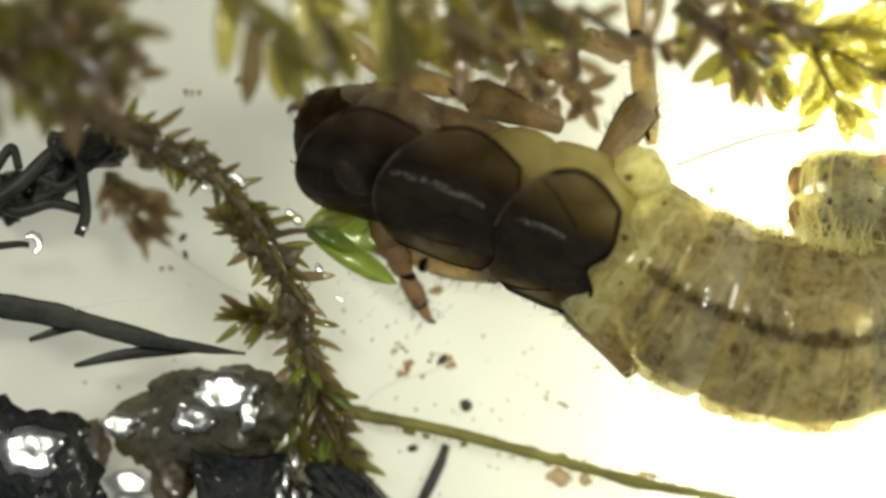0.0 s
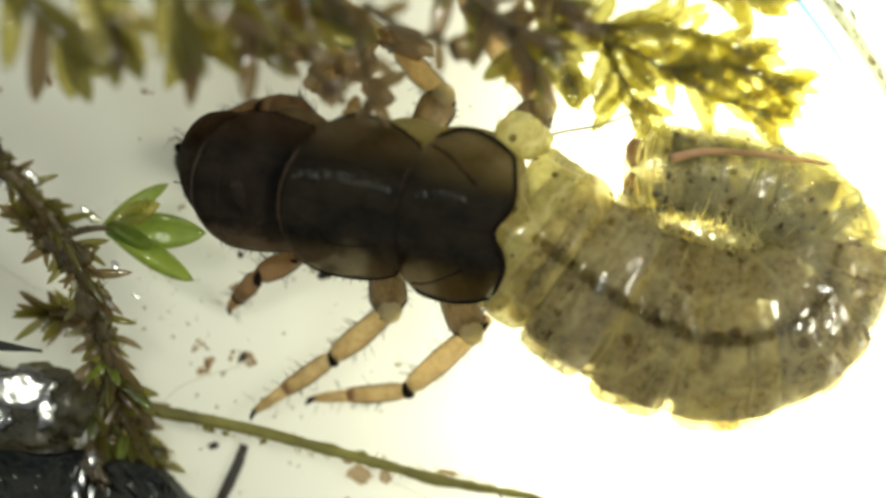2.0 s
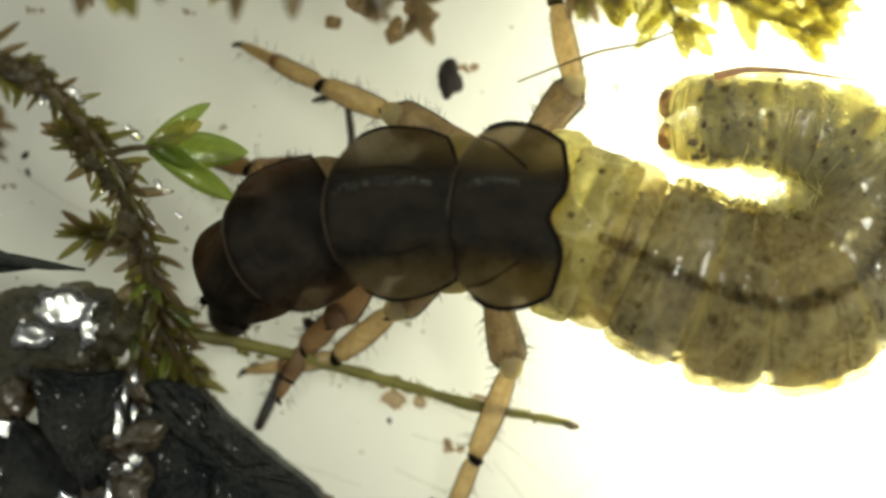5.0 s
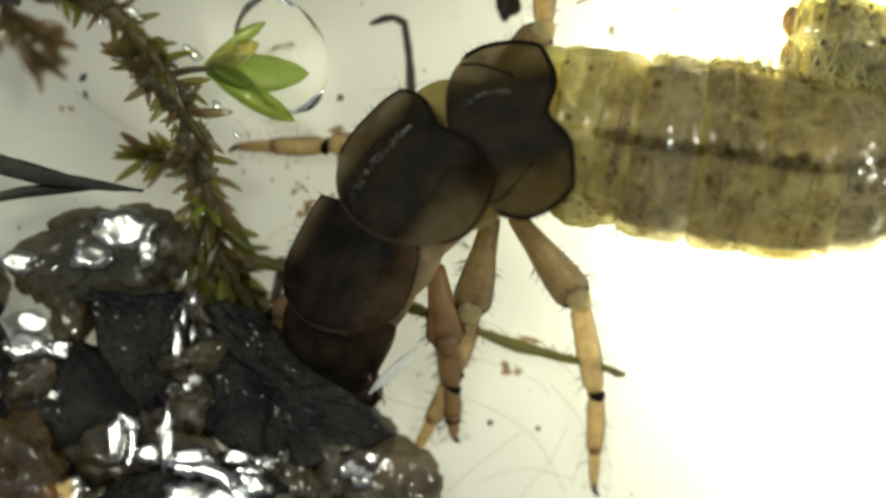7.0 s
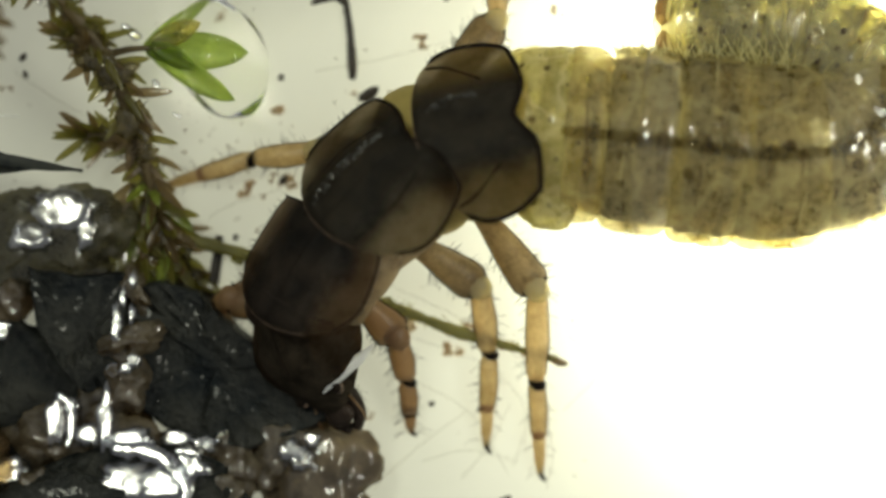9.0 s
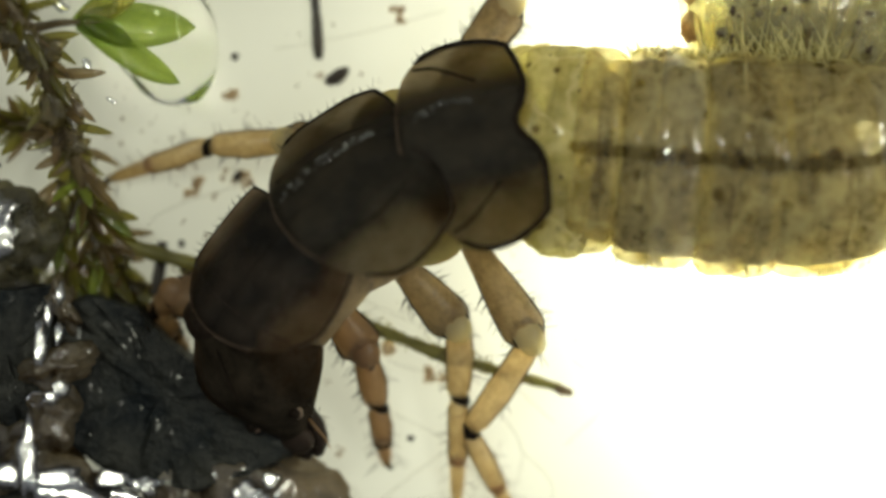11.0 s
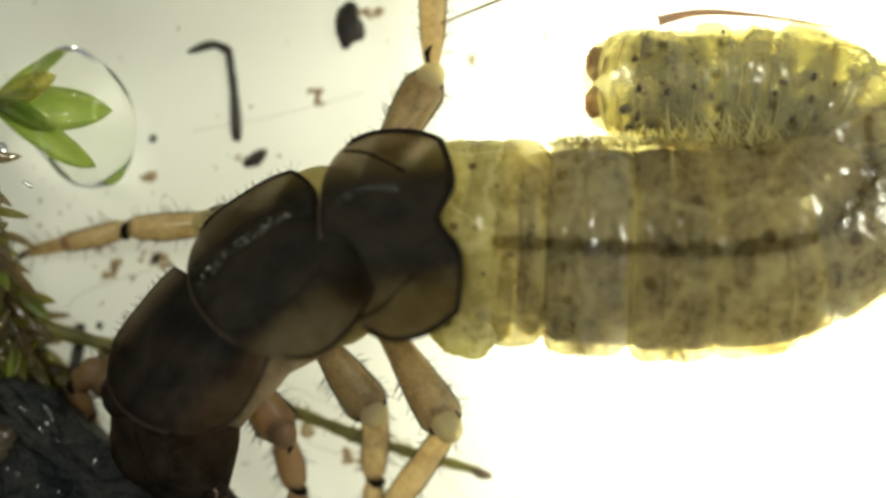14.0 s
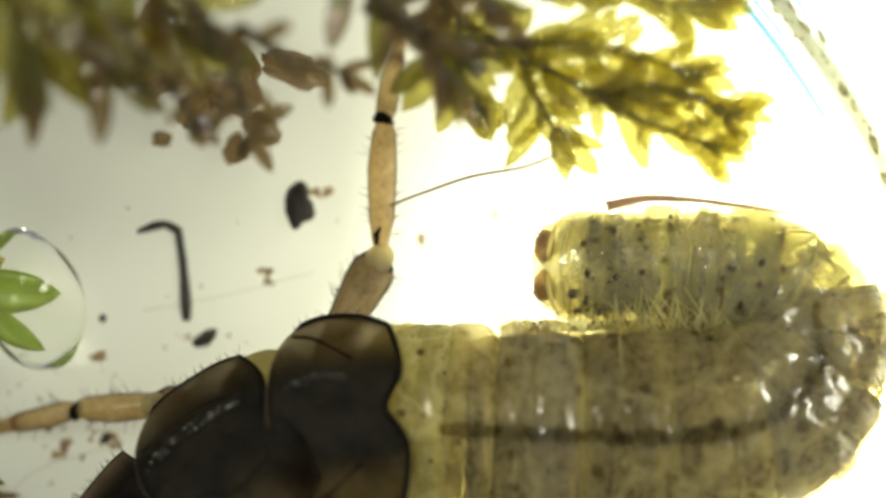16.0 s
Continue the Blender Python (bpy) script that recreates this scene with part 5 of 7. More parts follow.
    # more added lips, standing in for the glints among the moss leaves
    for k, (line, z, width) in enumerate((([(-6.12, 2.64), (-6.06, 2.58), (-6.00, 2.55)], 1.60, 0.040), ([(-5.46, 2.31), (-5.35, 2.25), (-5.29, 2.15)], 1.70, 0.045), ([(-5.32, 1.94), (-5.23, 2.04), (-5.12, 2.19)], 1.70, 0.060), ([(-6.90, 1.14), (-6.79, 1.16), (-6.72, 1.05), (-6.79, 0.95)], 0.95, 0.055), ([(-4.67, 1.86), (-4.56, 1.81), (-4.47, 1.83)], 1.60, 0.045), ([(-6.22, 1.25), (-6.12, 1.24)], 1.10, 0.040), ([(-4.62, 1.54), (-4.58, 1.41), (-4.60, 1.27)], 1.40, 0.030),
                                          ([(-4.73, 2.22), (-4.68, 2.06), (-4.65, 1.91)], 1.75, 0.050), ([(-4.41, 1.9), (-4.31, 1.83), (-4.24, 1.73)], 1.75, 0.050), ([(-3.77, 1.47), (-3.62, 1.33), (-3.53, 1.31)], 1.45, 0.045), ([(-3.42, 0.83), (-3.36, 0.72)], 1.15, 0.040), ([(-4.76, 1.81), (-4.7, 1.69)], 1.70, 0.050), ([(-3.2, 0.44), (-3.1, 0.38)], 1.00, 0.030))):
        glint_streak(line, width, 20.0 + k * 1.3, "added water lip tilted to glint between moss leaves", z)
    for k, (p, size) in enumerate((((-6.09, 2.22, 0.00), (0.42, 0.22, 0.50)), ((-6.61, 1.84, 0.00), (0.34, 0.26, 0.44)), ((-7.12, 1.62, 0.00), (0.30, 0.24, 0.40)))):
        rock("root_mat", p, size, 210.0 + k, DARK_LEAF, "dark wet matted root lump", "root mat", k * 0.5, 0.5, 4, False)
    # dark withered blade
    line = smooth_path([(-8.15, 0.47, 0.75), (-7.24, 0.33, 0.80), (-6.35, 0.17, 0.85), (-5.54, -0.06, 0.90), (-4.81, -0.18, 0.95), (-4.27, -0.25, 0.95)], 5)
    c = line[8].copy()
    ob = part("dead_blade", tube([p - c for p in line], [0.19 * max(0.03, 1 - i / (len(line) - 1)) ** 0.7 * (1 + 0.25 * noise.noise((i * 0.5, 2.0, 0))) for i in range(len(line))], 10, flat=0.10), DARK_LEAF)
    ob.location = c * MM
    tagged(ob, "dark withered grass blade resting on slime", "grass blade")
    for pts in ([(-6.87, -0.09, 0.70), (-6.12, 0.11, 0.75), (-5.23, -0.07, 0.85)], [(-6.33, -0.40, 0.70), (-5.71, -0.26, 0.75), (-4.89, -0.20, 0.85)]):
        line = smooth_path(pts, 5)
        c = line[4].copy()
        ob = part("dead_blade", tube([p - c for p in line], [0.012 + 0.06 * math.sin(math.pi * (0.08 + 0.84 * i / len(line))) for i in range(len(line))], 8, flat=0.3), DARK_LEAF)
        ob.location = c * MM
        tagged(ob, "thin dark withered blade beside the slime", "grass blade")
    # wet brown clump above
    for k, (p, s) in enumerate((((-2.08, 3.58, 1.90), (.55, .5, .5)), ((-1.28, 3.64, 2.00), (.7, .55, .55)), ((-0.56, 3.33, 1.70), (.55, .42, .45)), ((0.04, 3.44, 1.50), (.5, .22, .3)),
                                ((-0.90, 3.04, 1.00), (.35, .30, .45)), ((-0.58, 2.65, 0.10), (.26, .15, .14)), ((-0.30, 2.87, 0.30), (.3, .2, .2)), ((-1.33, 2.75, 0.05), (.15, .12, .1)))):
        rock("debris_lump", (p[0], p[1], 0), (s[0] * 0.68, s[1] * 0.68, max(s[2], p[2] * 0.5)), 60.0 + k, DEBRIS, "wet brown plant debris with glints", "debris", k * 0.9, 0.38, 4, False, "brown debris clump")
    for k, (p, s) in enumerate((((-1.48, 3.43, 3.00), .16), ((-0.62, 3.52, 2.20), .2), ((-1.85, 3.27, 2.60), .13))):
        rock("water_drop", (p[0], p[1], p[2] - 0.2), (s, s * 1.3, s), 80.0 + k, WATER, "clear water drop on brown debris", "water drop", 0.4, 0.15, 3, False, "drops on the debris")


build_stones()


def build_fibres():
    def fibre(name, label, category, pts, r0, r1, mat, flat=1.0):
        line = smooth_path(pts, 6)
        c = line[len(line) // 2].copy()
        c.z = 0
        n = len(line)
        ob = part(name, tube([p - c for p in line], [r0 + (r1 - r0) * i / n for i in range(n)], 7, flat=flat), mat)
        ob.location = c * MM
        return tagged(ob, label, category)

    made = {}
    fibre("hair_thread", "fine pale brown thread caught in moss", "thread", [(0.90, 2.01, 0.50), (1.36, 2.18, 0.80), (1.85, 2.34, 1.20), (2.37, 2.43, 1.60), (2.72, 2.56, 1.85)], 0.012, 0.018, FIBRE)
    fibre("fibre", "fine white fibre beside the dark blade", "fibre", [(-6.31, 0.28, 0.85), (-5.84, 0.38, 0.80), (-5.31, 0.41, 0.70), (-5.05, 0.41, 0.60)], 0.012, 0.006, PALE_FIBRE)
    made["straw"] = fibre("straw", "pinkish brown straw on the larva's tail", "straw", [(3.20, 2.04, 1.45), (3.60, 2.12, 1.50), (4.20, 2.09, 1.50), (5.10, 1.97, 1.30)], 0.060, 0.012, STRAW, 0.5)
    for pts, r in (([(-7.31, 1.51, 1.10), (-6.91, 1.81, 1.10), (-6.58, 2.13, 1.10), (-6.24, 2.31, 1.10), (-5.84, 2.32, 1.10), (-5.73, 2.16, 1.10)], 0.100),
                   ([(-7.33, 1.65, 0.90), (-7.00, 1.45, 0.90), (-6.59, 1.55, 0.90), (-6.22, 1.47, 0.90)], 0.085),
                   ([(-6.26, 2.29, 1.00), (-6.21, 1.81, 1.00), (-6.17, 1.41, 1.00), (-6.25, 1.16, 1.00)], 0.085),
                   ([(-6.53, 2.40, 1.20), (-6.57, 2.24, 1.20), (-6.42, 2.05, 1.20)], 0.050),
                   ([(-7.26, 1.95, 1.00), (-7.05, 2.21, 1.00), (-6.96, 1.95, 1.00)], 0.070),
                   ([(-6.79, 1.88, 1.00), (-6.45, 1.75, 1.00), (-6.18, 1.95, 1.00), (-5.81, 2.21, 1.00)], 0.075),
                   ([(-7.28, 1.03, 0.80), (-7.01, 1.06, 0.80), (-6.86, 1.05, 0.80)], 0.050)):
        fibre("curled_fibre", "thick curled dark wet root fibre", "fibre", pts, r, r * 0.75, DARK_LEAF)
    for pts in ([(-3.32, -1.71, 0.02), (-2.29, -2.40, 0.02), (-0.99, -2.88, 0.02)], [(-1.54, -1.23, 0.02), (-0.58, -1.64, 0.02), (0.52, -2.19, 0.02), (1.35, -2.88, 0.02)], [(-0.58, -2.67, 0.02), (0.32, -3.15, 0.02), (0.80, -3.91, 0.02)],
                [(-5.18, 0.97, 0.02), (-4.56, 0.56, 0.02), (-4.15, 0.38, 0.02)], [(-1.54, 0.97, 0.02), (-0.65, 1.14, 0.02), (0.25, 1.38, 0.02)],
                [(0.61, -2.58, 0.02), (1.02, -3.16, 0.02), (0.85, -3.82, 0.02)], [(1.54, -2.24, 0.02), (1.95, -2.58, 0.02), (1.47, -3.13, 0.02)], [(-0.39, -2.24, 0.02), (0.37, -2.51, 0.02), (0.61, -2.72, 0.02)], [(-0.80, -4.02, 0.02), (-0.25, -3.54, 0.02), (0.30, -3.13, 0.02)], [(0.23, -3.95, 0.02), (0.58, -3.54, 0.02), (0.82, -3.06, 0.02)], [(0.99, -3.16, 0.02), (1.33, -3.54, 0.02), (1.26, -4.09, 0.02)], [(-0.25, -3.75, 0.02), (0.30, -3.61, 0.02), (0.92, -3.75, 0.02)], [(-1.76, -0.39, 0.02), (-2.72, -0.73, 0.02), (-2.99, -1.21, 0.02)]):
        fibre("floor_hair", "hair-thin pale fibre lying on the plate", "fibre", pts, 0.0035, 0.003, HAIR)
    # the jointed hook of dead root on the plate
    bm = tube(smooth_path([(-1.59, 1.79, 0.03), (-1.33, 1.87, 0.04), (-1.16, 1.80, 0.04)], 4), [0.02, 0.035, 0.045, 0.05, 0.045, 0.04, 0.045, 0.05, 0.04], 7)
    tube(smooth_path([(-1.17, 1.83, 0.04), (-1.11, 1.38, 0.04), (-1.08, 0.87, 0.04)], 4), [0.04, 0.045, 0.042, 0.05, 0.045, 0.055, 0.06, 0.062, 0.04], 7, bm)
    c = Vector((-1.15, 1.38, 0.00))
    for v in bm.verts:
        v.co -= c
    ob = part("root_bit", bm, SPECK)
    ob.location = c * MM
    tagged(ob, "bent dark root bit lying on the plate", "root bit")
    return made


fibres = build_fibres()


def build_twig():
    """The long thin stalk, from its foot by the moss along x, with knots and skin flakes."""
    thing = base("grass_stalk", (-3.24, -1.00, 0.30))
    tagged(thing, "thin olive grass stalk with a frayed tip", "grass stalk")
    pts = [(0, 0, 0), (0.5, 0.03, 0.0), (1.3, 0.05, 0.0), (2.2, 0.02, 0.0), (3.1, -0.02, 0), (3.6, -0.05, 0), (4.2, -0.03, 0.0), (4.86, 0.0, 0)]
    line = smooth_path(pts, 12)
    radii = []
    for i in range(len(line)):
        u = i / (len(line) - 1)
        radii.append(0.082 - 0.034 * u + 0.03 * math.exp(-((u - 0.72) / 0.05) ** 2) + 0.022 * noise.noise((u * 26, 0, 0)))
    part("stalk", tube(line, radii, 8), TWIG, thing)
    part("frayed_tip", tube([(4.80, 0, 0), (4.90, -0.02, 0), (5.00, -0.01, 0)], [0.045, 0.055, 0.03], 7), FIBRE, thing, "grey frayed tip")
    for k in range(16):
        x = random.uniform(0.8, 4.5)
        s = random.choice((-1, 1))
        flake = part("flake", blob(random.uniform(0.03, 0.09), 0.035, 0.03, 0.5, 2, 2.0, k), TWIG if k % 2 else CRUMB, thing)
        flake.location = Vector((x, s * 0.06, 0.0)) * MM
    spots = [((random.uniform(0.6, 4.6), random.choice((-0.05, 0.05)), random.uniform(0, 0.05)), (random.uniform(-1, 1), random.choice((-1, 1)), random.uniform(-0.2, 0.6))) for _ in range(120)]
    tagged(part("algae", hairs(spots, 0.08, 0.008), MOSS_YELLOW, thing, "fine yellowish algae"), kind="stuff")
    part("crumb", blob(0.13, 0.10, 0.05, 0.6, 3, 2.4, 5), CRUMB, thing, "rusty crumb").location = Vector((2.75, -0.20, -0.18)) * MM
    part("crumb", blob(0.07, 0.08, 0.04, 0.6, 3, 2.4, 6), CRUMB, thing).location = Vector((3.05, -0.16, -0.18)) * MM
    return thing


twig = build_twig()


def build_rod():
    thing = part("bristle_rod", tube([(-0.42, 0, 0), (-0.2, 0.015, 0), (0.1, 0, 0), (0.36, -0.02, 0), (0.40, -0.02, 0)], [0.05, 0.065, 0.07, 0.06, 0.03], 8), SPECK)
    return tagged(thing, "short dark bristle stub on the plate", "bristle")


rod = build_rod()


def crumb_cluster(at, a, b, seed, mat):
    """A loose cluster of small grains, each a part."""
    rng = random.Random(seed)
    thing = base("crumb", at)
    first = None
    for q in range(7):
        r = b * rng.uniform(0.16, 0.46)
        m = Matrix.Translation(Vector((rng.gauss(0, a * 0.42), rng.gauss(0, b * 0.42), r * 0.42)) * MM) @ Matrix.Rotation(rng.uniform(0, 6.28), 4, "Z") @ Matrix.Scale(r / 0.1, 4)
        if q < 1:
            first = part("grain", blob(0.125, 0.1, 0.05, 0.45, 2, 1.8, seed * 1.3), mat, thing)
            first.matrix_local = m
        else:
            share("grain", first.data, thing, m)
    return thing


def build_specks():
    spots = [
        ((-1.95, -0.32, 0.00), .16, .09, CRUMB), ((-1.92, -0.34, 0.00), .07, .05, SPECK), ((-1.63, -0.90, 0.00), .09, .08, SPECK), ((-2.28, -1.42, 0.00), .08, .05, SPECK),
        ((-2.50, -1.04, 0.00), .05, .04, SPECK), ((-2.36, -0.44, 0.00), .14, .10, CRUMB), ((-1.81, -0.37, 0.00), .13, .08, CRUMB), ((-2.04, 0.49, 0.00), .12, .09, CRUMB),
        ((-0.03, -0.44, 0.00), .07, .05, TWIG), ((-4.28, 3.03, 0.00), .17, .11, CRUMB), ((0.08, 2.07, 0.00), .26, .17, SPECK), ((0.26, 2.22, 0.00), .20, .12, CRUMB), ((-0.89, 0.69, 0.00), .17, .08, SPECK),
        ((-1.09, 0.71, 0.00), .12, .04, CRUMB), ((-0.23, 1.31, 0.00), .16, .10, CRUMB), ((-0.30, 1.38, 0.00), .10, .06, CRUMB), ((1.38, 1.69, 0.00), .12, .08, CRUMB), ((2.10, 1.96, 0.00), .07, .05, CRUMB),
        ((-1.95, 0.90, 0.00), .05, .04, SPECK), ((-0.65, -2.09, 0.00), .045, .03, SPECK), ((-0.85, -3.19, 0.00), .08, .05, CRUMB), ((-0.13, -3.05, 0.00), .04, .04, SPECK), ((0.45, -3.12, 0.00), .035, .03, SPECK),
        ((0.11, -2.40, 0.00), .12, .10, CRUMB), ((3.61, -3.12, 0.00), .03, .02, CRUMB), ((-2.67, 1.48, 0.00), .05, .04, CRUMB), ((-4.97, 2.89, 0.00), .10, .06, CRUMB), ((-2.50, -0.20, 0.00), .08, .06, CRUMB), ((-2.16, -0.54, 0.00), .06, .05, CRUMB),
        ((-0.65, -0.82, 0.00), .05, .04, TWIG), ((-0.44, -0.89, 0.00), .04, .05, TWIG), ((-0.99, -2.47, 0.00), .05, .03, CRUMB), ((0.73, -4.25, 0.00), .14, .07, SPECK), ((-3.08, 2.89, 0.00), .08, .05, CRUMB),
        ((-5.18, 2.07, 0.00), .09, .05, SPECK), ((-5.07, 1.14, 0.00), .07, .04, SPECK), ((-5.04, 0.93, 0.00), .06, .03, SPECK), ((-5.28, 0.76, 0.00), .09, .05, CRUMB),
    ]
    for k, (p, a, b, mat) in enumerate(spots):
        dark = mat is SPECK
        if dark:
            ob = part("speck", blob(a * 0.85, b * 0.85, min(a, b) * 0.45, 0.34, 3, 1.5, k * 1.3), mat)
            low = min(v.co.z for v in ob.data.vertices)
            ob.matrix_world = Matrix.Translation(Vector((p[0] * MM, p[1] * MM, -low))) @ Matrix.Rotation(k * 1.1, 4, "Z")
        else:
            ob = crumb_cluster(p, a, b, k, mat)
        tagged(ob, "small black grit speck on the plate" if dark else ("rusty brown crumb on the plate" if mat is CRUMB else "olive plant crumb on the plate"), "speck", "specks on the plate")
    # fine dust, past counting
    bm = bmesh.new()
    rng = random.Random(5)
    for k in range(230):
        if k < 90:
            x, y = rng.gauss(-1.6, 1.0), rng.gauss(-0.6, 0.8)
        elif k < 140:
            x, y = rng.gauss(-2.9, 0.35), rng.gauss(0.5, 0.6)
        else:
            x, y = rng.uniform(-7, 5), rng.uniform(-4.5, 3.5)
        s = rng.uniform(0.006, 0.022)
        a = rng.uniform(0, 6.28)
        vs = [bm.verts.new((x + s * f * math.cos(a + q * 1.57), y + s * (2 - f) * math.sin(a + q * 1.57), 0.003)) for q, f in enumerate((1.3, 0.9, 1.2, 0.8))]
        peak, foot = bm.verts.new((x, y, s * 0.7 + 0.003)), bm.verts.new((x, y, 0.001))
        for q in range(4):
            bm.faces.new((vs[q], vs[(q + 1) % 4], peak))
            bm.faces.new((vs[(q + 1) % 4], vs[q], foot))
    dust = part("dust", bm, DEBRIS, flat=True)
    tagged(dust, "fine brown dust scattered on the plate", "dust", kind="stuff")


build_specks()


def build_water():
    """The drop that comes to sit round the green sprig, and the silvery sliver."""
    bm = blob(0.74, 0.54, 0.48, 0.08, 4, 1.2, 2.0)
    drop = part("water_drop", bm, WATER)
    drop.visible_shadow = False
    tagged(drop, "large clear water drop round green moss leaves", "water drop")
    sliver = part("air_sliver", tube([(-0.42, 0, 0), (-0.2, 0.01, 0), (0.15, 0, 0), (0.42, 0, 0)], [0.01, 0.06, 0.07, 0.012], 8, flat=0.5), PALE_FIBRE)
    tagged(sliver, "bright silvery sliver beside the larva's head", "sliver")
    return drop, sliver


drop, sliver = build_water()


# ---- movement ----
def over(front, rear, z, pitch=0.0, roll=0.0):
    """The pose of a body piece between two joints of the midline."""
    f, r = Vector(front), Vector(rear)
    way = (f - r).normalized()
    mid = (f + r) / 2
    return Matrix.Translation(Vector((mid.x, mid.y, z)) * MM) @ Matrix.Rotation(math.atan2(way.y, way.x), 4, "Z") @ Matrix.Rotation(pitch, 4, "Y") @ Matrix.Rotation(math.radians(roll), 4, "X")


def along(points, count):
    """Places and ways at even steps along a smooth midline."""
    line = smooth_path([(*p, 0) for p in points], 10)
    run = [0.0]
    for a, b in zip(line, line[1:]):
        run.append(run[-1] + (b - a).length)
    made = []
    for k in range(count + 1):
        s = run[-1] * min(1.0, (k + 0.5) / count * 0.955) if k < count else run[-1]
        i = max(0, min(len(line) - 2, sum(r < s for r in run) - 1))
        p = line[i].lerp(line[i + 1], (s - run[i]) / max(1e-9, run[i + 1] - run[i]))
        a, b = line[max(0, i - 4)], line[min(len(line) - 1, i + 5)]
        made.append((p, (a - b).normalized()))
    return made


BODY_ROWS, LEG_ROWS = {}, {}


def spine(t, roll, nose, neck, pro, meso, meta, *rear):
    """The midline at t seconds and the thorax's roll in degrees: the nose, the joints behind head and thorax plates, and the abdomen to its end."""
    f, r = Vector(nose), Vector(neck)
    way = (f - r).normalized()
    dip = 0.85 * math.acos(min(1.0, (f - r).length / 1.40))
    at = f - way * math.cos(dip)
    BODY_ROWS.setdefault("head", []).append((t, flat(at.x, at.y, 0.80, math.degrees(math.atan2(way.y, way.x))) @ Matrix.Rotation(dip, 4, "Y") @ Matrix.Rotation(math.radians(roll), 4, "X")))
    BODY_ROWS.setdefault("pronotum", []).append((t, over(neck, pro, 1.16, 0.05, roll)))
    BODY_ROWS.setdefault("mesonotum", []).append((t, over(pro, meso, 1.30, 0.0, roll * 0.9)))
    BODY_ROWS.setdefault("metanotum", []).append((t, over(meso, meta, 1.36, 0.03, roll * (0.95 if roll < 0 else 0.55))))
    for k, (p, way) in enumerate(along((meta, *rear), RINGS)):
        if k == RINGS:
            p = p + way * 0.52
        z = 1.05 - 0.024 * max(0, k - 10) * 0.83 if k < RINGS else 0.74
        m = Matrix.Translation(Vector((p.x, p.y, z)) * MM) @ Matrix.Rotation(math.atan2(way.y, way.x), 4, "Z")
        BODY_ROWS.setdefault(k, []).append((t, m))


def limb(t, name, hip, trochanter, knee, foot):
    """A leg at t seconds by its joints seen from above; what a piece lacks in plan it goes down or up."""
    rows = LEG_ROWS.setdefault(name, ([], [], []))
    lengths = legs[name][1]
    z = 0.72
    drops = (0.5, 0.30, 0.12)
    joints = (hip, trochanter, knee, foot)
    for k in range(3):
        a, b = Vector(joints[k]), Vector(joints[k + 1])
        d = (b - a).length
        fall = math.sqrt(max(0.0, lengths[k] ** 2 - d * d))
        end = max(drops[k], z - fall) if k < 2 else max(0.06, z - fall)
        pitch = math.asin(max(-0.9, min(0.9, (z - end) / lengths[k])))
        if k < 2:
            # the far joint is the one in sight; the near one slips under the body
            a = b - (b - a).normalized() * lengths[k] * math.cos(pitch)
        m = Matrix.Translation(Vector((a.x, a.y, z)) * MM) @ Matrix.Rotation(math.atan2(b.y - a.y, b.x - a.x), 4, "Z") @ Matrix.Rotation(pitch, 4, "Y")
        rows[k].append((t, m))
        z = end


def flat(x, y, z, turn):
    return Matrix.Translation(Vector((x, y, z)) * MM) @ Matrix.Rotation(math.radians(turn), 4, "Z")


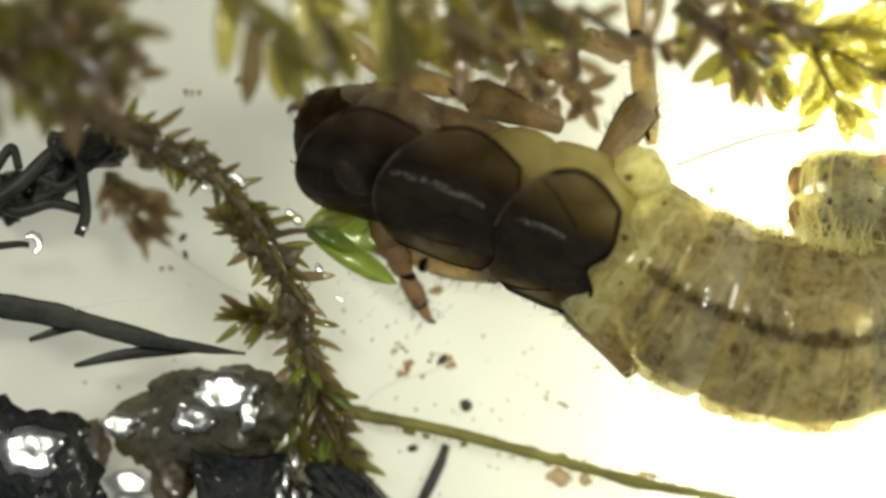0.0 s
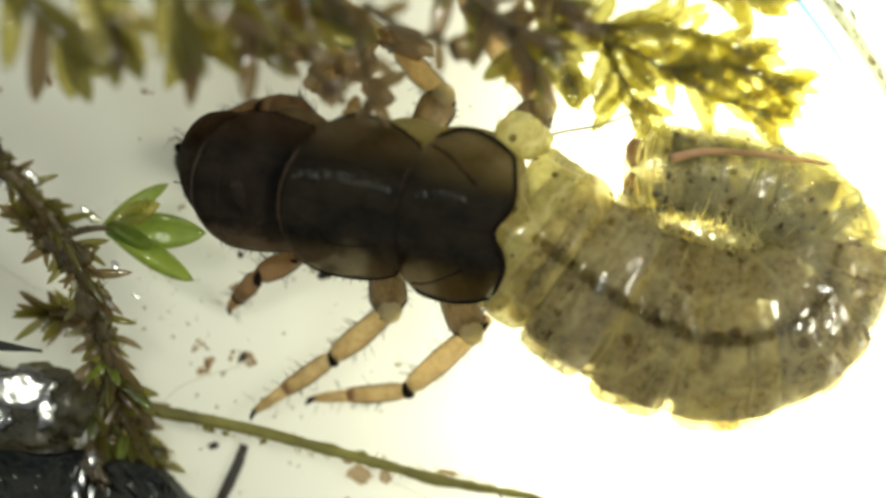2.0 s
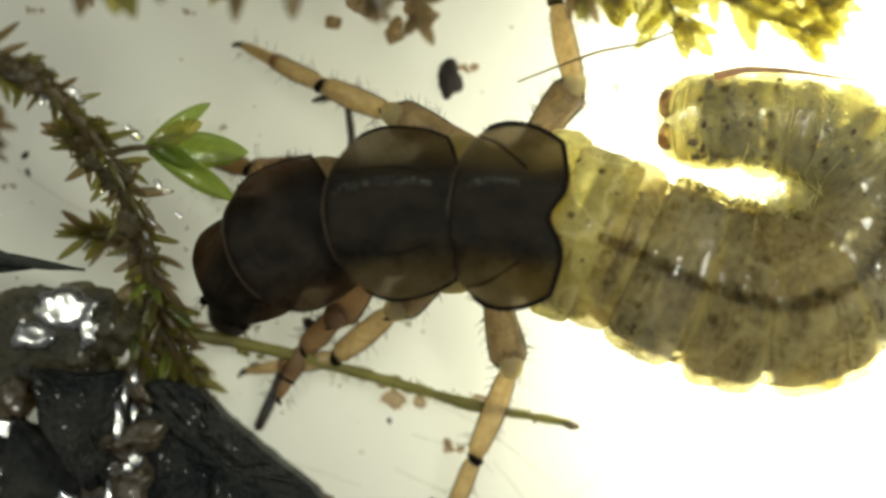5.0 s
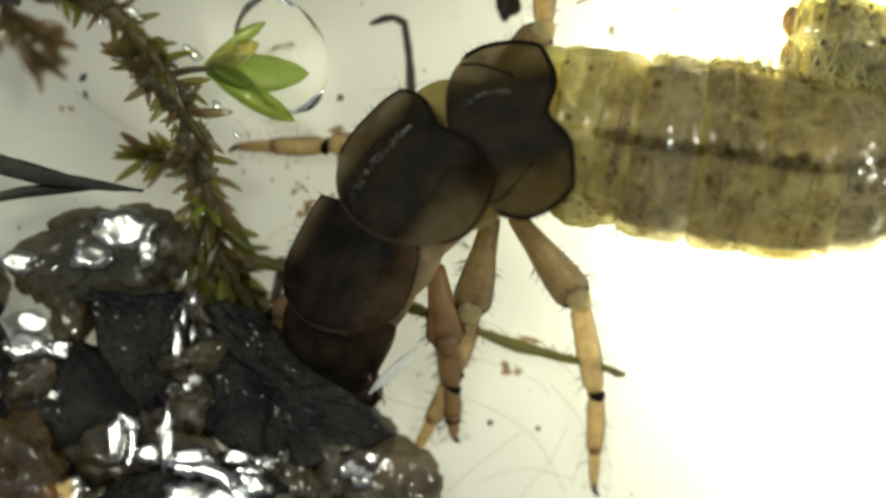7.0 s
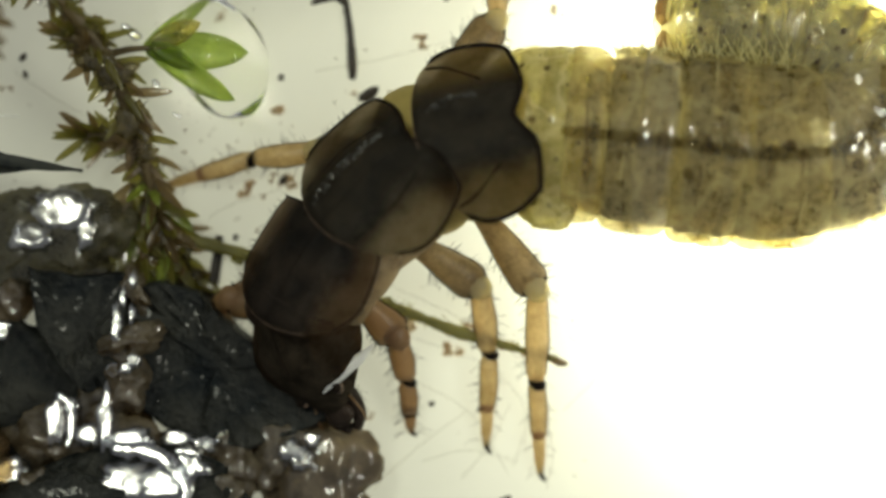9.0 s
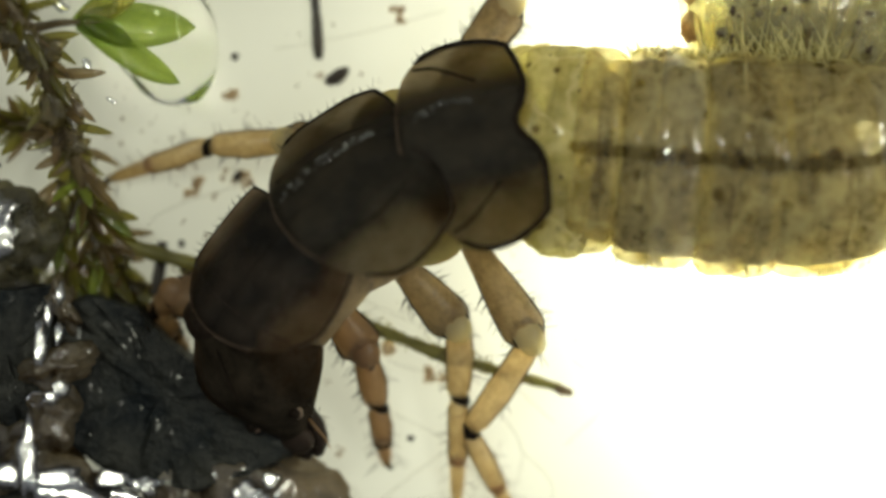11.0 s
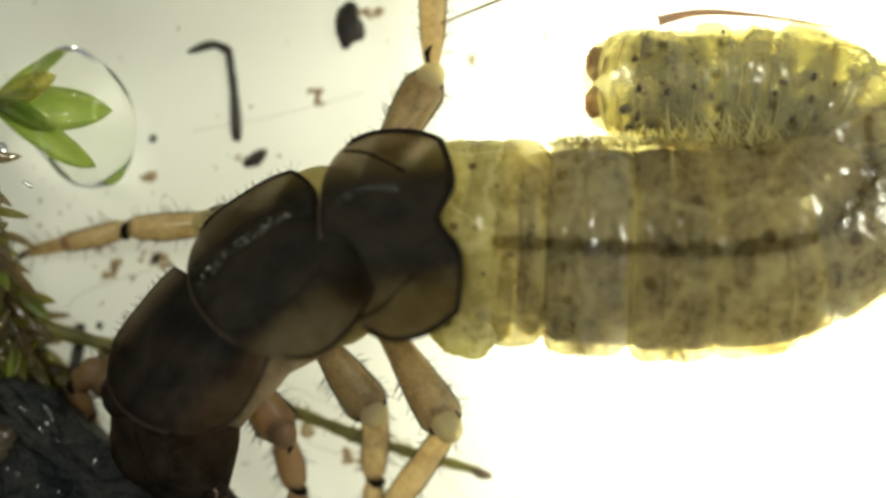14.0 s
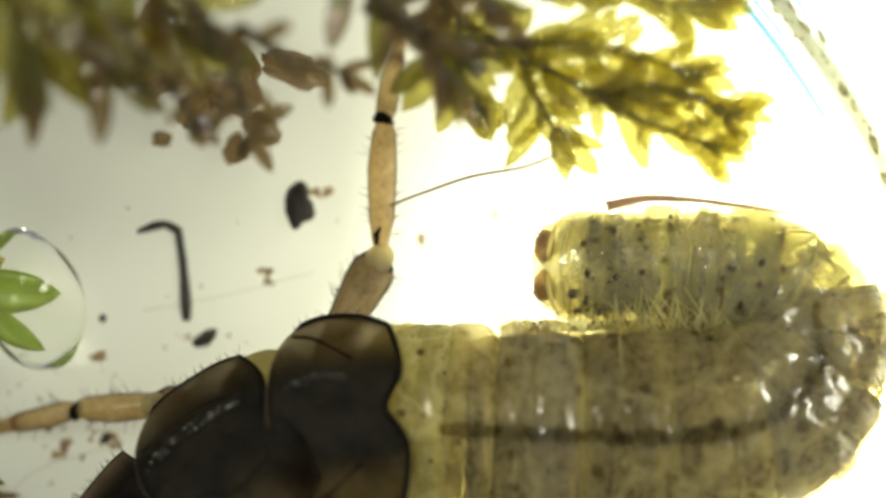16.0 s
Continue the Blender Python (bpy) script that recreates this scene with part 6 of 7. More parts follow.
def motions():
    spine(0.0, -46, (-3.582, 2.468), (-3.227, 2.307), (-2.422, 2.106), (-1.122, 1.597), (0.125, 1.060), (0.809, 0.551), (1.747, 0.102), (2.753, -0.079), (3.691, 0.202), (4.013, 0.873), (3.691, 1.442), (3.088, 1.610), (2.290, 1.610))
    spine(0.5, -46, (-2.920, 2.309), (-2.584, 1.806), (-1.814, 1.552), (-0.406, 1.324), (0.868, 0.895), (1.572, 0.432), (2.510, -0.071), (3.516, -0.218), (4.421, 0.130), (4.689, 0.801), (4.287, 1.371), (3.482, 1.672), (2.577, 1.733))
    spine(1.0, -44, (-2.748, 2.422), (-2.239, 2.120), (-1.300, 1.738), (-0.093, 1.282), (0.912, 0.772), (1.770, 0.176), (2.776, -0.226), (3.848, -0.260), (4.720, 0.209), (4.921, 0.947), (4.452, 1.450), (3.513, 1.698), (2.541, 1.765))
    spine(1.5, -38, (-2.808, 2.193), (-2.144, 2.019), (-1.206, 1.758), (0.115, 1.255), (1.154, 0.819), (1.978, 0.350), (2.984, -0.119), (3.989, -0.186), (4.827, 0.316), (5.028, 1.054), (4.526, 1.556), (3.587, 1.758), (2.649, 1.825))
    spine(2.0, -24, (-2.717, 2.026), (-2.121, 1.926), (-1.229, 1.832), (0.132, 1.564), (1.231, 1.376), (2.022, 0.773), (2.927, 0.169), (3.899, -0.099), (4.771, 0.203), (5.106, 0.907), (4.636, 1.510), (3.765, 1.812), (2.759, 1.912))
    spine(2.5, -21, (-2.682, 2.018), (-2.112, 1.938), (-1.180, 1.844), (0.154, 1.535), (1.300, 1.287), (2.091, 0.704), (2.929, 0.181), (3.834, -0.121), (4.672, 0.047), (5.242, 0.583), (5.208, 1.254), (4.471, 1.669), (3.532, 1.803), (2.728, 1.870))
    spine(3.0, -20, (-2.522, 2.072), (-2.140, 1.965), (-1.181, 1.885), (0.153, 1.536), (1.326, 1.187), (2.131, 0.597), (2.969, 0.061), (3.874, -0.240), (4.711, -0.073), (5.281, 0.463), (5.248, 1.167), (4.510, 1.603), (3.572, 1.771), (2.700, 1.818))
    spine(3.5, -20, (-2.489, 1.509), (-2.087, 1.455), (-1.523, 1.201), (-0.015, 0.852), (1.198, 0.503), (2.097, -0.033), (3.035, -0.355), (4.007, -0.449), (4.778, -0.167), (5.281, 0.436), (5.147, 1.140), (4.476, 1.509), (3.504, 1.656), (2.599, 1.676))
    spine(4.0, -16, (-2.621, 1.089), (-2.225, 1.008), (-1.555, 0.720), (-0.060, 0.459), (1.093, 0.217), (1.931, -0.265), (2.970, -0.667), (4.043, -0.755), (4.881, -0.352), (5.283, 0.419), (5.082, 1.089), (4.311, 1.424), (3.439, 1.478), (2.602, 1.505))
    spine(4.5, -6, (-2.497, 0.921), (-2.128, 0.935), (-1.297, 1.015), (0.191, 0.961), (1.371, 0.827), (2.196, 0.304), (3.134, -0.265), (4.106, -0.487), (4.911, -0.098), (5.246, 0.640), (4.844, 1.310), (3.972, 1.525), (2.631, 1.565))
    spine(5.0, 8, (-2.708, -1.012), (-2.279, -0.154), (-1.260, 0.342), (0.127, 0.422), (1.414, 0.315), (2.252, -0.034), (3.258, -0.496), (4.264, -0.630), (5.001, -0.194), (5.269, 0.543), (4.800, 1.213), (3.928, 1.482), (2.655, 1.535))
    spine(5.2, 9, (-2.738, -1.082), (-2.309, -0.224), (-1.290, 0.272), (0.097, 0.352), (1.384, 0.245), (2.252, -0.054), (3.258, -0.516), (4.264, -0.650), (5.001, -0.214), (5.269, 0.523), (4.800, 1.193), (3.928, 1.462), (2.655, 1.515))
    spine(7.3, 34, (-1.266, -3.067), (-1.819, -1.883), (-1.377, -0.871), (-0.508, 0.225), (0.679, 0.520), (1.734, 0.316), (2.739, 0.202), (3.745, 0.034), (4.683, 0.135), (5.085, 0.772), (4.750, 1.241), (4.281, 1.509), (3.476, 1.576))
    spine(7.5, 34, (-1.116, -3.217), (-1.719, -1.910), (-1.283, -0.904), (-0.358, 0.075), (0.829, 0.370), (1.734, 0.316), (2.739, 0.202), (3.745, 0.034), (4.683, 0.135), (5.085, 0.772), (4.750, 1.241), (4.281, 1.509), (3.476, 1.576))
    spine(8.0, 34, (-1.105, -3.371), (-1.708, -2.070), (-1.185, -1.065), (-0.180, 0.061), (0.960, 0.330), (1.831, 0.289), (2.837, 0.162), (3.842, 0.021), (4.781, 0.129), (5.183, 0.732), (4.647, 1.302), (3.775, 1.523), (2.569, 1.503))
    spine(8.2, 34, (-1.105, -3.371), (-1.708, -2.070), (-1.185, -1.065), (-0.180, 0.061), (0.960, 0.330), (1.831, 0.289), (2.837, 0.162), (3.842, 0.021), (4.781, 0.129), (5.183, 0.732), (4.647, 1.302), (3.775, 1.523), (2.569, 1.503))
    spine(10.3, 34, (-1.181, -3.215), (-1.786, -1.986), (-1.062, -1.018), (-0.017, -0.305), (1.064, 0.015), (1.895, -0.104), (2.845, -0.204), (3.795, -0.264), (4.685, -0.145), (5.160, 0.419), (4.685, 1.072), (3.795, 1.310), (2.726, 1.339))
    spine(10.5, 34, (-1.181, -3.215), (-1.786, -1.986), (-1.062, -1.018), (-0.017, -0.305), (1.064, 0.015), (1.895, -0.104), (2.845, -0.204), (3.795, -0.264), (4.685, -0.145), (5.160, 0.419), (4.685, 1.072), (3.795, 1.310), (2.726, 1.339))
    spine(12.5, 34, (-1.229, -3.147), (-1.775, -1.936), (-1.036, -0.997), (0.034, -0.252), (1.097, -0.133), (1.756, -0.182), (2.552, -0.217), (3.405, -0.251), (4.145, -0.228), (4.770, -0.091), (5.225, 0.341), (5.294, 0.841), (4.884, 1.251), (4.258, 1.387), (3.462, 1.410), (2.581, 1.433))
    spine(16.0, 34, (-1.229, -3.147), (-1.775, -1.936), (-1.036, -0.997), (0.034, -0.252), (1.097, -0.133), (1.756, -0.182), (2.552, -0.217), (3.405, -0.251), (4.145, -0.228), (4.770, -0.091), (5.225, 0.341), (5.294, 0.841), (4.884, 1.251), (4.258, 1.387), (3.462, 1.410), (2.581, 1.433))
    limb(0.0, "near hind", (-0.183, 0.196), (-0.447, 0.532), (-0.919, 0.734), (-1.255, 1.007))
    limb(0.5, "near hind", (0.609, 0.125), (0.342, 0.394), (-0.132, 0.665), (-0.472, 0.871))
    limb(1.0, "near hind", (0.637, -0.066), (0.844, -0.396), (0.494, -0.775), (-0.530, -1.107))
    limb(1.5, "near hind", (0.778, 0.039), (0.985, -0.372), (0.410, -0.970), (-0.683, -1.071))
    limb(2.0, "near hind", (0.649, 0.433), (0.853, -0.045), (0.057, -0.743), (-1.028, -0.843))
    limb(2.5, "near hind", (0.645, 0.376), (0.812, -0.171), (-0.110, -0.809), (-1.228, -0.787))
    limb(3.0, "near hind", (0.581, 0.290), (0.679, -0.255), (-0.244, -0.908), (-1.296, -0.761))
    limb(3.5, "near hind", (0.411, -0.314), (0.305, -0.659), (-0.667, -1.061), (-1.694, -0.691))
    limb(4.0, "near hind", (0.485, -0.733), (0.312, -0.840), (-0.713, -1.030), (-1.752, -0.650))
    limb(4.5, "near hind", (0.560, -0.172), (0.850, -0.990), (0.451, -0.690), (-0.544, -1.006))
    limb(5.0, "near hind", (0.649, -0.669), (0.821, -1.418), (0.368, -2.548), (0.007, -3.420))
    limb(5.2, "near hind", (0.549, -0.723), (0.722, -1.506), (0.248, -2.568), (-0.092, -3.440))
    limb(7.3, "near hind", (0.470, -0.968), (0.951, -1.564), (1.196, -2.725), (1.203, -3.874))
    limb(7.5, "near hind", (0.470, -0.968), (0.951, -1.564), (1.196, -2.725), (1.203, -3.874))
    limb(8.0, "near hind", (0.667, -0.974), (1.146, -1.584), (1.356, -2.711), (1.204, -3.914))
    limb(8.2, "near hind", (0.667, -0.974), (1.146, -1.584), (1.356, -2.711), (1.204, -3.914))
    limb(10.3, "near hind", (0.686, -1.274), (1.112, -1.968), (0.560, -2.928), (1.001, -3.860))
    limb(12.5, "near hind", (0.649, -1.331), (1.114, -2.082), (0.424, -3.014), (0.894, -3.874))
    limb(16.0, "near hind", (0.649, -1.331), (1.114, -2.082), (0.424, -3.014), (0.894, -3.874))
    limb(0.0, "near middle", (-1.197, 0.872), (-1.465, 0.735), (-2.145, 0.836), (-2.352, 1.007))
    limb(0.5, "near middle", (-0.540, 0.666), (-0.948, 0.666), (-1.767, 0.597), (-2.323, 0.665))
    limb(1.0, "near middle", (0.097, 0.474), (-0.106, 0.256), (-0.651, 0.110), (-1.668, 0.024))
    limb(1.5, "near middle", (0.238, 0.445), (-0.067, 0.239), (-0.816, 0.188), (-1.917, 0.183))
    limb(2.0, "near middle", (-0.196, 0.838), (-0.131, 0.227), (-0.849, -0.355), (-1.885, -1.069))
    limb(2.5, "near middle", (-0.234, 0.815), (-0.240, 0.271), (-1.016, -0.312), (-2.037, -1.061))
    limb(3.0, "near middle", (-0.332, 0.797), (-0.359, 0.220), (-1.164, -0.308), (-2.091, -1.056))
    limb(3.5, "near middle", (-0.670, 0.092), (-1.086, -0.082), (-2.016, -0.291), (-2.962, -0.163))
    limb(4.0, "near middle", (-0.191, -0.327), (-0.468, -0.738), (-1.156, -0.914), (-2.128, -1.164))
    limb(4.5, "near middle", (-0.393, 0.065), (-0.635, -0.311), (-1.389, -1.065), (-2.326, -1.486))
    limb(5.0, "near middle", (-0.264, -0.466), (-0.570, -0.726), (-1.322, -1.322), (-2.323, -1.467))
    limb(5.2, "near middle", (-0.329, -0.520), (-0.622, -0.760), (-1.387, -1.342), (-2.320, -1.466))
    limb(7.3, "near middle", (-0.240, -1.137), (-0.354, -1.748), (-0.510, -2.500), (-0.954, -3.552))
    limb(7.5, "near middle", (-0.240, -1.137), (-0.354, -1.748), (-0.510, -2.500), (-0.954, -3.552))
    limb(8.0, "near middle", (-0.010, -1.245), (0.466, -1.550), (0.606, -2.370), (0.554, -3.517))
    limb(8.2, "near middle", (-0.010, -1.245), (0.466, -1.550), (0.606, -2.370), (0.554, -3.517))
    limb(10.3, "near middle", (-0.094, -1.424), (0.388, -1.877), (0.409, -2.650), (0.411, -3.708))
    limb(12.5, "near middle", (-0.040, -1.388), (0.352, -1.938), (0.337, -2.638), (0.269, -3.699))
    limb(16.0, "near middle", (-0.040, -1.388), (0.352, -1.938), (0.337, -2.638), (0.269, -3.699))
    limb(0.0, "near fore", (-2.549, 1.142), (-2.483, 0.973), (-2.363, 0.666), (-2.181, 0.322))
    limb(0.5, "near fore", (-2.028, 0.869), (-2.135, 0.801), (-2.516, 0.733), (-2.939, 0.871))
    limb(1.0, "near fore", (-1.593, 1.218), (-1.803, 1.219), (-2.082, 1.153), (-2.436, 1.291))
    limb(1.5, "near fore", (-1.486, 1.121), (-1.661, 0.965), (-1.906, 0.815), (-2.225, 0.656))
    limb(2.0, "near fore", (-0.906, 1.142), (-1.115, 0.953), (-1.735, 0.633), (-2.125, 0.199))
    limb(2.5, "near fore", (-0.910, 1.119), (-1.122, 0.983), (-1.575, 0.642), (-2.003, 0.193))
    limb(3.0, "near fore", (-1.211, 1.169), (-1.425, 1.000), (-1.879, 0.659), (-2.344, 0.397))
    limb(3.5, "near fore", (-1.684, 0.295), (-1.934, 0.257), (-2.357, 0.356), (-2.633, 0.502))
    limb(4.0, "near fore", (-1.341, -0.260), (-1.588, -0.671), (-1.871, -0.812), (-2.128, -1.026))
    limb(4.5, "near fore", (-0.833, 0.301), (-1.042, 0.164), (-1.662, -0.213), (-1.949, -0.609))
    limb(5.0, "near fore", (-0.973, -0.466), (-1.283, -0.808), (-1.697, -1.220), (-2.255, -2.323))
    limb(5.2, "near fore", (-1.039, -0.554), (-1.348, -0.895), (-1.762, -1.444), (-2.285, -2.309))
    limb(7.3, "near fore", (-0.680, -1.780), (-0.612, -2.122), (-0.544, -2.671), (-0.475, -3.258))
    limb(7.5, "near fore", (-0.680, -1.780), (-0.612, -2.122), (-0.544, -2.671), (-0.475, -3.258))
    limb(8.0, "near fore", (-0.755, -2.023), (-0.533, -2.230), (-0.404, -2.813), (-0.371, -3.414))
    limb(8.2, "near fore", (-0.755, -2.023), (-0.533, -2.230), (-0.404, -2.813), (-0.371, -3.414))
    limb(10.3, "near fore", (-0.784, -1.904), (-0.594, -2.179), (-0.476, -2.728), (-0.380, -3.361))
    limb(12.5, "near fore", (-0.787, -1.819), (-0.600, -2.111), (-0.457, -2.725), (-0.361, -3.337))
    limb(16.0, "near fore", (-0.787, -1.819), (-0.600, -2.111), (-0.457, -2.725), (-0.361, -3.337))
    limb(0.0, "far hind", (0.155, 2.224), (0.537, 2.805), (0.444, 3.596), (0.389, 4.571))
    limb(0.5, "far hind", (0.676, 2.187), (0.851, 3.007), (0.788, 3.868), (0.624, 4.571))
    limb(1.0, "far hind", (0.942, 1.995), (1.625, 2.611), (0.848, 3.435), (0.511, 4.307))
    limb(1.5, "far hind", (0.947, 2.067), (1.203, 2.411), (0.240, 2.586), (-0.443, 2.698))
    limb(2.0, "far hind", (1.392, 2.359), (1.735, 2.670), (0.943, 3.665), (0.616, 4.400))
    limb(2.5, "far hind", (1.456, 2.370), (1.728, 2.680), (0.742, 3.585), (0.362, 4.202))
    limb(3.0, "far hind", (1.493, 2.318), (1.697, 2.629), (0.744, 3.623), (0.363, 4.427))
    limb(3.5, "far hind", (1.054, 1.680), (1.425, 2.225), (0.948, 3.456), (0.807, 4.326))
    limb(4.0, "far hind", (1.025, 1.295), (1.432, 1.739), (1.038, 3.174), (0.921, 4.114))
    limb(4.5, "far hind", (1.432, 1.755), (1.741, 2.200), (1.220, 3.296), (0.964, 4.134))
    limb(5.0, "far hind", (1.224, 1.494), (1.588, 1.975), (1.369, 3.005), (1.001, 3.845))
    limb(5.2, "far hind", (1.124, 1.460), (1.482, 1.921), (1.304, 2.917), (0.970, 3.825))
    limb(7.3, "far hind", (0.064, 1.198), (0.475, 1.684), (0.514, 2.924), (0.415, 4.035))
    limb(7.5, "far hind", (0.064, 1.198), (0.475, 1.684), (0.514, 2.924), (0.415, 4.035))
    limb(8.0, "far hind", (0.261, 1.225), (0.602, 1.644), (0.606, 2.884), (0.506, 3.995))
    limb(8.2, "far hind", (0.261, 1.225), (0.602, 1.644), (0.606, 2.884), (0.506, 3.995))
    limb(10.3, "far hind", (0.476, 0.946), (0.841, 1.379), (0.875, 2.632), (0.909, 3.620))
    limb(12.5, "far hind", (0.580, 0.909), (0.929, 1.524), (0.974, 2.956), (1.127, 3.800))
    limb(16.0, "far hind", (0.580, 0.909), (0.929, 1.524), (0.974, 2.956), (1.127, 3.800))
    limb(0.0, "far middle", (-1.129, 2.697), (-1.601, 2.873), (-2.622, 3.153), (-3.174, 3.611))
    limb(0.5, "far middle", (-0.811, 2.390), (-0.982, 2.600), (-1.222, 2.914), (-1.774, 3.338))
    limb(1.0, "far middle", (0.435, 2.367), (0.573, 2.645), (-0.038, 3.333), (-0.585, 3.827))
    limb(1.5, "far middle", (0.373, 2.372), (0.476, 2.716), (0.002, 3.404), (-0.512, 3.863))
    limb(2.0, "far middle", (0.344, 2.494), (0.513, 2.806), (-0.066, 3.426), (-0.617, 3.852))
    limb(2.5, "far middle", (0.374, 2.471), (0.642, 2.782), (-0.042, 3.503), (-0.529, 3.928))
    limb(3.0, "far middle", (0.378, 2.487), (0.577, 2.765), (-0.005, 3.623), (-0.460, 4.016))
    limb(3.5, "far middle", (0.006, 1.714), (-0.543, 1.920), (-1.164, 2.400), (-1.660, 2.647))
    limb(4.0, "far middle", (-0.191, 1.498), (-0.706, 1.739), (-1.428, 2.084), (-1.889, 2.263))
    limb(4.5, "far middle", (-0.123, 1.924), (-0.669, 2.064), (-1.355, 2.151), (-1.983, 2.249))
    limb(5.0, "far middle", (-0.297, 1.494), (-0.604, 1.622), (-1.478, 1.996), (-2.049, 2.282))
    limb(5.2, "far middle", (-0.397, 1.406), (-0.703, 1.548), (-1.578, 1.929), (-2.148, 2.180))
    limb(7.3, "far middle", (-0.815, 0.216), (-1.292, 0.291), (-2.127, 0.229), (-2.974, 0.214))
    limb(7.5, "far middle", (-0.815, 0.216), (-1.292, 0.291), (-2.127, 0.229), (-2.974, 0.214))
    limb(8.0, "far middle", (-1.059, -0.060), (-1.539, -0.021), (-2.328, -0.118), (-3.021, -0.319))
    limb(8.2, "far middle", (-1.059, -0.060), (-1.539, -0.021), (-2.328, -0.118), (-3.021, -0.319))
    limb(10.3, "far middle", (-0.964, -0.074), (-1.451, 0.004), (-2.232, -0.033), (-2.891, -0.272))
    limb(12.5, "far middle", (-0.930, -0.067), (-1.367, 0.012), (-2.214, -0.035), (-2.958, -0.215))
    limb(16.0, "far middle", (-0.930, -0.067), (-1.367, 0.012), (-2.214, -0.035), (-2.958, -0.215))
    limb(0.0, "far fore", (-2.481, 2.764), (-2.755, 2.839), (-3.167, 2.846), (-3.448, 2.789))
    limb(0.5, "far fore", (-1.487, 2.356), (-1.830, 2.532), (-2.210, 2.709), (-2.597, 2.721))
    limb(1.0, "far fore", (-1.391, 2.502), (-1.667, 2.645), (-1.945, 2.720), (-2.230, 2.594))
    limb(1.5, "far fore", (-0.979, 2.473), (-1.186, 2.580), (-1.600, 2.655), (-1.883, 2.596))
    limb(2.0, "far fore", (-1.143, 2.461), (-1.421, 2.670), (-1.701, 2.711), (-1.919, 2.618))
    limb(2.5, "far fore", (-1.113, 2.404), (-1.326, 2.646), (-1.677, 2.720), (-1.968, 2.660))
    limb(3.0, "far fore", (-1.109, 2.420), (-1.391, 2.697), (-1.743, 2.772), (-1.967, 2.679))
    limb(3.5, "far fore", (-1.211, 1.985), (-1.459, 2.395), (-1.675, 2.591), (-2.003, 2.393))
    limb(4.0, "far fore", (-1.273, 1.566), (-1.486, 1.874), (-1.769, 2.152), (-1.991, 2.229))
    limb(4.5, "far fore", (-1.340, 1.856), (-1.551, 2.030), (-1.764, 2.104), (-1.915, 2.146))
    limb(5.0, "far fore", (-1.785, 0.852), (-1.995, 0.943), (-2.344, 0.981), (-2.734, 1.069))
    limb(5.2, "far fore", (-1.783, 0.798), (-1.993, 0.923), (-2.375, 1.009), (-2.799, 1.138))
    limb(7.3, "far fore", (-2.304, -1.712), (-2.583, -1.782), (-2.796, -1.852), (-2.598, -2.128))
    limb(7.5, "far fore", (-2.304, -1.712), (-2.583, -1.782), (-2.796, -1.852), (-2.598, -2.128))
    limb(8.0, "far fore", (-2.277, -1.854), (-2.490, -1.836), (-2.738, -1.926), (-2.576, -2.168))
    limb(8.2, "far fore", (-2.277, -1.854), (-2.490, -1.836), (-2.738, -1.926), (-2.576, -2.168))
    limb(10.3, "far fore", (-2.344, -1.664), (-2.536, -1.576), (-2.759, -1.729), (-2.587, -1.974))
    limb(12.5, "far fore", (-2.251, -1.589), (-2.492, -1.505), (-2.764, -1.623), (-2.637, -1.890))
    limb(16.0, "far fore", (-2.251, -1.589), (-2.492, -1.505), (-2.764, -1.623), (-2.637, -1.890))
    walk(head, BODY_ROWS["head"])
    for name, plate in thorax.items():
        walk(plate, BODY_ROWS[name])
    for k, seg in enumerate(abdomen):
        walk(seg, BODY_ROWS[k])
    for name, (pieces, _) in legs.items():
        for piece, rows in zip(pieces, LEG_ROWS[name]):
            walk(piece, rows)
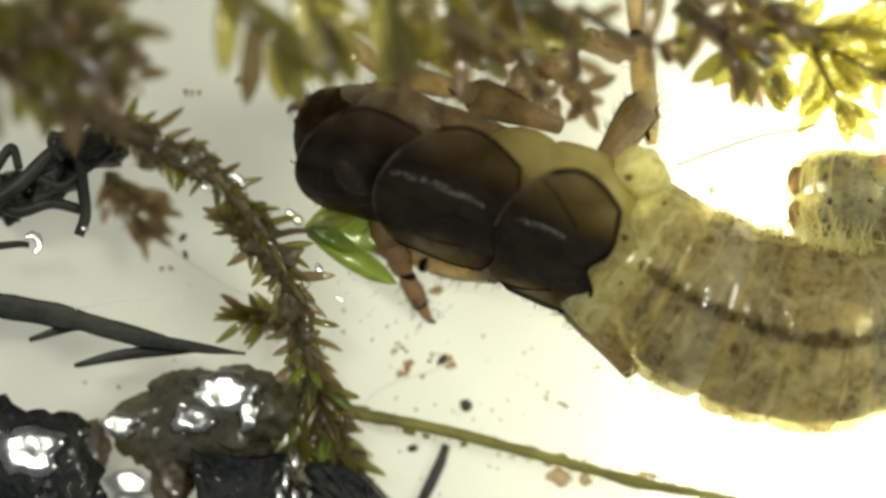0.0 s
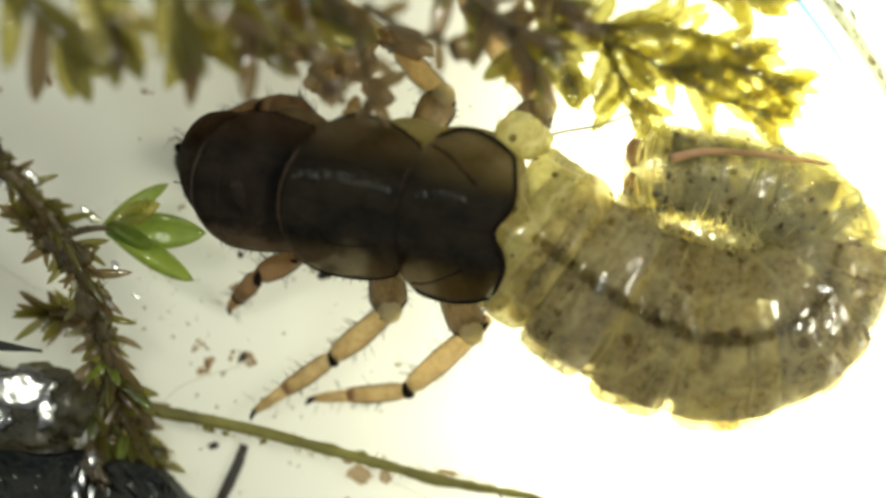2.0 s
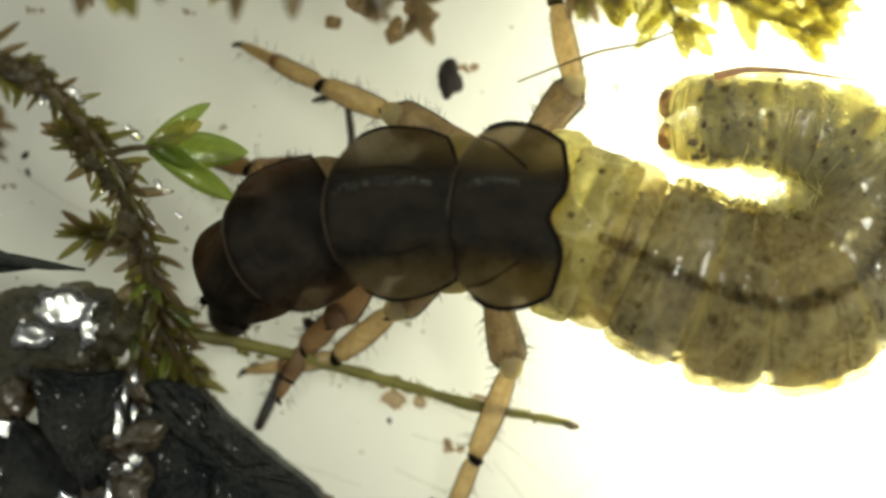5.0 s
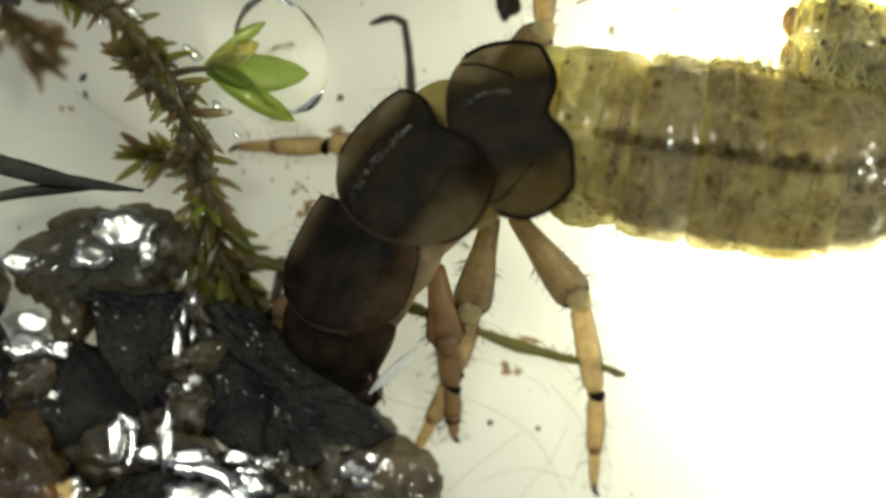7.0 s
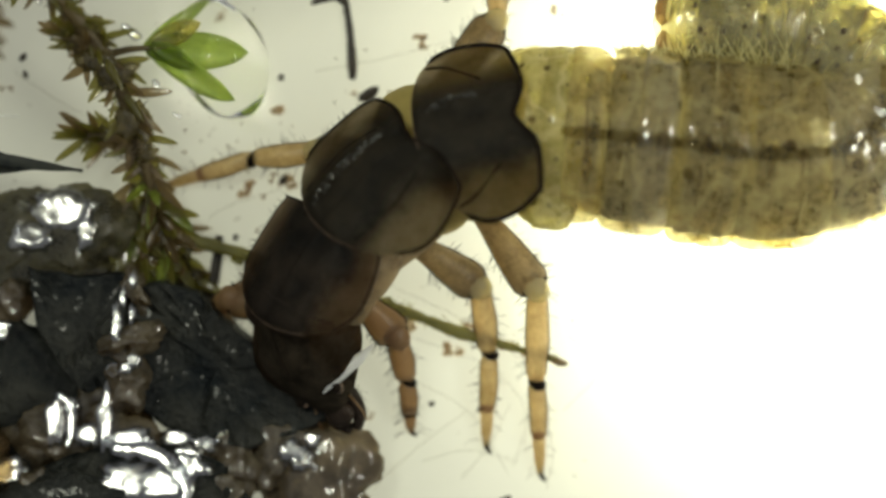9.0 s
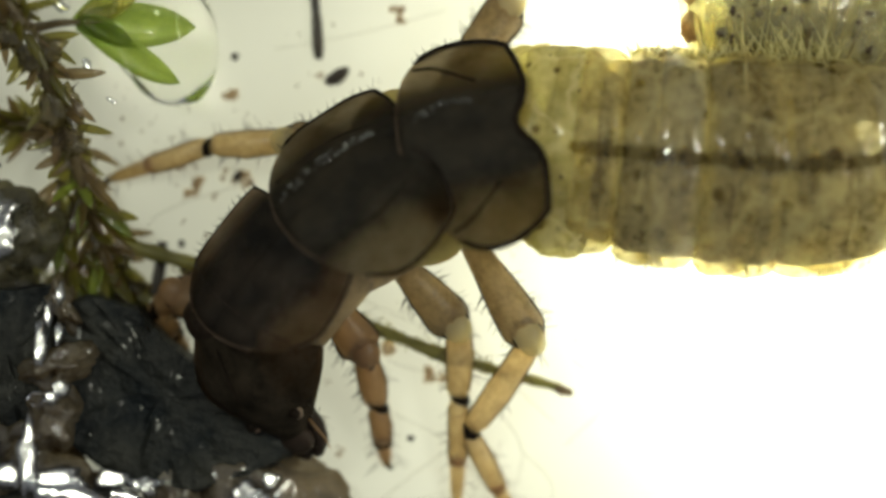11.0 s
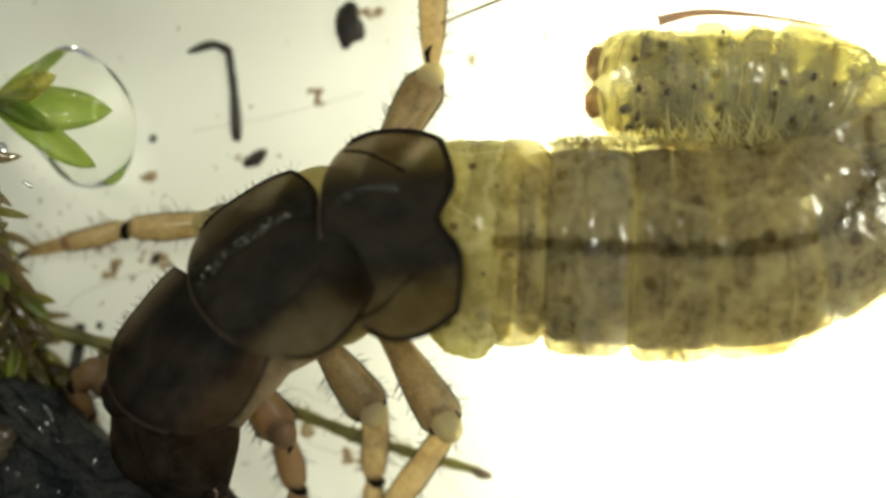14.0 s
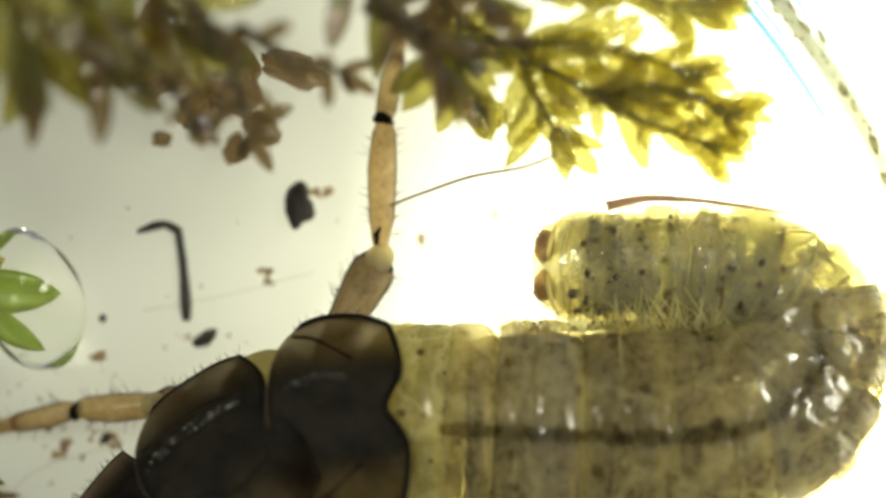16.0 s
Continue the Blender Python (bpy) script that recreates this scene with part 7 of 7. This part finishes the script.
    walk(twig, [(0.0, flat(-3.133, -0.969, 0.300, -12.600)), (3.5, flat(-3.133, -0.969, 0.300, -12.600)), (4.5, flat(-3.202, -0.990, 0.300, -13.000)), (5.2, flat(-3.222, -1.004, 0.300, -13.200)), (7.3, flat(-3.284, -1.004, 0.300, -17.200)), (10.3, flat(-3.222, -1.017, 0.300, -18.000)), (16.0, flat(-3.202, -1.017, 0.300, -18.200))])
    walk(rod, [(0.0, flat(-2.030, -1.762, 0.070, -112.000)), (3.5, flat(-2.071, -1.817, 0.070, -112.000)), (5.2, flat(-2.105, -1.831, 0.070, -110.000)), (7.3, flat(-2.750, -1.433, 0.070, -97.000)), (16.0, flat(-2.750, -1.433, 0.070, -97.000))])
    walk(mosses['right'], [(0.0, flat(2.513, 3.028, 0.0, 0.0)), (5.2, flat(2.513, 3.028, 0.0, 0.0)), (8.2, flat(2.479, 3.056, 0.0, 0.0)), (10.5, flat(2.458, 3.097, 0.0, 0.0)), (16.0, flat(2.445, 3.111, 0.0, 0.0))])
    walk(mosses['rightdark'], [(0.0, flat(1.071, 4.058, 0.0, 0.0)), (5.2, flat(1.071, 4.058, 0.0, 0.0)), (8.2, flat(1.071, 4.230, 0.0, 0.0)), (10.5, flat(1.140, 4.264, 0.0, 0.0)), (16.0, flat(1.140, 4.264, 0.0, 0.0))])
    walk(drop, [(0.0, flat(-3.143, 5.006, 2.800, -30.000)), (5.0, flat(-3.143, 5.006, 2.800, -30.000)), (7.3, flat(-2.611, 1.197, 0.500, -68.000)), (10.3, flat(-2.645, 1.095, 0.500, -68.000)), (16.0, flat(-2.645, 1.095, 0.500, -68.000))])
    walk(sliver, [(0.0, flat(-2.475, -3.121, 0.500, 40.000)), (5.2, flat(-2.475, -3.121, 0.500, 40.000)), (7.3, flat(-1.080, -2.327, 1.500, 43.000)), (8.2, flat(-0.907, -2.473, 1.500, 36.000)), (10.3, flat(-1.526, -2.650, 0.400, 60.000)), (16.0, flat(-1.526, -2.650, 0.400, 60.000))])


motions()
